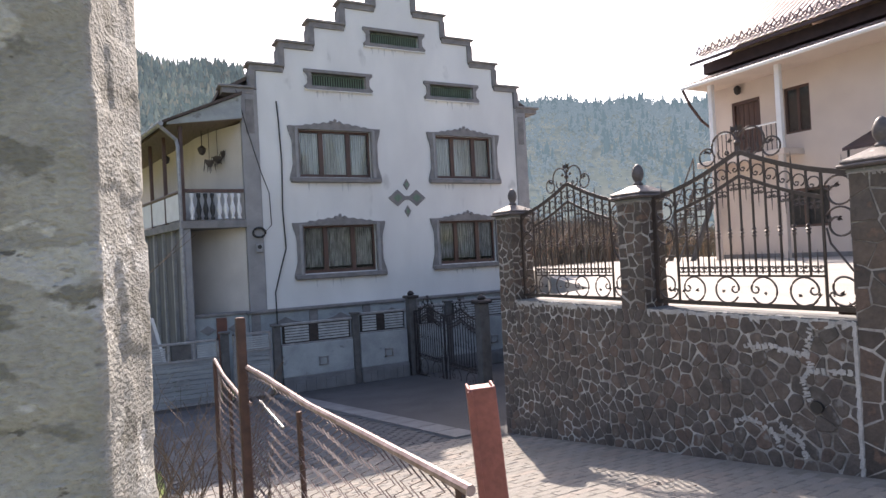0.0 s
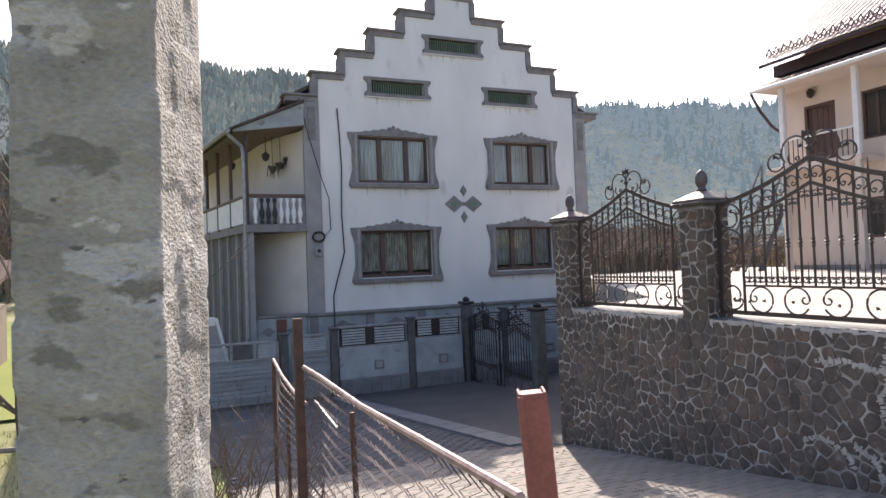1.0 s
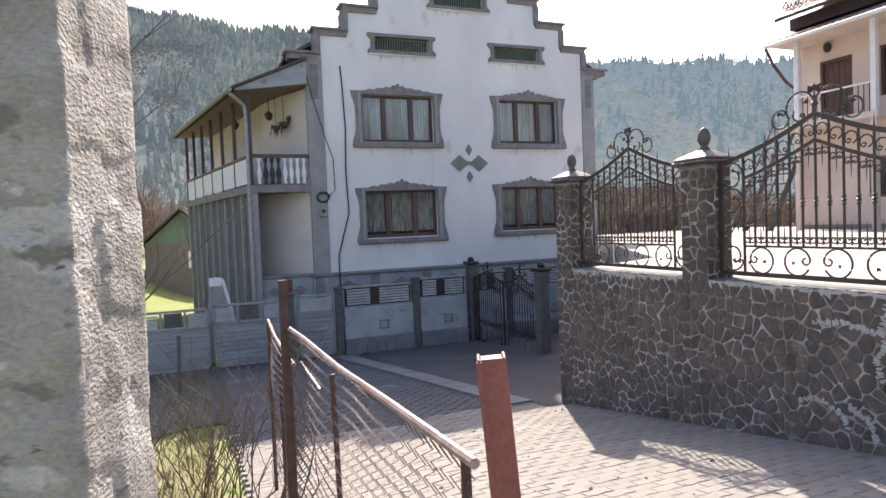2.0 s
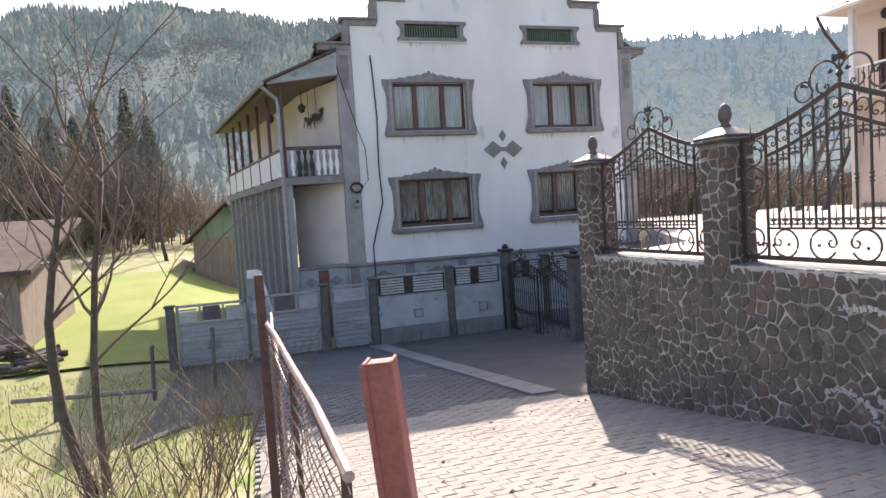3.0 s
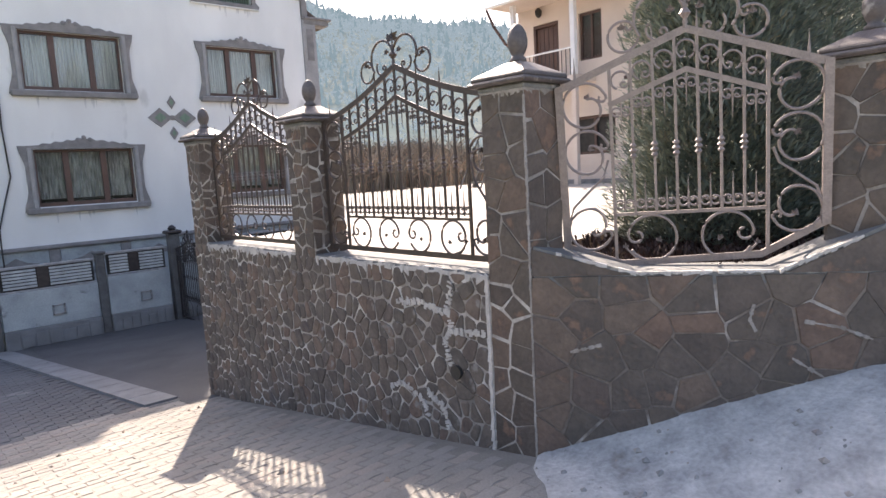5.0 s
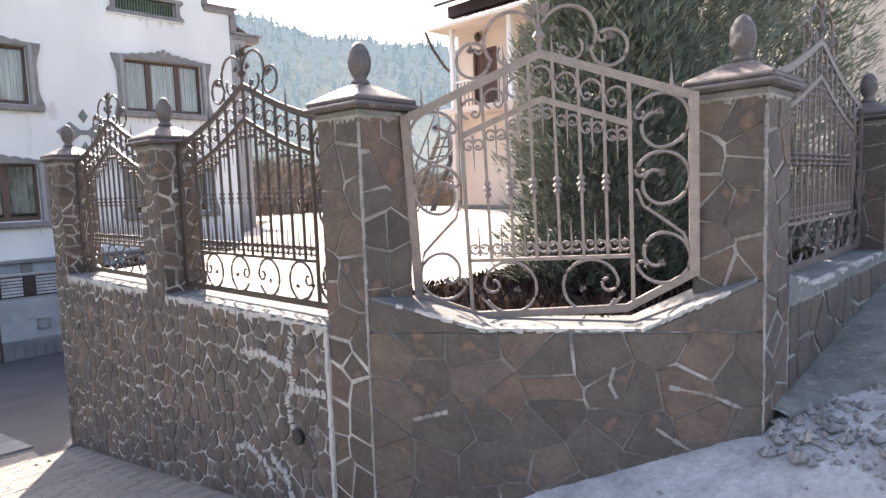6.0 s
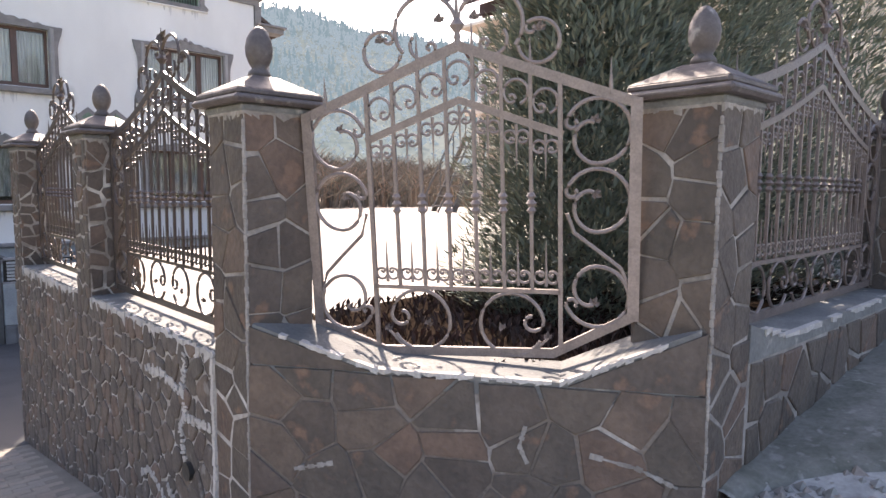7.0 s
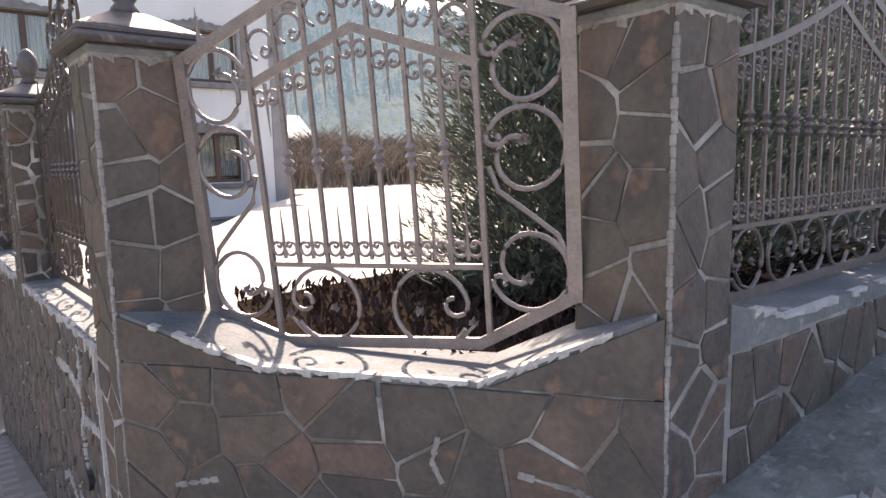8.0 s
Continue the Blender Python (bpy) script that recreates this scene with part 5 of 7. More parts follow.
def house_fence():
    gz = -1.32
    def post(x, top, w=0.16, material="post"):
        p = thing("fence_post", (x, FY, gz), "dark grey concrete fence post", "fence post", "posts of the house fence")
        part("shaft", MB().box(x - w / 2, x + w / 2, FY - w / 2, FY + w / 2, gz, top, c=0.012), M[material], p)
        part("cap", MB().box(x - w / 2 - 0.03, x + w / 2 + 0.03, FY - w / 2 - 0.03, FY + w / 2 + 0.03, top, top + 0.05, c=0.015), M[material], p)
    for x, t in ((-5.72, 0.02), (-2.52, 0.18), (-1.42, 0.22), (0.42, 0.34)):
        post(x, t)

    def sheet_gate(name, x0, x1, top, label, rails):
        g = thing(name, ((x0 + x1) / 2, FY, gz), label, "gate")
        zb, zm = gz + 0.08, top - 0.42
        mb = MB()
        for a, b, c, d in ((x0, x1, zb, zb + 0.05), (x0, x1, top - 0.05, top), (x0, x1, zm, zm + 0.045), (x0, x0 + 0.05, zb, top), (x1 - 0.05, x1, zb, top)):
            mb.box(a, b, FY - 0.03, FY + 0.03, c, d, c=0.006)
        for k in range(1, rails):
            x = x0 + (x1 - x0) * k / rails
            mb.box(x - 0.02, x + 0.02, FY - 0.028, FY + 0.028, zm, top, c=0.006)
        part("frame", mb, M["galv"], g, "pale galvanised frame")
        n = 9
        for k in range(n):
            z0 = zb + 0.05 + (zm - zb - 0.05) * k / n
            z1 = zb + 0.05 + (zm - zb - 0.05) * (k + 1) / n
            part("board", MB().box(x0 + 0.05, x1 - 0.05, FY - 0.012 - 0.012 * (k % 2), FY + 0.01, z0 + 0.004, z1 - 0.004, c=0.004), M["sheet"], g)
        mb = MB()
        cx, cz = (x0 + x1) / 2, (zb + zm) / 2
        for a, b, c, d in ((-0.12, 0.12, -0.1, -0.075), (-0.12, 0.12, 0.075, 0.1), (-0.12, -0.095, -0.1, 0.1), (0.095, 0.12, -0.1, 0.1)):
            mb.box(cx + a, cx + b, FY - 0.045, FY - 0.02, cz + c, cz + d)
        mb.box(cx - 0.04, cx + 0.04, FY - 0.04, FY - 0.02, cz - 0.03, cz + 0.03)
        part("square_ornament", mb, M["galv"], g)
        for k in range(rails):
            a, b = x0 + (x1 - x0) * k / rails + 0.06, x0 + (x1 - x0) * (k + 1) / rails - 0.06
            if k % 2:
                part("dark_insert", MB().box(a, b, FY - 0.012, FY + 0.012, zm + 0.06, top - 0.06, c=0.004), M["post"], g)
                continue
            for q in range(6):
                z = zm + 0.06 + (top - zm - 0.14) * q / 6
                part("slat", MB().box(a, b, FY - 0.02, FY + 0.004, z, z + 0.034, c=0.004), M["galv_pale"], g)

    sheet_gate("sliding_gate", -5.6, -4.2, 0.05, "grey sheet metal gate leaf with a galvanised grille along the top", 3)
    sheet_gate("sliding_gate", -4.12, -2.64, 0.10, "grey sheet metal gate leaf with a galvanised grille along the top", 3)
    sheet_gate("wicket_gate", -2.36, -1.54, 0.16, "narrow grey sheet metal wicket between concrete posts", 1)

    def panel(x0, x1, top):
        f = thing("house_fence", ((x0 + x1) / 2, FY, gz), "grey fence panel on a stone plinth with a white slatted strip", "fence", "fence panels of the white house")
        part("plinth", MB().box(x0, x1, FY - 0.13, FY + 0.13, gz - 0.1, gz + 0.40, c=0.012), M["strip"], f, "concrete plinth faced with rubble")
        part("field", MB().box(x0, x1, FY - 0.07, FY + 0.07, gz + 0.40, top - 0.50, c=0.01), M["plinth"], f)
        for za, zb in ((top - 0.05, top), (top - 0.50, top - 0.46)):
            part("rail", MB().box(x0, x1, FY - 0.04, FY + 0.04, za, zb, c=0.008), M["galv"], f)
        xm = x0 + (x1 - x0) * 0.44
        for k in range(6):
            z = top - 0.43 + k * 0.062
            for a, b in ((x0 + 0.08, xm - 0.10), (xm + 0.12, x1 - 0.08)):
                part("slat", MB().box(a, b, FY - 0.03, FY - 0.005, z, z + 0.044, c=0.005), M["galv_pale"], f)
        mb = MB().box(xm - 0.09, xm + 0.11, FY - 0.02, FY + 0.0, top - 0.44, top - 0.06, c=0.004)
        part("dark_insert", mb, M["dark_iron"], f)
        for k in range(7):
            a = x0 + 0.02 + (x1 - x0 - 0.04) * k / 7
            b = x0 + 0.02 + (x1 - x0 - 0.04) * (k + 1) / 7 - 0.02
            part("facing_stone", MB().box(a, b, FY - 0.15, FY - 0.128, gz + 0.03 + 0.03 * (k % 2), gz + 0.36 - 0.04 * ((k * 2) % 3), c=0.008), M["strip"], f)
        # dark plate that makes the gaps between the slats look unlit
        part("backing", MB().box(x0 + 0.03, x1 - 0.03, FY + 0.02, FY + 0.03, top - 0.46, top - 0.05), M["inside"], f)
        mb = MB()
        cx, cz = (x0 + x1) / 2 + 0.1, gz + 0.68
        for a, b, c, d in ((-0.11, 0.11, -0.1, -0.07), (-0.11, 0.11, 0.07, 0.1), (-0.11, -0.08, -0.1, 0.1), (0.08, 0.11, -0.1, 0.1)):
            mb.box(cx + a, cx + b, FY - 0.095, FY - 0.06, cz + c, cz + d)
        part("square_ornament", mb, M["galv"], f)

    panel(-1.32, 0.33, 0.28)
    panel(0.51, 1.72, 0.36)
    post(2.9, 0.42)
    panel(2.05, 2.81, 0.40)
    panel(2.99, 5.2, 0.44)


house_fence()
for y, t in ((11.95, 0.70), (8.55, 0.72)):
    gp = thing("gate_post", (1.9, y, -1.32), "square dark gate post with a moulded cap", "gate post", "posts of the iron gate")
    part("shaft", MB().box(1.80, 2.02, y - 0.11, y + 0.11, -1.4, t - 0.1, c=0.015), M["post"], gp)
    part("cap", MB().box(1.75, 2.07, y - 0.16, y + 0.16, t - 0.1, t - 0.03, c=0.02), M["dark_iron"], gp)
    part("knob", MB().lathe([(0.07, 0), (0.09, 0.05), (0.05, 0.10), (0.0, 0.12)], 1.91, y, t - 0.03, 10), M["dark_iron"], gp)
leaf_a = iron_panel("iron_gate_leaf", 1.56, 1.5, 0.2, 0, 0, 0.62, 10, 0.10, "black wrought iron driveway gate leaf with scrolls", M["dark_iron"], 0.42, "leaves of the iron gate")
place_panel(leaf_a, Vector((1.91, 11.02, 0)), Vector((0, -1, 0)), -1.22)
copy_thing(leaf_a, Matrix.Translation((1.91, 9.44, -1.24)) @ Matrix.Rotation(-math.pi / 2, 4, "Z"))

# ---- yard behind the wall ----
YZ = 0.975
yard_poly = [(0.12, 0.28), (-0.03, 4.54), (2.2, 5.6), (4.2, 9.2), (7.2, 13.4), (7.4, 17.5), (17, 19.0), (17, -1.1), (1.2, -1.1), (0.5, -0.3)]
part("yard", MB().slab(yard_poly, -1.5, YZ, lambda x, y, d: (x, y, d)), M["yard"], label="pale sunlit concrete yard held up by the wall", category="yard", kind="structure")
part("planting_bed", MB().slab([(0.50, -0.12), (0.72, 0.86), (2.0, 1.05), (5.0, 1.6), (8.0, 1.5), (8.0, -1.0), (1.35, -1.0), (0.95, -0.75)], YZ - 0.05, YZ + 0.02, lambda x, y, d: (x, y, d)), M["soil"], label="strip of dark bare soil under the evergreens", category="flower bed", kind="structure")


mb = MB()
rng = random.Random(37)
for i in range(1500):
    x, y = rng.uniform(0.72, 2.6), rng.uniform(-0.8, 0.9)
    if (y + 0.12) * 0.45 + 0.12 * (x - 0.9) < -1.3 * (x - 0.52) or y > 0.86 + 0.14 * (x - 0.72):
        continue
    a, l = rng.uniform(0, 6.283), rng.uniform(0.025, 0.085)
    tip = Vector((x + 0.6 * l * math.cos(a), y + 0.6 * l * math.sin(a), YZ + 0.02 + l))
    w = Vector((-math.sin(a), math.cos(a), 0)) * 0.012
    mid = (Vector((x, y, YZ + 0.015)) + tip) / 2 + Vector((0, 0, 0.02))
    mb.add([(x, y, YZ + 0.015), mid + w, tip, mid - w], [(0, 1, 2, 3)])
part("ground_cover", mb, M["cover"], label="dark reddish-brown low plants on the soil bed", category="plants", kind="stuff")


# ---- rosy house beyond the yard ----
def rosy_house():
    X, Y0, Y1 = 14.3, -3.0, 12.75
    h = thing("pink_house", (X + 3, 6, YZ), "two-storey salmon plaster house with a tiled porch roof and balcony", "house")
    pl = lambda y, z, d: (X - d, y, z)
    holes = [(11.55, 5.28, 1.05, 1.95), (9.8, 5.55, 0.85, 1.45), (9.75, 2.5, 1.6, 1.2)]
    ys = sorted({Y0, Y1} | {c + s * w / 2 for c, _, w, _ in holes for s in (-1, 1)})
    zs_ = sorted({YZ - 0.2, 7.4} | {c + s * hh / 2 for _, c, _, hh in holes for s in (-1, 1)})
    keep = lambda y, z: not any(abs(y - c) < w / 2 and abs(z - d) < hh / 2 for c, d, w, hh in holes)
    part("front_wall", grid_wall(ys, zs_, keep, pl, 0.0, -0.3), M["pink"], h)
    mb = MB().box(X + 0.3, X + 8, Y1 - 0.3, Y1, YZ - 0.2, 7.4)
    mb.box(X + 0.3, X + 8, Y0, Y0 + 0.3, YZ - 0.2, 7.4)
    mb.box(X + 8, X + 8.3, Y0, Y1, YZ - 0.2, 7.4)
    part("side_wall", mb, M["pink"], h)
    part("base_course", MB().box(X - 0.06, X - 0.003, Y0, Y1 + 0.02, YZ, YZ + 0.14, c=0.01), M["trim"], h)
    # door
    d = part("door", MB().box(X + 0.12, X + 0.17, 11.03, 12.07, 4.31, 6.25), M["wood"], h, "dark brown panelled door")
    for i in range(5):
        y = 11.13 + i * 0.19
        part("door_board", MB().box(X + 0.10, X + 0.125, y, y + 0.15, 4.4, 6.15, c=0.01), M["wood"], d)
    part("door_frame", MB().box(X + 0.02, X + 0.14, 11.02, 11.11, 4.31, 6.25).box(X + 0.02, X + 0.14, 11.99, 12.08, 4.31, 6.25).box(X + 0.02, X + 0.14, 11.11, 11.99, 6.15, 6.25), M["wood"], d)
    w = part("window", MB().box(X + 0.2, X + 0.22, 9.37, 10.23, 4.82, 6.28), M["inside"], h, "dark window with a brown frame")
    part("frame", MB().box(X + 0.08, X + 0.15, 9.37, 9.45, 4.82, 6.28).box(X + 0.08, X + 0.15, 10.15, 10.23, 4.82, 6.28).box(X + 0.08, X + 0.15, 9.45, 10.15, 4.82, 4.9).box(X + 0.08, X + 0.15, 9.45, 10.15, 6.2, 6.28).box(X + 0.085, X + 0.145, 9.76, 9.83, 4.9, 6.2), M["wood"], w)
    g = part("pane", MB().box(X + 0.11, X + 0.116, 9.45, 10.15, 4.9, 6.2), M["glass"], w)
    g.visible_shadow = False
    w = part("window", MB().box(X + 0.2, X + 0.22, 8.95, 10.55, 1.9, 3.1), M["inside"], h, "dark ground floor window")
    part("frame", MB().box(X + 0.08, X + 0.15, 8.95, 9.03, 1.9, 3.1).box(X + 0.08, X + 0.15, 10.47, 10.55, 1.9, 3.1).box(X + 0.08, X + 0.15, 9.02, 10.48, 1.9, 1.98).box(X + 0.08, X + 0.15, 9.02, 10.48, 3.02, 3.1).box(X + 0.085, X + 0.145, 9.71, 9.79, 1.97, 3.03), M["wood"], w)
    # balcony slab, posts, rail
    part("balcony_slab", MB().box(X - 1.0, X, 9.62, Y1 + 0.05, 4.12, 4.30, c=0.015), M["pink"], h)
    for y in (12.15, 9.75):
        part("porch_post", MB().box(X - 0.98, X - 0.82, y - 0.08, y + 0.08, 4.30, 6.95, c=0.012), M["white"], h, "white porch post")
        part("porch_pier", MB().box(X - 0.98, X - 0.82, y - 0.08, y + 0.08, YZ, 4.12, c=0.012), M["pink"], h)
    part("balcony_rail", MB().tube([(X - 0.9, 9.75, 5.12), (X - 0.9, 12.15, 5.12)], 0.03, 6), M["white"], h)
    y = 9.9
    while y < 12.1:
        part("balcony_baluster", MB().tube([(X - 0.9, y, 4.3), (X - 0.9, y, 5.12)], 0.014, 5), M["dark_iron"], h)
        y += 0.16
    # porch roof with rounded tile edge
    def tiled(name, xa, za, xb, zb, ya, yb, label):
        mb = MB()
        n = int((yb - ya) / 0.22)
        rows = 8
        for j in range(rows + 1):
            t = j / rows
            for i in range(n * 4 + 1):
                q = i / 4
                mb.v.append((xa + (xb - xa) * t, ya + (yb - ya) * q / n, za + (zb - za) * t + 0.035 * abs(math.sin(math.pi * q)) + 0.02 * (1 - (j % 2))))
        k = n * 4 + 1
        for j in range(rows):
            mb.f += [(j * k + i, j * k + i + 1, (j + 1) * k + i + 1, (j + 1) * k + i) for i in range(k - 1)]
        part(name, mb, M["tile"], h, label)
        part("eave_board", MB().box(xa - 0.0, xa + 0.05, ya, yb, za - 0.10, za - 0.005, c=0.008), M["fascia"], h)
    tiled("porch_roof", X - 1.35, 6.92, X + 0.1, 7.45, 3.0, Y1 + 0.15, "red-brown tiled porch roof")
    part("porch_soffit", MB().box(X - 1.3, X, 3.0, Y1 + 0.1, 6.83, 6.87), M["pink"], h)
    part("eave_wall", MB().box(X - 0.35, X + 0.3, Y0, Y1 + 0.1, 7.42, 7.80, c=0.01), M["fascia"], h, "dark brown boarded eave")
    tiled("main_roof", X - 0.85, 7.82, X + 4.2, 11.6, Y0 - 0.6, Y1 + 0.25, "sunlit red-brown tiled main roof")
    part("roof_back", MB().add([(X + 4.2, Y0 - 0.6, 11.6), (X + 4.2, Y1 + 0.25, 11.6), (X + 9, Y1 + 0.25, 7.6), (X + 9, Y0 - 0.6, 7.6)], [(0, 1, 2, 3)]), M["tile"], h)
    part("gable_end", MB().add([(X + 0.0, Y1 - 0.1, 7.38), (X + 8.2, Y1 - 0.1, 7.38), (X + 4.2, Y1 - 0.1, 11.4), (X + 0.0, Y1 + 0.0, 7.38), (X + 8.2, Y1 + 0.0, 7.38), (X + 4.2, Y1 + 0.0, 11.4)], [(0, 1, 2), (3, 5, 4), (0, 3, 4, 1), (1, 4, 5, 2), (2, 5, 3, 0)]), M["pink"], h)
    # lacy snow guard along the eave
    y = Y0
    k = 0
    while y < Y1 + 0.1:
        x, z = X - 0.55, 8.10
        mb = MB()
        for (a, b), (c, d_) in (((0, 0), (0.13, 0.26)), ((0.26, 0), (0.13, 0.26)), ((0, 0.14), (0.13, 0.0)), ((0.13, 0.0), (0.26, 0.14))):
            mb.tube([(x, y + a, z + b), (x, y + c, z + d_)], 0.022, 4)
        part("snow_guard", mb, M["tile"], h)
        y += 0.28
    # gutter, pipe, wall lamp
    part("gutter", MB().tube([(X - 1.4, 3.0, 6.85), (X - 1.4, Y1 + 0.15, 6.85)], 0.06, 8), M["white"], h)
    part("downpipe", MB().tube([(X - 1.4, Y1 + 0.12, 6.8), (X - 1.1, Y1 + 0.10, 6.3), (X - 0.6, Y1 + 0.08, 5.8), (X - 0.08, Y1 + 0.06, 5.5), (X - 0.08, Y1 + 0.06, YZ)], 0.05, 8), M["fascia"], h)
    part("wall_lamp", MB().lathe([(0.03, -0.16), (0.10, -0.1), (0.12, 0.06), (0.05, 0.14), (0.0, 0.16)], X - 0.12, 11.73, 6.62, 8), M["dark_iron"], h, "dark wall lantern")
    # canopy over the lower entrance
    part("canopy", MB().add([(X - 1.6, 4.6, 3.9), (X - 1.6, 7.6, 3.9), (X - 0.02, 7.6, 4.5), (X - 0.02, 4.6, 4.5), (X - 1.6, 4.6, 3.82), (X - 1.6, 7.6, 3.82), (X - 0.02, 7.6, 4.42), (X - 0.02, 4.6, 4.42)], [(0, 1, 2, 3), (4, 7, 6, 5), (0, 4, 5, 1), (3, 2, 6, 7), (0, 3, 7, 4), (1, 5, 6, 2)]), M["fascia"], h, "dark brown entrance canopy")
    for y in (4.7, 7.5):
        part("canopy_post", MB().tube([(X - 1.5, y, YZ), (X - 1.5, y, 3.85)], 0.035, 6), M["dark_iron"], h)


rosy_house()


# ---- near things by the lane ----
def concrete_pole():
    p = thing("concrete_pole", (-4.6, -1.12, 0.1), "weathered square concrete pole with chipped patchy render", "pole")
    m = Matrix.Translation((-4.515, -1.225, 0)) @ Matrix.Rotation(radians(-14), 4, "Z")
    rng = random.Random(2)
    mb = MB()
    nx, nz = 26, 420
    ring = [(-0.205 + 0.205 * i / nx, 0.0) for i in range(nx)] + [(0.0, 0.30 * i / nx) for i in range(nx)] + [(0.0 - 0.205 * i / nx, 0.30) for i in range(nx)] + [(-0.205, 0.30 - 0.30 * i / nx) for i in range(nx)]
    k = len(ring)
    for j in range(nz + 1):
        z = -0.2 + 3.6 * j / nz
        for i, (x, y) in enumerate(ring):
            out = Vector((x + 0.1025, y - 0.15, 0)).normalized()
            d = 0.007 * noise.noise((x * 8, y * 8, z * 4)) + 0.0025 * noise.noise((x * 45, y * 45, z * 7))
            d -= 0.005 * smooth01(0.10, 0.13, noise.noise((x * 7, y * 7 + 9, z * 9)))
            d -= 0.004 * smooth01(0.012, 0.0, abs(noise.noise((x * 4 + 3, y * 4, z * 5)))) + 0.003 * smooth01(0.02, 0.0, abs(noise.noise((x * 7, y * 7 + 5, z * 13))))
            if i % nx == 0:
                d -= 0.006 + 0.008 * max(0, noise.noise((x * 5, 3, z * 8)))
            v = m @ Vector((x + out.x * d, y + out.y * d, z))
            mb.v.append(v)
    for j in range(nz):
        mb.f += [(j * k + i, j * k + (i + 1) % k, (j + 1) * k + (i + 1) % k, (j + 1) * k + i) for i in range(k)]
    mb.f.append(tuple(nz * k + i for i in range(k)))
    part("shaft", mb, M["pole"], p, smooth=True)
    # film wrapped round the top
    mb = MB()
    n = 12
    for i in range(n + 1):
        t = i / n
        y = -0.02 + 0.34 * t
        zlow = 2.34 - 0.10 * t + 0.03 * math.sin(9 * t)
        mb.v += [tuple(m @ Vector((0.018 + 0.008 * math.sin(7 * t), y, zlow))), tuple(m @ Vector((0.02 + 0.006 * math.cos(5 * t), y, 3.2)))]
    mb.f += [(2 * i, 2 * i + 2, 2 * i + 3, 2 * i + 1) for i in range(n)]
    wrap = part("plastic_wrap", mb, M["film"], p, "torn clear plastic film")
    wrap.visible_shadow = False


concrete_pole()


def red_post():
    p = thing("red_post", (-3.62, -0.95, 0.05), "short leaning steel post in worn red primer", "post")
    m = Matrix.Translation((-3.725, -0.90, 1.31)) @ Matrix.Rotation(radians(-4.5), 4, "Y") @ Matrix.Rotation(radians(-24), 4, "Z")
    w = 0.034
    mb = MB()
    for a, b, c, d in ((-w, w, -w, -w + 0.008), (-w, -w + 0.008, -w + 0.008, w), (w - 0.008, w, -w + 0.008, w)):
        mb.box(a, b, c, d, -1.6, 0.0, m, 0.0025)
    part("channel", mb, M["red"], p, "open steel channel")
    part("web", MB().box(-w + 0.008, w - 0.008, w - 0.010, w - 0.002, -1.6, -0.006, m, 0.001), M["red"], p)
    part("end_plate", MB().box(-w + 0.009, w - 0.009, -w + 0.006, w - 0.011, -0.016, -0.005, m, 0.001), M["red"], p)
    part("rolled_edge", MB().box(-w - 0.002, -w + 0.012, -w - 0.004, -w, -1.6, -0.004, m, 0.001), M["red"], p)


red_post()


def mesh_fence():
    f = thing("chain_link_fence", (-3.9, 0.6, -0.2), "sagging rusty chain-link fence with a bent top pipe", "fence")
    def post(x, y, z, r, lean):
        g = ground_z(x, y)
        part("post", MB().tube([(x + lean, y, g - 0.1), (x, y, z)], r, 8), M["rust"], f, "dark rusty tube post")
    part("corner_post", MB().box(-3.973, -3.927, 1.08, 1.126, -0.5, 1.365, None, 0.005), M["rust"], f, "square rusty post with an open top")
    post(-3.87, 2.80, 0.93, 0.016, 0.0)
    post(-3.86, 0.35, 1.02, 0.012, 0.02)
    post(-3.82, -0.95, 1.10, 0.012, 0.0)
    post(-3.88, 2.05, 0.86, 0.012, 0.0)
    top1 = [(-3.94, 1.2, 1.115), (-3.90, 0.8, 1.10), (-3.86, 0.2, 1.075), (-3.83, -0.4, 1.085), (-3.82, -1.0, 1.105)]
    top2 = [(-3.87, 2.80, 0.93), (-3.88, 2.3, 0.885), (-3.88, 1.7, 0.86), (-3.885, 1.3, 0.875)]
    part("top_pipe", MB().tube(top1, 0.013, 8), M["pale_pipe"], f, "bent pale pink top pipe")
    part("top_pipe", MB().tube(top2, 0.012, 8), M["pale_pipe"], f)
    part("loose_wire", MB().tube([(-3.90, 0.95, 0.96), (-3.87, 0.6, 0.90)], 0.007, 5), M["galv"], f)
    for name, line in (("wire_mesh", top1), ("wire_mesh", top2)):
        mb = MB()
        L = [Vector(q) for q in line]
        def top_at(t):
            k = t * (len(L) - 1)
            i = min(int(k), len(L) - 2)
            return L[i].lerp(L[i + 1], k - i)
        length = sum((a - b).length for a, b in zip(L, L[1:]))
        cell = 0.055
        n = int(length / cell)
        for i in range(n):
            pts = []
            rows = 38
            for j in range(rows + 1):
                t = min(1.0, max(0.0, (i + 0.5 + (0.5 if j % 2 else -0.5) * 0.98) / n))
                q = top_at(t)
                z = q.z - 0.01 - j * 0.0285
                if z < ground_z(q.x, q.y) - 0.05:
                    break
                bulge = 0.035 * noise.noise((q.y * 1.6, z * 1.9, 2.0)) + 0.012 * math.sin(z * 7 + q.y * 3)
                pts.append((q.x + bulge + (0.004 if j % 2 else -0.004), q.y + 0.02 * noise.noise((q.y * 3, z * 3, 5)), z))
            if len(pts) > 2:
                mb.tube(pts, 0.0026, 3)
        part(name, mb, M["wire"], f)


mesh_fence()


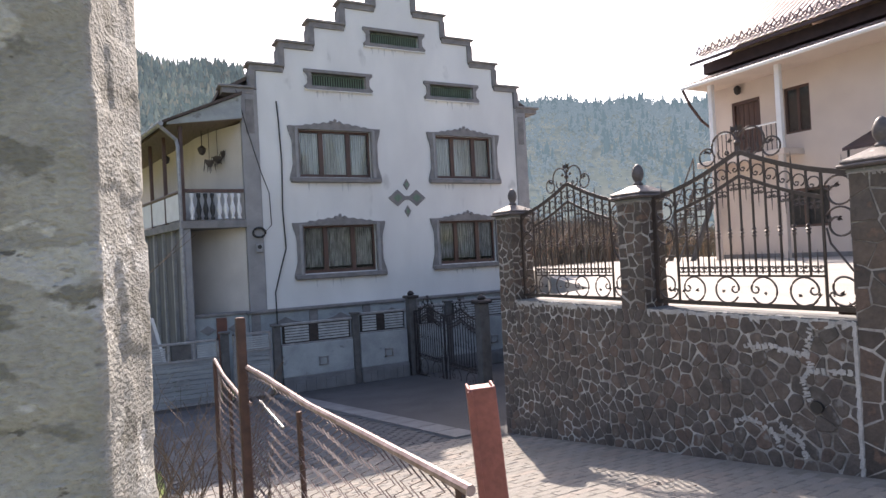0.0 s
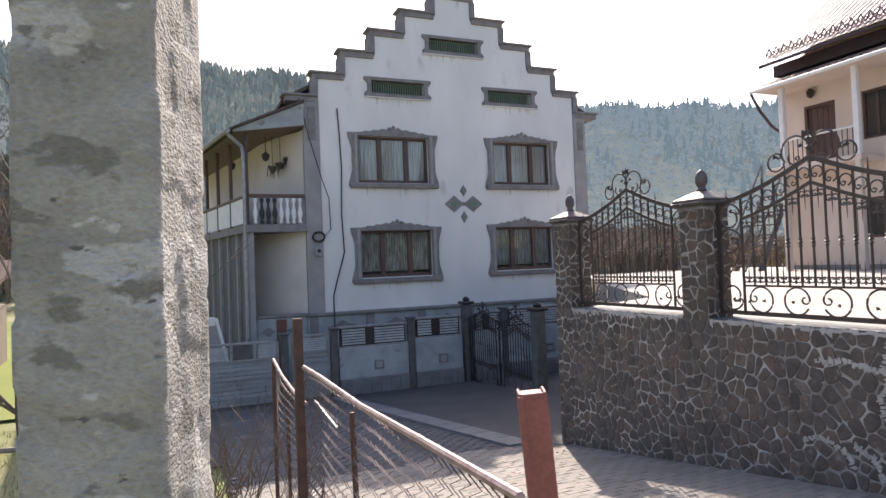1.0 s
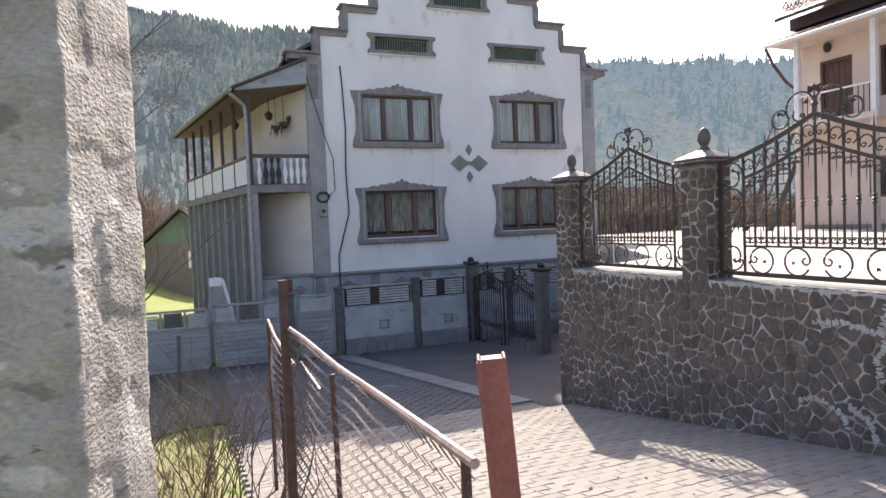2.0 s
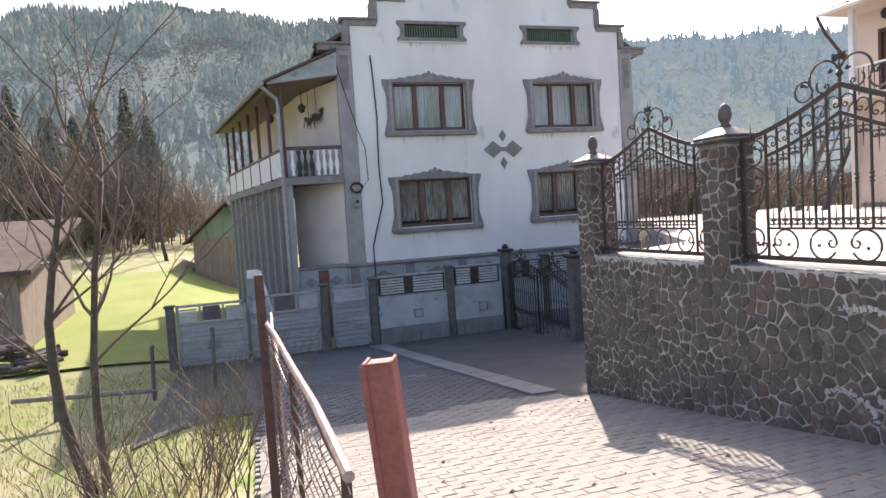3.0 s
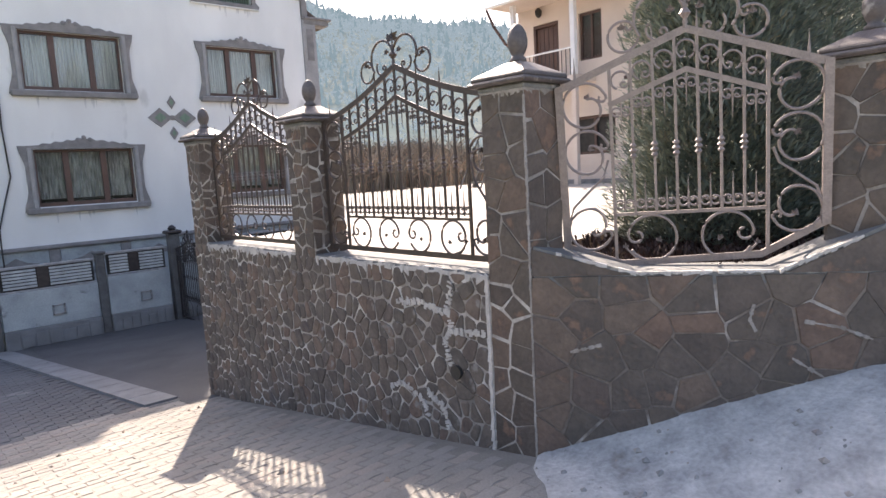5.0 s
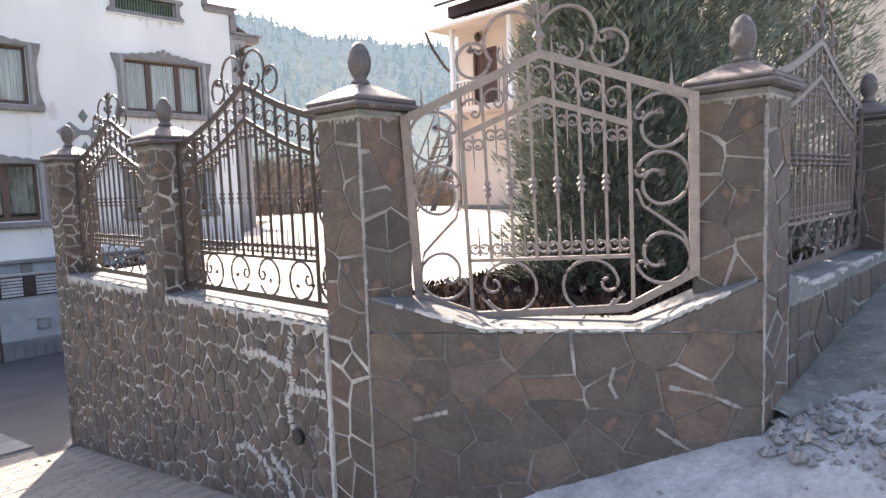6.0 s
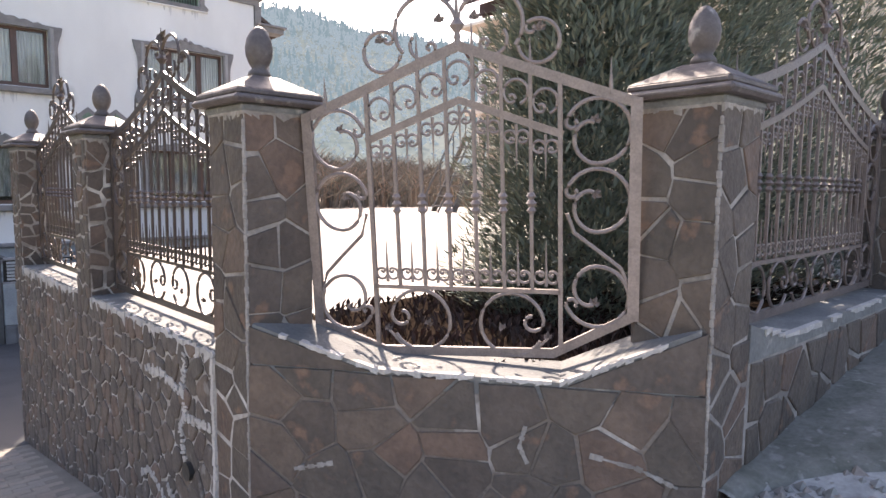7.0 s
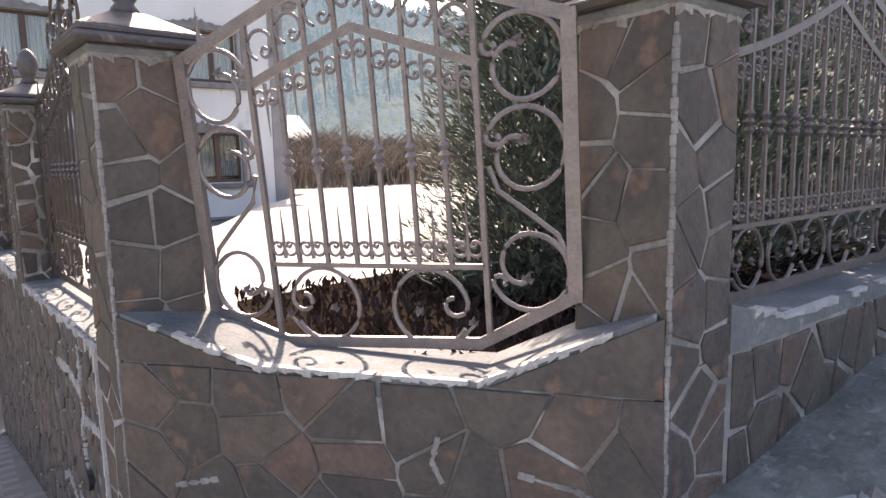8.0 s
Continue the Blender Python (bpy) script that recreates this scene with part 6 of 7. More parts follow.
# ---- plants ----
def branch(mb, p, d, length, r, depth, rng, spread=0.6):
    pts = [p]
    q, v = Vector(p), Vector(d).normalized()
    n = 5 if depth > 1 else 3
    for i in range(n):
        v = (v + Vector((rng.uniform(-1, 1), rng.uniform(-1, 1), rng.uniform(-0.4, 0.8))) * 0.16).normalized()
        q = q + v * (length / n)
        pts.append(tuple(q))
    mb.tube(pts, r, 6 if r > 0.015 else (4 if r > 0.006 else 3), taper=max(0.0015, r * 0.5))
    if depth == 0:
        return
    kids = 3
    for i in range(kids):
        k = min(len(pts) - 1, max(1, int(len(pts) * (0.35 + 0.65 * (i + 1) / kids))))
        a = rng.uniform(0, 2 * math.pi)
        side = Vector((math.cos(a), math.sin(a), 0.55))
        branch(mb, pts[k], v * (1 - spread) + side * spread, length * rng.uniform(0.5, 0.72), r * 0.55, depth - 1, rng, spread)


def bare_tree(x, y, h, r, seed, trunks=1, label="leafless young tree with thin spreading branches"):
    z = ground_z(x, y) - 0.05
    t = thing("bare_tree", (x, y, z), label, "tree")
    rng = random.Random(seed)
    tr, cr = MB(), MB()
    for k in range(trunks):
        ax = x + k * 0.13
        lean = (-0.03 + 0.10 * k if trunks > 1 else 0.02)
        pts = [(ax, y, z)]
        for i in range(1, 8):
            pts.append((ax + lean * i * h * 0.07 - 0.22 * math.sin(i * 0.5) * (1 if k == 0 else 0.4), y + rng.uniform(-0.03, 0.03), z + h * 0.62 * i / 7))
        tr.tube(pts, r * (1 - 0.25 * k), 8, taper=r * 0.35)
        for i in range(3, 8):
            for _ in range(2):
                a = rng.uniform(0, 2 * math.pi)
                branch(cr, pts[i], Vector((math.cos(a) * 0.8, math.sin(a) * 0.8, 0.85)), h * rng.uniform(0.16, 0.30), r * 0.26, 2, rng, 0.5)
    part("trunk", tr, M["bark"], t, smooth=True)
    part("branchwork", cr, M["twig"], t, kind="stuff")


bare_tree(-5.72, 4.9, 5.2, 0.065, 7, 2)
bare_tree(-9.2, 8.6, 5.0, 0.07, 9)
bare_tree(-8.0, 31.0, 7.0, 0.10, 12)
bare_tree(-4.2, 38.0, 8.0, 0.12, 13)
bare_tree(-12.0, 36.0, 8.0, 0.12, 14)


def twig_bush(x, y, r, h, n, seed, label="leafless brown twiggy bush beside the wire fence"):
    z = ground_z(x, y) - 0.05
    b = thing("twig_bush", (x, y, z), label, "bush", "bare bushes")
    rng = random.Random(seed)
    mb = MB()
    for _ in range(n):
        a, q = rng.uniform(0, 6.283), r * math.sqrt(rng.random()) * 0.5
        branch(mb, (x + q * math.cos(a), y + q * math.sin(a), z), Vector((math.cos(a) * rng.uniform(0.1, 0.7), math.sin(a) * rng.uniform(0.1, 0.7), 1)), h * rng.uniform(0.5, 1.0), 0.008, 2, rng, 0.45)
    part("twig_mass", mb, M["twig"], b, kind="stuff")


for i, (x, y, r, h) in enumerate(((-4.35, 1.0, 0.5, 0.75), (-4.55, 2.2, 0.6, 0.8), (-4.9, 0.6, 0.5, 0.6), (-4.5, 3.6, 0.6, 0.7), (-5.2, 2.6, 0.5, 0.6), (-4.3, 4.8, 0.5, 0.7), (-4.15, 1.6, 0.4, 0.75))):
    twig_bush(x, y, r, h, 9, 60 + i)


def evergreen(x, y, z, h, r, n, seed, label, tip=0.12, foliage="thuja"):
    t = thing("evergreen_tree", (x, y, z), label, "tree", "evergreens in the yard")
    rng = random.Random(seed)
    part("trunk", MB().tube([(x, y, z - 0.1), (x + 0.02, y, z + h * 0.5), (x, y, z + h * 0.95)], 0.09, 8, taper=0.02), M["bark"], t)
    mb = MB()
    V, F = mb.v, mb.f
    for i in range(n):
        s = rng.random() ** 1.15
        zz = z + 0.05 + h * s
        lump = 0.88 + 0.28 * noise.noise((math.cos(i * 2.4) * 1.2 + seed, s * 7, math.sin(i * 2.4) * 1.2))
        rad = r * (1 - s) ** 0.62 * (0.95 + 0.05 * math.sin(s * 40)) * lump + 0.03
        a = i * 2.4 + rng.uniform(-0.3, 0.3)
        depth = rng.uniform(0.55, 1.05)
        px, py = x + rad * depth * math.cos(a), y + rad * depth * math.sin(a)
        out = Vector((math.cos(a), math.sin(a), rng.uniform(0.3, 1.1))).normalized()
        side = Vector((-math.sin(a), math.cos(a), rng.uniform(-0.3, 0.3))).normalized()
        up = out.cross(side)
        L = tip * rng.uniform(0.6, 1.5)
        for k in range(3):
            q = Vector((px, py, zz)) + side * rng.uniform(-0.6, 0.6) * L + up * rng.uniform(-0.4, 0.4) * L
            d = (out + side * rng.uniform(-0.7, 0.7) + up * rng.uniform(-0.5, 0.5)).normalized()
            w = side * (L * 0.11) + up * rng.uniform(-0.05, 0.05) * L
            b = len(V)
            V.extend([tuple(q - d * L * 0.3), tuple(q + w + d * L * 0.15), tuple(q + d * L * 0.75), tuple(q - w + d * L * 0.15)])
            F.append((b, b + 1, b + 2, b + 3))
    part("crown", mb, M[foliage], t)


evergreen(2.34, 0.10, YZ, 4.6, 0.90, 30000, 71, "dense green thuja tapering upward behind the iron panel", 0.068)
evergreen(3.6, 0.35, YZ, 5.8, 1.4, 24000, 75, "second dense thuja close beside the first", 0.072)
evergreen(5.0, 0.4, YZ, 6.5, 1.3, 12000, 72, "tall dark green evergreen beside the thujas", 0.10)
evergreen(7.2, 0.4, YZ, 7.0, 1.6, 11000, 73, "tall dark green evergreen at the end of the bed", 0.12)
evergreen(9.6, 25.5, ground_z(9.6, 25.5), 6.4, 1.7, 3500, 74, "dark conifer standing behind the white house", 0.25)


# ---- garden on the lower side ----
sheet("lawn", steps(-11.0, -3.3, 0.5), steps(12.6, 27.0, 0.5), 0.03, M["lawn"], "bright green spring lawn beside the white house", "lawn")


def shed(name, x0, x1, y0, y1, zb, zw, zr, wall, roof, label, along="x"):
    s = thing(name, ((x0 + x1) / 2, (y0 + y1) / 2, zb), label, "shed")
    n = 12
    for i in range(n):
        a, b = x0 + (x1 - x0) * i / n, x0 + (x1 - x0) * (i + 1) / n
        part("board", MB().box(a + 0.008, b - 0.008, y0 - 0.02, y0 + 0.02, zb, zw, c=0.006), M[wall], s)
    part("wall_body", MB().box(x0, x1, y0 + 0.02, y1, zb, zw), M[wall], s)
    if along == "y":
        xm = (x0 + x1) / 2
        part("gable", MB().slab([(x0, zw), (x1, zw), (xm, zr - 0.1)], 0.0, 0.12, lambda x, z, d: (x, y0 + d, z)), M["green"], s, "green boarded gable")
        pts = [((x0 - 0.4, zw - 0.25), (xm, zr)), ((xm, zr), (x1 + 0.4, zw - 0.25))]
    else:
        pts = []
        part("roof", MB().add([(x0 - 0.3, y0 - 0.4, zw - 0.1), (x1 + 0.4, y0 - 0.4, zw - 0.1), (x1 + 0.4, y1, zr), (x0 - 0.3, y1, zr), (x0 - 0.3, y0 - 0.4, zw), (x1 + 0.4, y0 - 0.4, zw), (x1 + 0.4, y1, zr + 0.1), (x0 - 0.3, y1, zr + 0.1)], [(0, 1, 2, 3), (4, 7, 6, 5), (0, 4, 5, 1), (3, 2, 6, 7), (0, 3, 7, 4), (1, 5, 6, 2)]), M[roof], s)
    for (a, b), (c, d) in pts:
        part("roof_slope", MB().add([(a, y0 - 0.5, b), (c, y0 - 0.5, d), (c, y1 + 0.3, d), (a, y1 + 0.3, b), (a, y0 - 0.5, b + 0.09), (c, y0 - 0.5, d + 0.09), (c, y1 + 0.3, d + 0.09), (a, y1 + 0.3, b + 0.09)], [(0, 1, 2, 3), (4, 7, 6, 5), (0, 4, 5, 1), (3, 2, 6, 7), (0, 3, 7, 4), (1, 5, 6, 2)]), M[roof], s)
    return s


hut = shed("garden_hut", -6.5, -3.5, 28.0, 32.0, -1.35, 1.2, 2.7, "old_wood", "copper", "weathered plank hut with a green boarded gable", "y")
part("hut_window", MB().box(-4.75, -4.1, 27.95, 27.975, 0.1, 0.85, c=0.005), M["white"], hut, "small white-framed window")
barn = shed("barn", -15.5, -9.2, 14.5, 19.0, -1.6, 0.95, 2.1, "old_wood", "copper", "weathered plank barn with a dark sheet roof", "x")
logs = thing("log_pile", (-9.3, 13.2, -1.2), "heap of cut boards and logs in front of the barn", "log pile")
rng = random.Random(17)
for i in range(46):
    x, y = -9.3 + rng.uniform(-0.9, 1.1), 13.2 + rng.uniform(-0.6, 0.6)
    z = ground_z(x, y) + 0.05 + 0.55 * rng.random() * (1 - abs(x + 9.3) / 1.3)
    a = rng.uniform(-0.9, 0.9)
    part("log", MB().tube([(x - 0.3 * math.cos(a), y - 0.3 * math.sin(a), z), (x + 0.3 * math.cos(a), y + 0.3 * math.sin(a), z + rng.uniform(-0.06, 0.1))], rng.uniform(0.04, 0.085), 7), M["old_wood" if i % 3 == 0 else "bark"], logs)
rail = thing("garden_rail", (-6.6, 9.4, -1.35), "pale fallen rail and thin dark stakes at the garden edge", "rail")
part("rail", MB().tube([(-7.9, 9.5, -0.98), (-5.7, 9.3, -1.06)], 0.045, 6), M["old_wood"], rail)
for x, y, t in ((-5.75, 9.3, -0.3), (-4.75, 9.0, -0.05), (-7.3, 9.5, -0.5)):
    part("stake", MB().tube([(x, y, ground_z(x, y) - 0.1), (x + 0.03, y, t)], 0.035, 6), M["post"], rail)

# ---- grass and pebbles ----
mb = MB()
rng = random.Random(23)
for i in range(22000):
    x, y = -4.3 - 4.8 * rng.random() ** 1.4, rng.uniform(-1.0, 12.0)
    z = ground_z(x, y) - 0.035
    h = rng.uniform(0.03, 0.11)
    a = rng.uniform(0, 6.28)
    w = 0.006
    b = len(mb.v)
    dx, dy = rng.uniform(-0.04, 0.04), rng.uniform(-0.04, 0.04)
    mb.v += [(x - w * math.cos(a), y - w * math.sin(a), z), (x + w * math.cos(a), y + w * math.sin(a), z), (x + dx, y + dy, z + h)]
    mb.f.append((b, b + 1, b + 2))
part("grass_blades", mb, M["blade"], label="short spring grass with dry straw tufts", category="grass", kind="stuff")
mb = MB()
for i in range(2600):
    x, y = rng.uniform(-2.6, 4.2), rng.uniform(-2.4, 0.6)
    if y > -0.03 or x < bank_x(y) + 0.02 or (x > 0 and y > -1.44 * x / 1.01 - 0.03) or (x > 0.9 and y > -1.46):
        continue
    r = 0.006 + 0.022 * rng.random() ** 3
    z = ground_z(x, y) + 0.02 + r * 0.3
    s = [rng.uniform(0.7, 1.2) for _ in range(6)]
    mb.add([(x + r * s[0], y, z), (x - r * s[1], y, z), (x, y + r * s[2], z), (x, y - r * s[3], z), (x, y, z + r * 0.8 * s[4]), (x, y, z - r)], [(0, 2, 4), (2, 1, 4), (1, 3, 4), (3, 0, 4), (2, 0, 5), (1, 2, 5), (3, 1, 5), (0, 3, 5)])
for i in range(3200):
    x, y = 0.9 + 3.6 * rng.random(), -1.44 - 0.9 * rng.random() ** 1.6
    r = 0.007 + 0.030 * rng.random() ** 3
    z = ground_z(x, y) + 0.025 + r * 0.35
    s = [rng.uniform(0.6, 1.4) for _ in range(6)]
    mb.add([(x + r * s[0], y, z), (x - r * s[1], y, z), (x, y + r * s[2], z), (x, y - r * s[3], z), (x, y, z + r * 0.8 * s[4]), (x, y, z - r)], [(0, 2, 4), (2, 1, 4), (1, 3, 4), (3, 0, 4), (2, 0, 5), (1, 2, 5), (3, 1, 5), (0, 3, 5)])
part("pebbles", mb, M["pebble"], label="loose pebbles scattered on the bank", category="gravel", kind="stuff")

mb = MB()
for i in range(160):
    x, y = rng.uniform(-3.7, -0.5), rng.uniform(-1.4, 4.2)
    r = 0.006 + 0.022 * rng.random() ** 4
    z = ground_z(x, y) + 0.006 + r * 0.3
    s = [rng.uniform(0.6, 1.4) for _ in range(5)]
    mb.add([(x + r * s[0], y, z), (x - r * s[1], y, z), (x, y + r * s[2], z), (x, y - r * s[3], z), (x, y, z + r * 0.7 * s[4]), (x, y, z - r)], [(0, 2, 4), (2, 1, 4), (1, 3, 4), (3, 0, 4), (2, 0, 5), (1, 2, 5), (3, 1, 5), (0, 3, 5)])
part("dirt_clods", mb, M["brush"], label="small clods and crumbs of dirt on the paving", category="dirt", kind="stuff")

# ---- middle distance and hills ----
mb = MB()
for i in range(2600):
    x, y = rng.uniform(7.6, 24), rng.uniform(17.6, 30)
    z = 1.9 + 0.12 * (y - 17.6)
    h = (rng.uniform(0.7, 2.1) + (0.3 if x < 13 and y < 24 else 0)) * (0.62 + 0.75 * abs(noise.noise((x * 0.55, y * 0.4, 3))) + 0.12 * rng.random())
    for _ in range(3):
        a = rng.uniform(0, 6.28)
        mb.tube([(x, y, z - 1.2), (x + 0.2 * math.cos(a), y + 0.2 * math.sin(a), z - 1.0 + h * 0.5), (x + 1.1 * math.cos(a), y + 0.9 * math.sin(a), z - 1.0 + h * 0.85)], 0.028, 3, taper=0.006)
part("bare_shrubs", mb, M["scrub"], label="tangle of brown leafless shrubs beyond the yard", category="shrubs", kind="stuff")
bank = [(7.4, 17.3, 0.9), (16.5, 19.2, 1.0), (27, 31, 2.7), (8, 31, 2.5)]
part("hedge_bank", MB().add([(x, y, -1.6) for x, y, z in bank] + bank, [(3, 2, 1, 0), (4, 5, 6, 7)] + [(k, (k + 1) % 4, 4 + (k + 1) % 4, 4 + k) for k in range(4)]), M["twig"], label="brown overgrown bank behind the yard", category="bank", kind="structure")


def village_house(x, y, w, d, zw, zr, wall, label):
    h = thing("village_house", (x + w / 2, y + d / 2, 0), label, "house", "village houses")
    part("wall_body", MB().box(x, x + w, y, y + d, -1, zw), M[wall], h)
    e, ym = 0.4, y + d / 2
    part("roof", MB().add([(x - e, y - e, zw - 0.1), (x + w + e, y - e, zw - 0.1), (x + w + e, ym, zr), (x - e, ym, zr), (x - e, y + d + e, zw - 0.1), (x + w + e, y + d + e, zw - 0.1)], [(0, 1, 2, 3), (3, 2, 5, 4), (0, 3, 4), (1, 5, 2)]), M["sheet"], h)
    part("chimney", MB().box(x + w * 0.6, x + w * 0.6 + 0.5, ym - 0.6, ym - 0.1, zr - 0.6, zr + 0.5, c=0.03), M["plinth"], h)
    for k in (0.22, 0.62):
        win = part("window", MB().box(x + w * k, x + w * k + 0.9, y - 0.05, y - 0.01, zw - 2.0, zw - 0.9, c=0.01), M["inside"], h)
        part("window_frame", MB().box(x + w * k + 0.42, x + w * k + 0.48, y - 0.08, y - 0.051, zw - 2.0, zw - 0.9), M["white"], win)


village_house(11.0, 32.0, 5.0, 5.0, 3.0, 4.6, "white", "distant small house with a grey roof among shrubs")
village_house(16.5, 44.0, 6.0, 5.0, 4.2, 6.0, "pink", "distant rosy plaster house with a grey roof")
village_house(8.2, 50.0, 6.0, 6.0, 4.4, 6.6, "white", "far white house with a broad grey roof")


def outdoor_stair():
    s = thing("outdoor_stair", (12.9, 13.3, YZ), "dark wooden stair with a rail beside the pink house", "stair")
    a, b, z0, z1, n = 11.4, 14.3, ground_z(11.4, 13.2), 3.7, 15
    for y in (12.75, 13.75):
        part("stringer", MB().slab([(a, z0 - 0.05), (a + 0.3, z0 - 0.05), (b, z1 - 0.28), (b, z1)], 0.0, 0.06, lambda x, z, d, y=y: (x, y + d, z)), M["post"], s)
        part("handrail", MB().tube([(a, y + 0.03, z0 + 0.95), (b, y + 0.03, z1 + 0.95)], 0.03, 6), M["post"], s)
        for i in range(6):
            t = i / 5
            x, z = a + (b - a) * t, z0 + (z1 - z0) * t
            part("baluster", MB().tube([(x, y + 0.03, z - 0.08), (x, y + 0.03, z + 0.95)], 0.022, 6), M["post"], s)
    for i in range(n):
        t = (i + 0.5) / n
        x, z = a + (b - a) * t, z0 + (z1 - z0) * t - 0.04
        part("tread", MB().box(x - 0.13, x + 0.13, 12.81, 13.75, z - 0.02, z + 0.02, c=0.005), M["post"], s)


outdoor_stair()


def conifer_mass(spots, rng, name, material, label, tiers=4, n=7):
    mb = MB()
    V, F = mb.v, mb.f
    for x, y, h in spots:
        z = ground_z(x, y) - 0.5
        r = h * rng.uniform(0.16, 0.24)
        for k in range(tiers):
            t = k / tiers
            z0, z1 = z + h * (0.05 + 0.92 * t), z + h * min(1.0, 0.05 + 0.92 * (t + 1.5 / tiers) + 0.05)
            rr = r * (1 - 0.88 * t)
            b = len(V)
            for i in range(n):
                a = 2 * math.pi * (i + rng.random() * 0.5) / n
                q = rr * rng.uniform(0.5, 1.2)
                V.append((x + q * math.cos(a), y + q * math.sin(a), z0 + rng.uniform(-0.05, 0.05) * h))
            V.append((x + rng.uniform(-0.02, 0.02) * h, y, z1))
            F.extend([(b + i, b + (i + 1) % n, b + n) for i in range(n)])
    return part(name, mb, M[material], label=label, category="forest", kind="stuff")


def bare_mass(spots, rng, name, material, label, count=9, size=0.24):
    mb = MB()
    V, F = mb.v, mb.f
    for x, y, h in spots:
        z = ground_z(x, y)
        for k in range(count):
            q = Vector((x + rng.uniform(-0.4, 0.4) * h, y + rng.uniform(-0.4, 0.4) * h, z + h * rng.uniform(0.25, 0.95)))
            s = h * rng.uniform(0.4, 1.0) * size
            b = len(V)
            for _ in range(4):
                V.append(tuple(q + Vector((rng.uniform(-1, 1), rng.uniform(-1, 1), rng.uniform(-1, 1))) * s))
            F.extend([(b, b + 1, b + 2), (b, b + 2, b + 3), (b, b + 3, b + 1), (b + 1, b + 3, b + 2)])
    return part(name, mb, M[material], label=label, category="forest", kind="stuff")


rng = random.Random(91)
left, right_c, right_b = [], [], []
hill_b = []
while len(left) < 9500:
    a, r = rng.uniform(-64, 16), 72 + 275 * math.sqrt(rng.random())
    az = radians(a)
    x, y = -3 + r * math.sin(az), 2 + r * math.cos(az)
    if noise.noise((x * 0.016, y * 0.016, 7)) + 0.35 * noise.noise((x * 0.06, y * 0.06, 2)) > 0.16 and r < 330:
        hill_b.append((x, y, rng.uniform(2.5, 5.0)))
    else:
        left.append((x, y, 1.6 + r * rng.uniform(0.022, 0.042)))
while len(right_c) < 1900:
    a, r = rng.uniform(14, 100), rng.uniform(90, 330)
    x, y = -3 + r * math.sin(radians(a)), 2 + r * math.cos(radians(a))
    if noise.noise((x * 0.02, y * 0.02, 3)) > -0.08:
        right_c.append((x, y, 1.2 + r * rng.uniform(0.014, 0.028)))
while len(right_b) < 9000:
    az, r = radians(rng.uniform(14, 100)), 70 + 275 * math.sqrt(rng.random())
    right_b.append((-3 + r * math.sin(az), 2 + r * math.cos(az), 1.0 + r * rng.uniform(0.008, 0.016)))
# left hill woods carry their haze as emission
conifer_mass(left, rng, "far_spruce_forest", "far_forest", "dense dark spruce forest on the hillside, haze as emission", 5, 6)
bare_mass(hill_b, rng, "hill_bare_woods", "hill_brush", "grey-brown leafless woods between the spruces, haze as emission", 16, 0.12)
# the haze over these woods is emitted by their materials
conifer_mass(right_c, rng, "far_conifers", "haze_forest", "scattered conifers on the hillside, haze as emission")
bare_mass(right_b, rng, "far_bare_woods", "far_brush", "leafless woods on the hillside, haze as emission", 8, 0.26)


def spruce(x, y, h, r, n, seed):
    """A spruce with tiers of drooping sprays."""
    z = ground_z(x, y)
    t = thing("spruce_tree", (x, y, z), "dark green spruce standing behind the garden", "tree", "spruces behind the garden")
    rng = random.Random(seed)
    part("trunk", MB().tube([(x, y, z - 0.2), (x + 0.05, y, z + h * 0.5), (x, y, z + h * 0.97)], 0.02 * h, 7, taper=0.02), M["bark"], t)
    mb = MB()
    for i in range(n):
        s = 0.06 + 0.92 * rng.random()
        reach = r * (1 - s) ** 0.8 * rng.uniform(0.45, 1.1) + 0.12
        a = rng.uniform(0, 6.283)
        d, e = Vector((math.cos(a), math.sin(a), 0)), Vector((-math.sin(a), math.cos(a), 0))
        q = Vector((x, y, z + h * s)) + d * reach * 0.55
        tip = q + d * reach * 0.5 + Vector((0, 0, -0.22 * reach - 0.1))
        w = e * (0.10 + 0.12 * reach)
        mid = (q + tip) / 2 + Vector((0, 0, 0.08))
        mb.add([q, mid + w + Vector((0, 0, -0.12)), tip, mid - w + Vector((0, 0, -0.12)), mid], [(0, 4, 1), (1, 4, 2), (2, 4, 3), (3, 4, 0)])
    part("crown", mb, M["spruce"], t)


for i in range(17):
    a, r = radians(-30 + 20 * i / 16 + rng.uniform(-0.8, 0.8)), rng.uniform(46, 60)
    spruce(-3 + r * math.sin(a), 2 + r * math.cos(a), rng.uniform(8, 13), rng.uniform(1.8, 2.6), 1300, 300 + i)


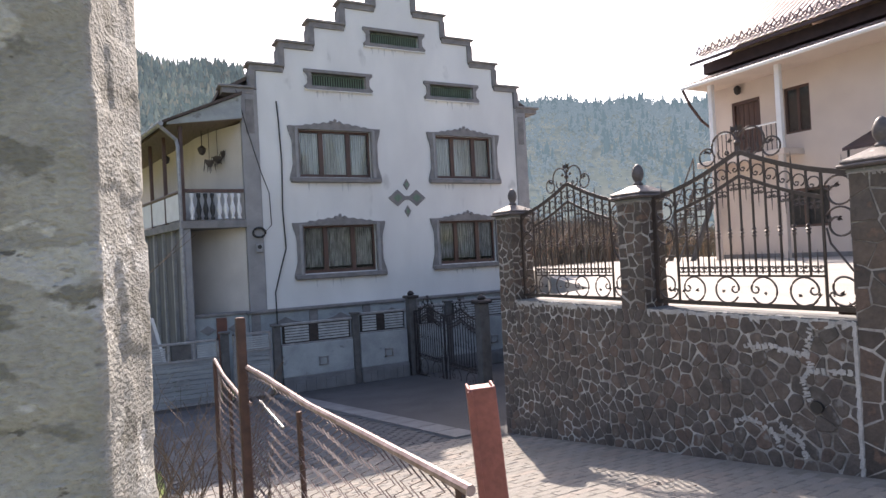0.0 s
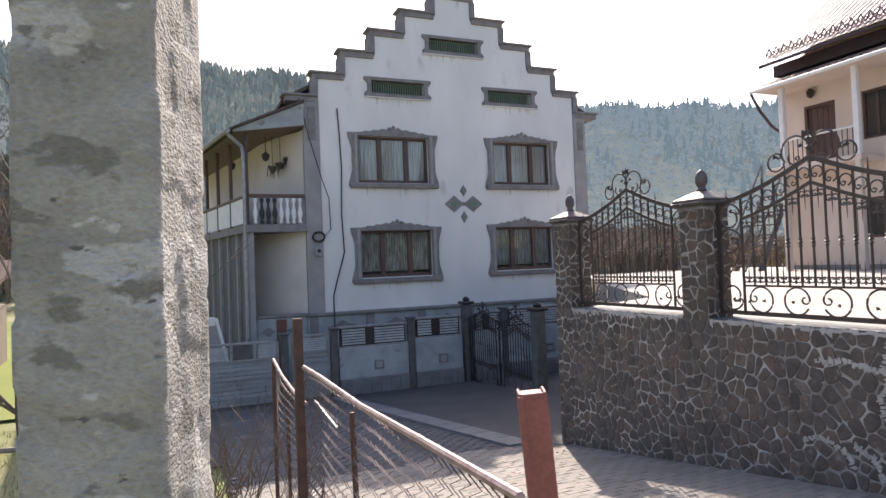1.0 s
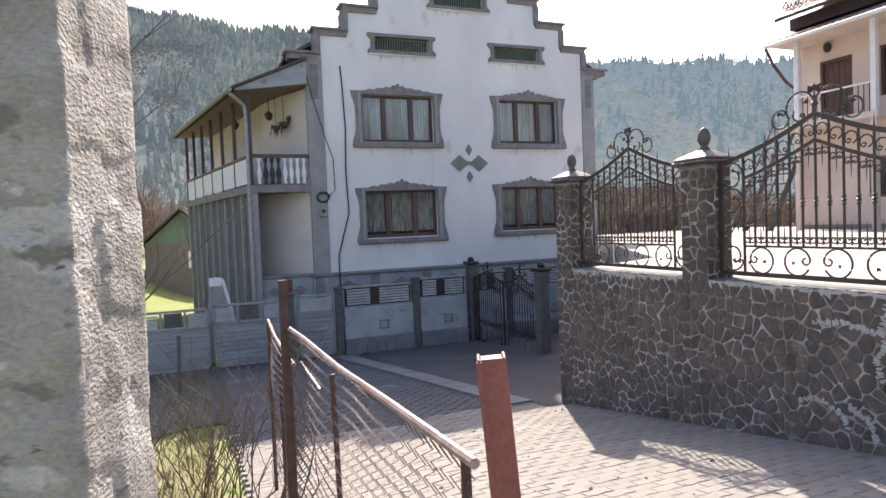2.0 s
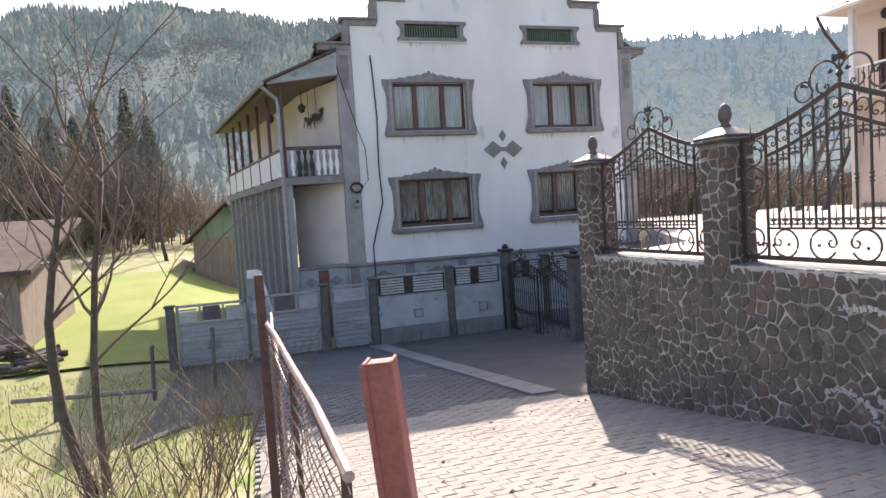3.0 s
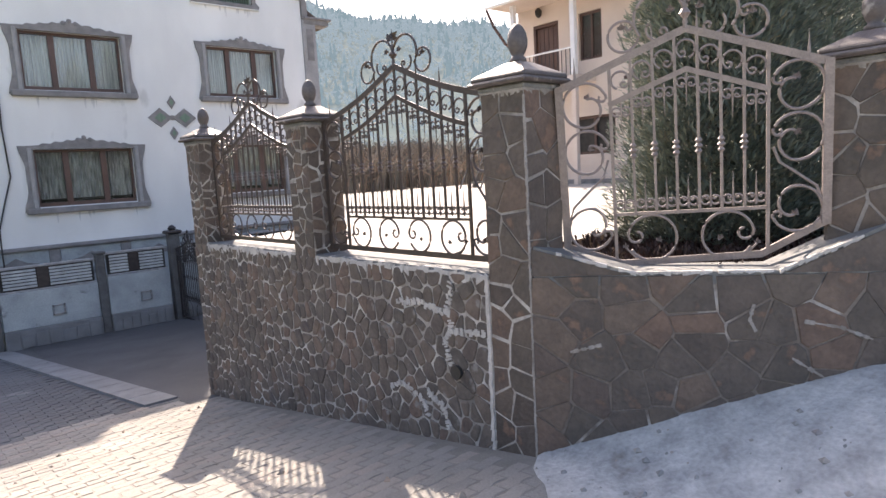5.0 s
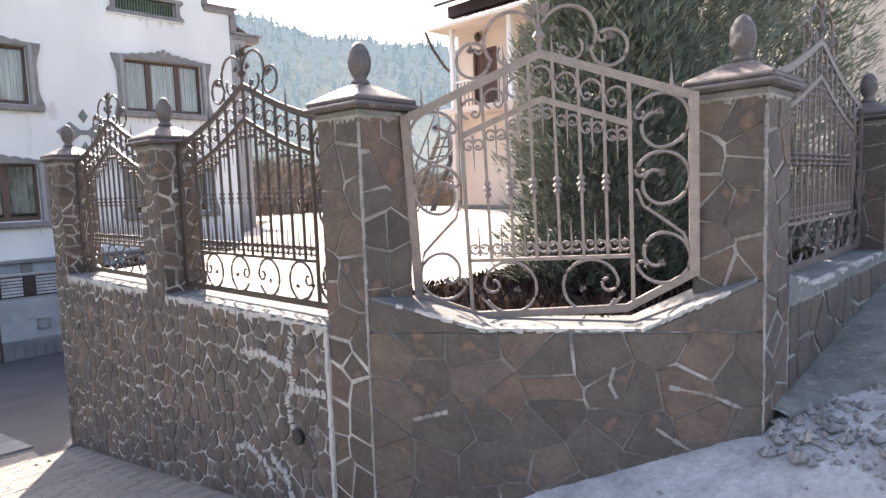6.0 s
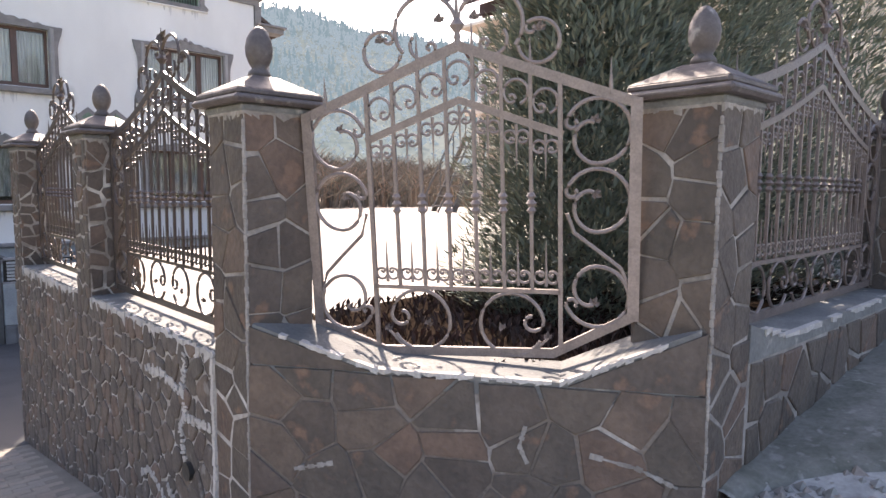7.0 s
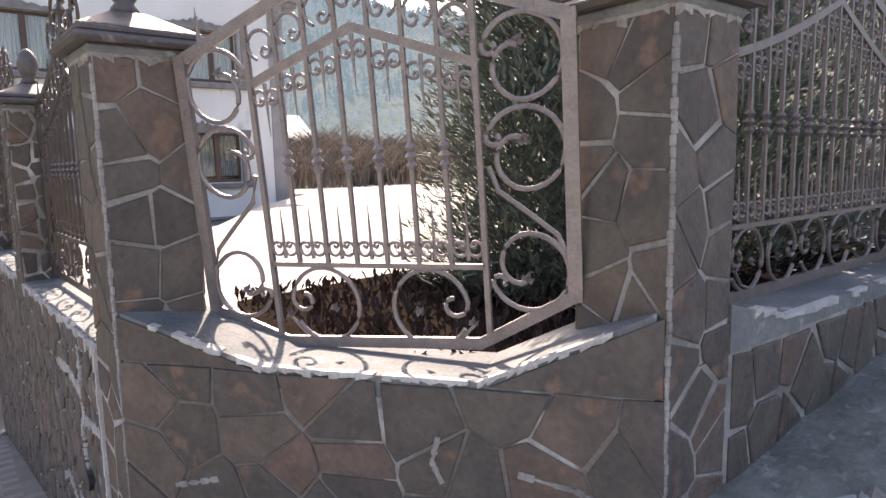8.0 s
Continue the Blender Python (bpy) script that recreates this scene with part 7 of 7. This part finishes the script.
def thicket(count, lo, hi, r0, r1, material, name, label, h0, h1):
    """Many bare crowns of fine sticks, too dense to count."""
    mb = MB()
    for _ in range(count):
        a, r = radians(rng.uniform(lo, hi)), rng.uniform(r0, r1)
        x, y, h = -3 + r * math.sin(a), 2 + r * math.cos(a), rng.uniform(h0, h1)
        z = ground_z(x, y) - 0.1
        mb.tube([(x, y, z), (x, y, z + h * 0.5)], 0.06, 3, taper=0.03)
        for k in range(30):
            b, up = rng.uniform(0, 6.283), rng.uniform(0.15, 0.55)
            w = rng.uniform(0.08, 0.32) * h
            e = (x + w * math.cos(b), y + w * math.sin(b), z + h * min(1.0, up + rng.uniform(0.15, 0.5)))
            mb.tube([(x, y, z + h * up), (x + w * 0.6 * math.cos(b), y + w * 0.6 * math.sin(b), z + h * (up + 0.12)), e], 0.03, 3, taper=0.012)
    part(name, mb, M[material], label=label, category="thicket", kind="stuff")


thicket(170, -38, -10, 34, 45, "scrub", "bare_grove", "tall grey leafless trees behind the garden", 4.5, 9.0)
thicket(240, -26, 3, 36, 64, "brush", "bare_thicket", "grey-brown leafless thicket behind the garden hut", 2.5, 6.0)

# ---- paving blocks and stones, last ----
block = MB()
bl, bw, bh = 0.196, 0.096, 0.02
pts2 = [(-bl / 2, -bw / 2), (-bl / 6, -bw / 2 - 0.012), (bl / 6, -bw / 2 + 0.008), (bl / 2, -bw / 2), (bl / 2, bw / 2), (bl / 6, bw / 2 + 0.008), (-bl / 6, bw / 2 - 0.012), (-bl / 2, bw / 2)]
outer = [(x, y, -0.04) for x, y in pts2] + [(x, y, bh - 0.006) for x, y in pts2] + [(x * 0.94, y * 0.9, bh) for x, y in pts2]
k8 = 8
block_faces = [(i, (i + 1) % k8, k8 + (i + 1) % k8, k8 + i) for i in range(k8)] + [(k8 + i, k8 + (i + 1) % k8, 2 * k8 + (i + 1) % k8, 2 * k8 + i) for i in range(k8)] + [tuple(range(16, 24))]
block.add(outer, block_faces)
block_mesh = mesh_of("paving_block", block, M["paver"])
road = bpy.data.objects["road"]
rest, lower = MB(), MB()
rng = random.Random(77)
spots = []
row = 0
y = -1.4
while y < 11.6:
    x = -4.0 + (0.1 if row % 2 else 0.0)
    while x < (-0.02 if y < 4.8 else 0.3):
        limit = -0.0418 * y - 0.10
        drive = -1.62 + 0.115 * (11.75 - y) - 0.08
        if x < min(limit, bank_x(y) + 0.1) and not (y > 4.7 and x > drive):
            spots.append((x, y))
        x += 0.2
    y += 0.1
    row += 1
spots.sort(key=lambda p: (p[0] + 1.7) ** 2 + (p[1] - 1.4) ** 2)
for i, (x, y) in enumerate(spots):
    z = ground_z(x, y) + rng.uniform(-0.003, 0.003) - 0.012
    slope = math.atan2(ground_z(x, y + 0.1) - ground_z(x, y - 0.1), 0.2)
    m = Matrix.Translation((x, y, z)) @ Matrix.Rotation(slope, 4, "X") @ Matrix.Rotation(rng.uniform(-0.02, 0.02), 4, "Z")
    if i < 300:
        ob = new("paving_block", block_mesh)
        ob.matrix_world = m
        ob.parent = road
    else:
        # past the shade line the blocks take the darkened grey
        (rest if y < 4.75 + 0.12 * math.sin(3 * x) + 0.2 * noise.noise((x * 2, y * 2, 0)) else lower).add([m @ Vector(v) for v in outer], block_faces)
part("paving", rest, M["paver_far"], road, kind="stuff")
part("grey_paving", lower, M["shaded_paver"], bpy.data.objects["lower_road"], kind="stuff")
for job in STONE_JOBS:
    lay_stones(*job)
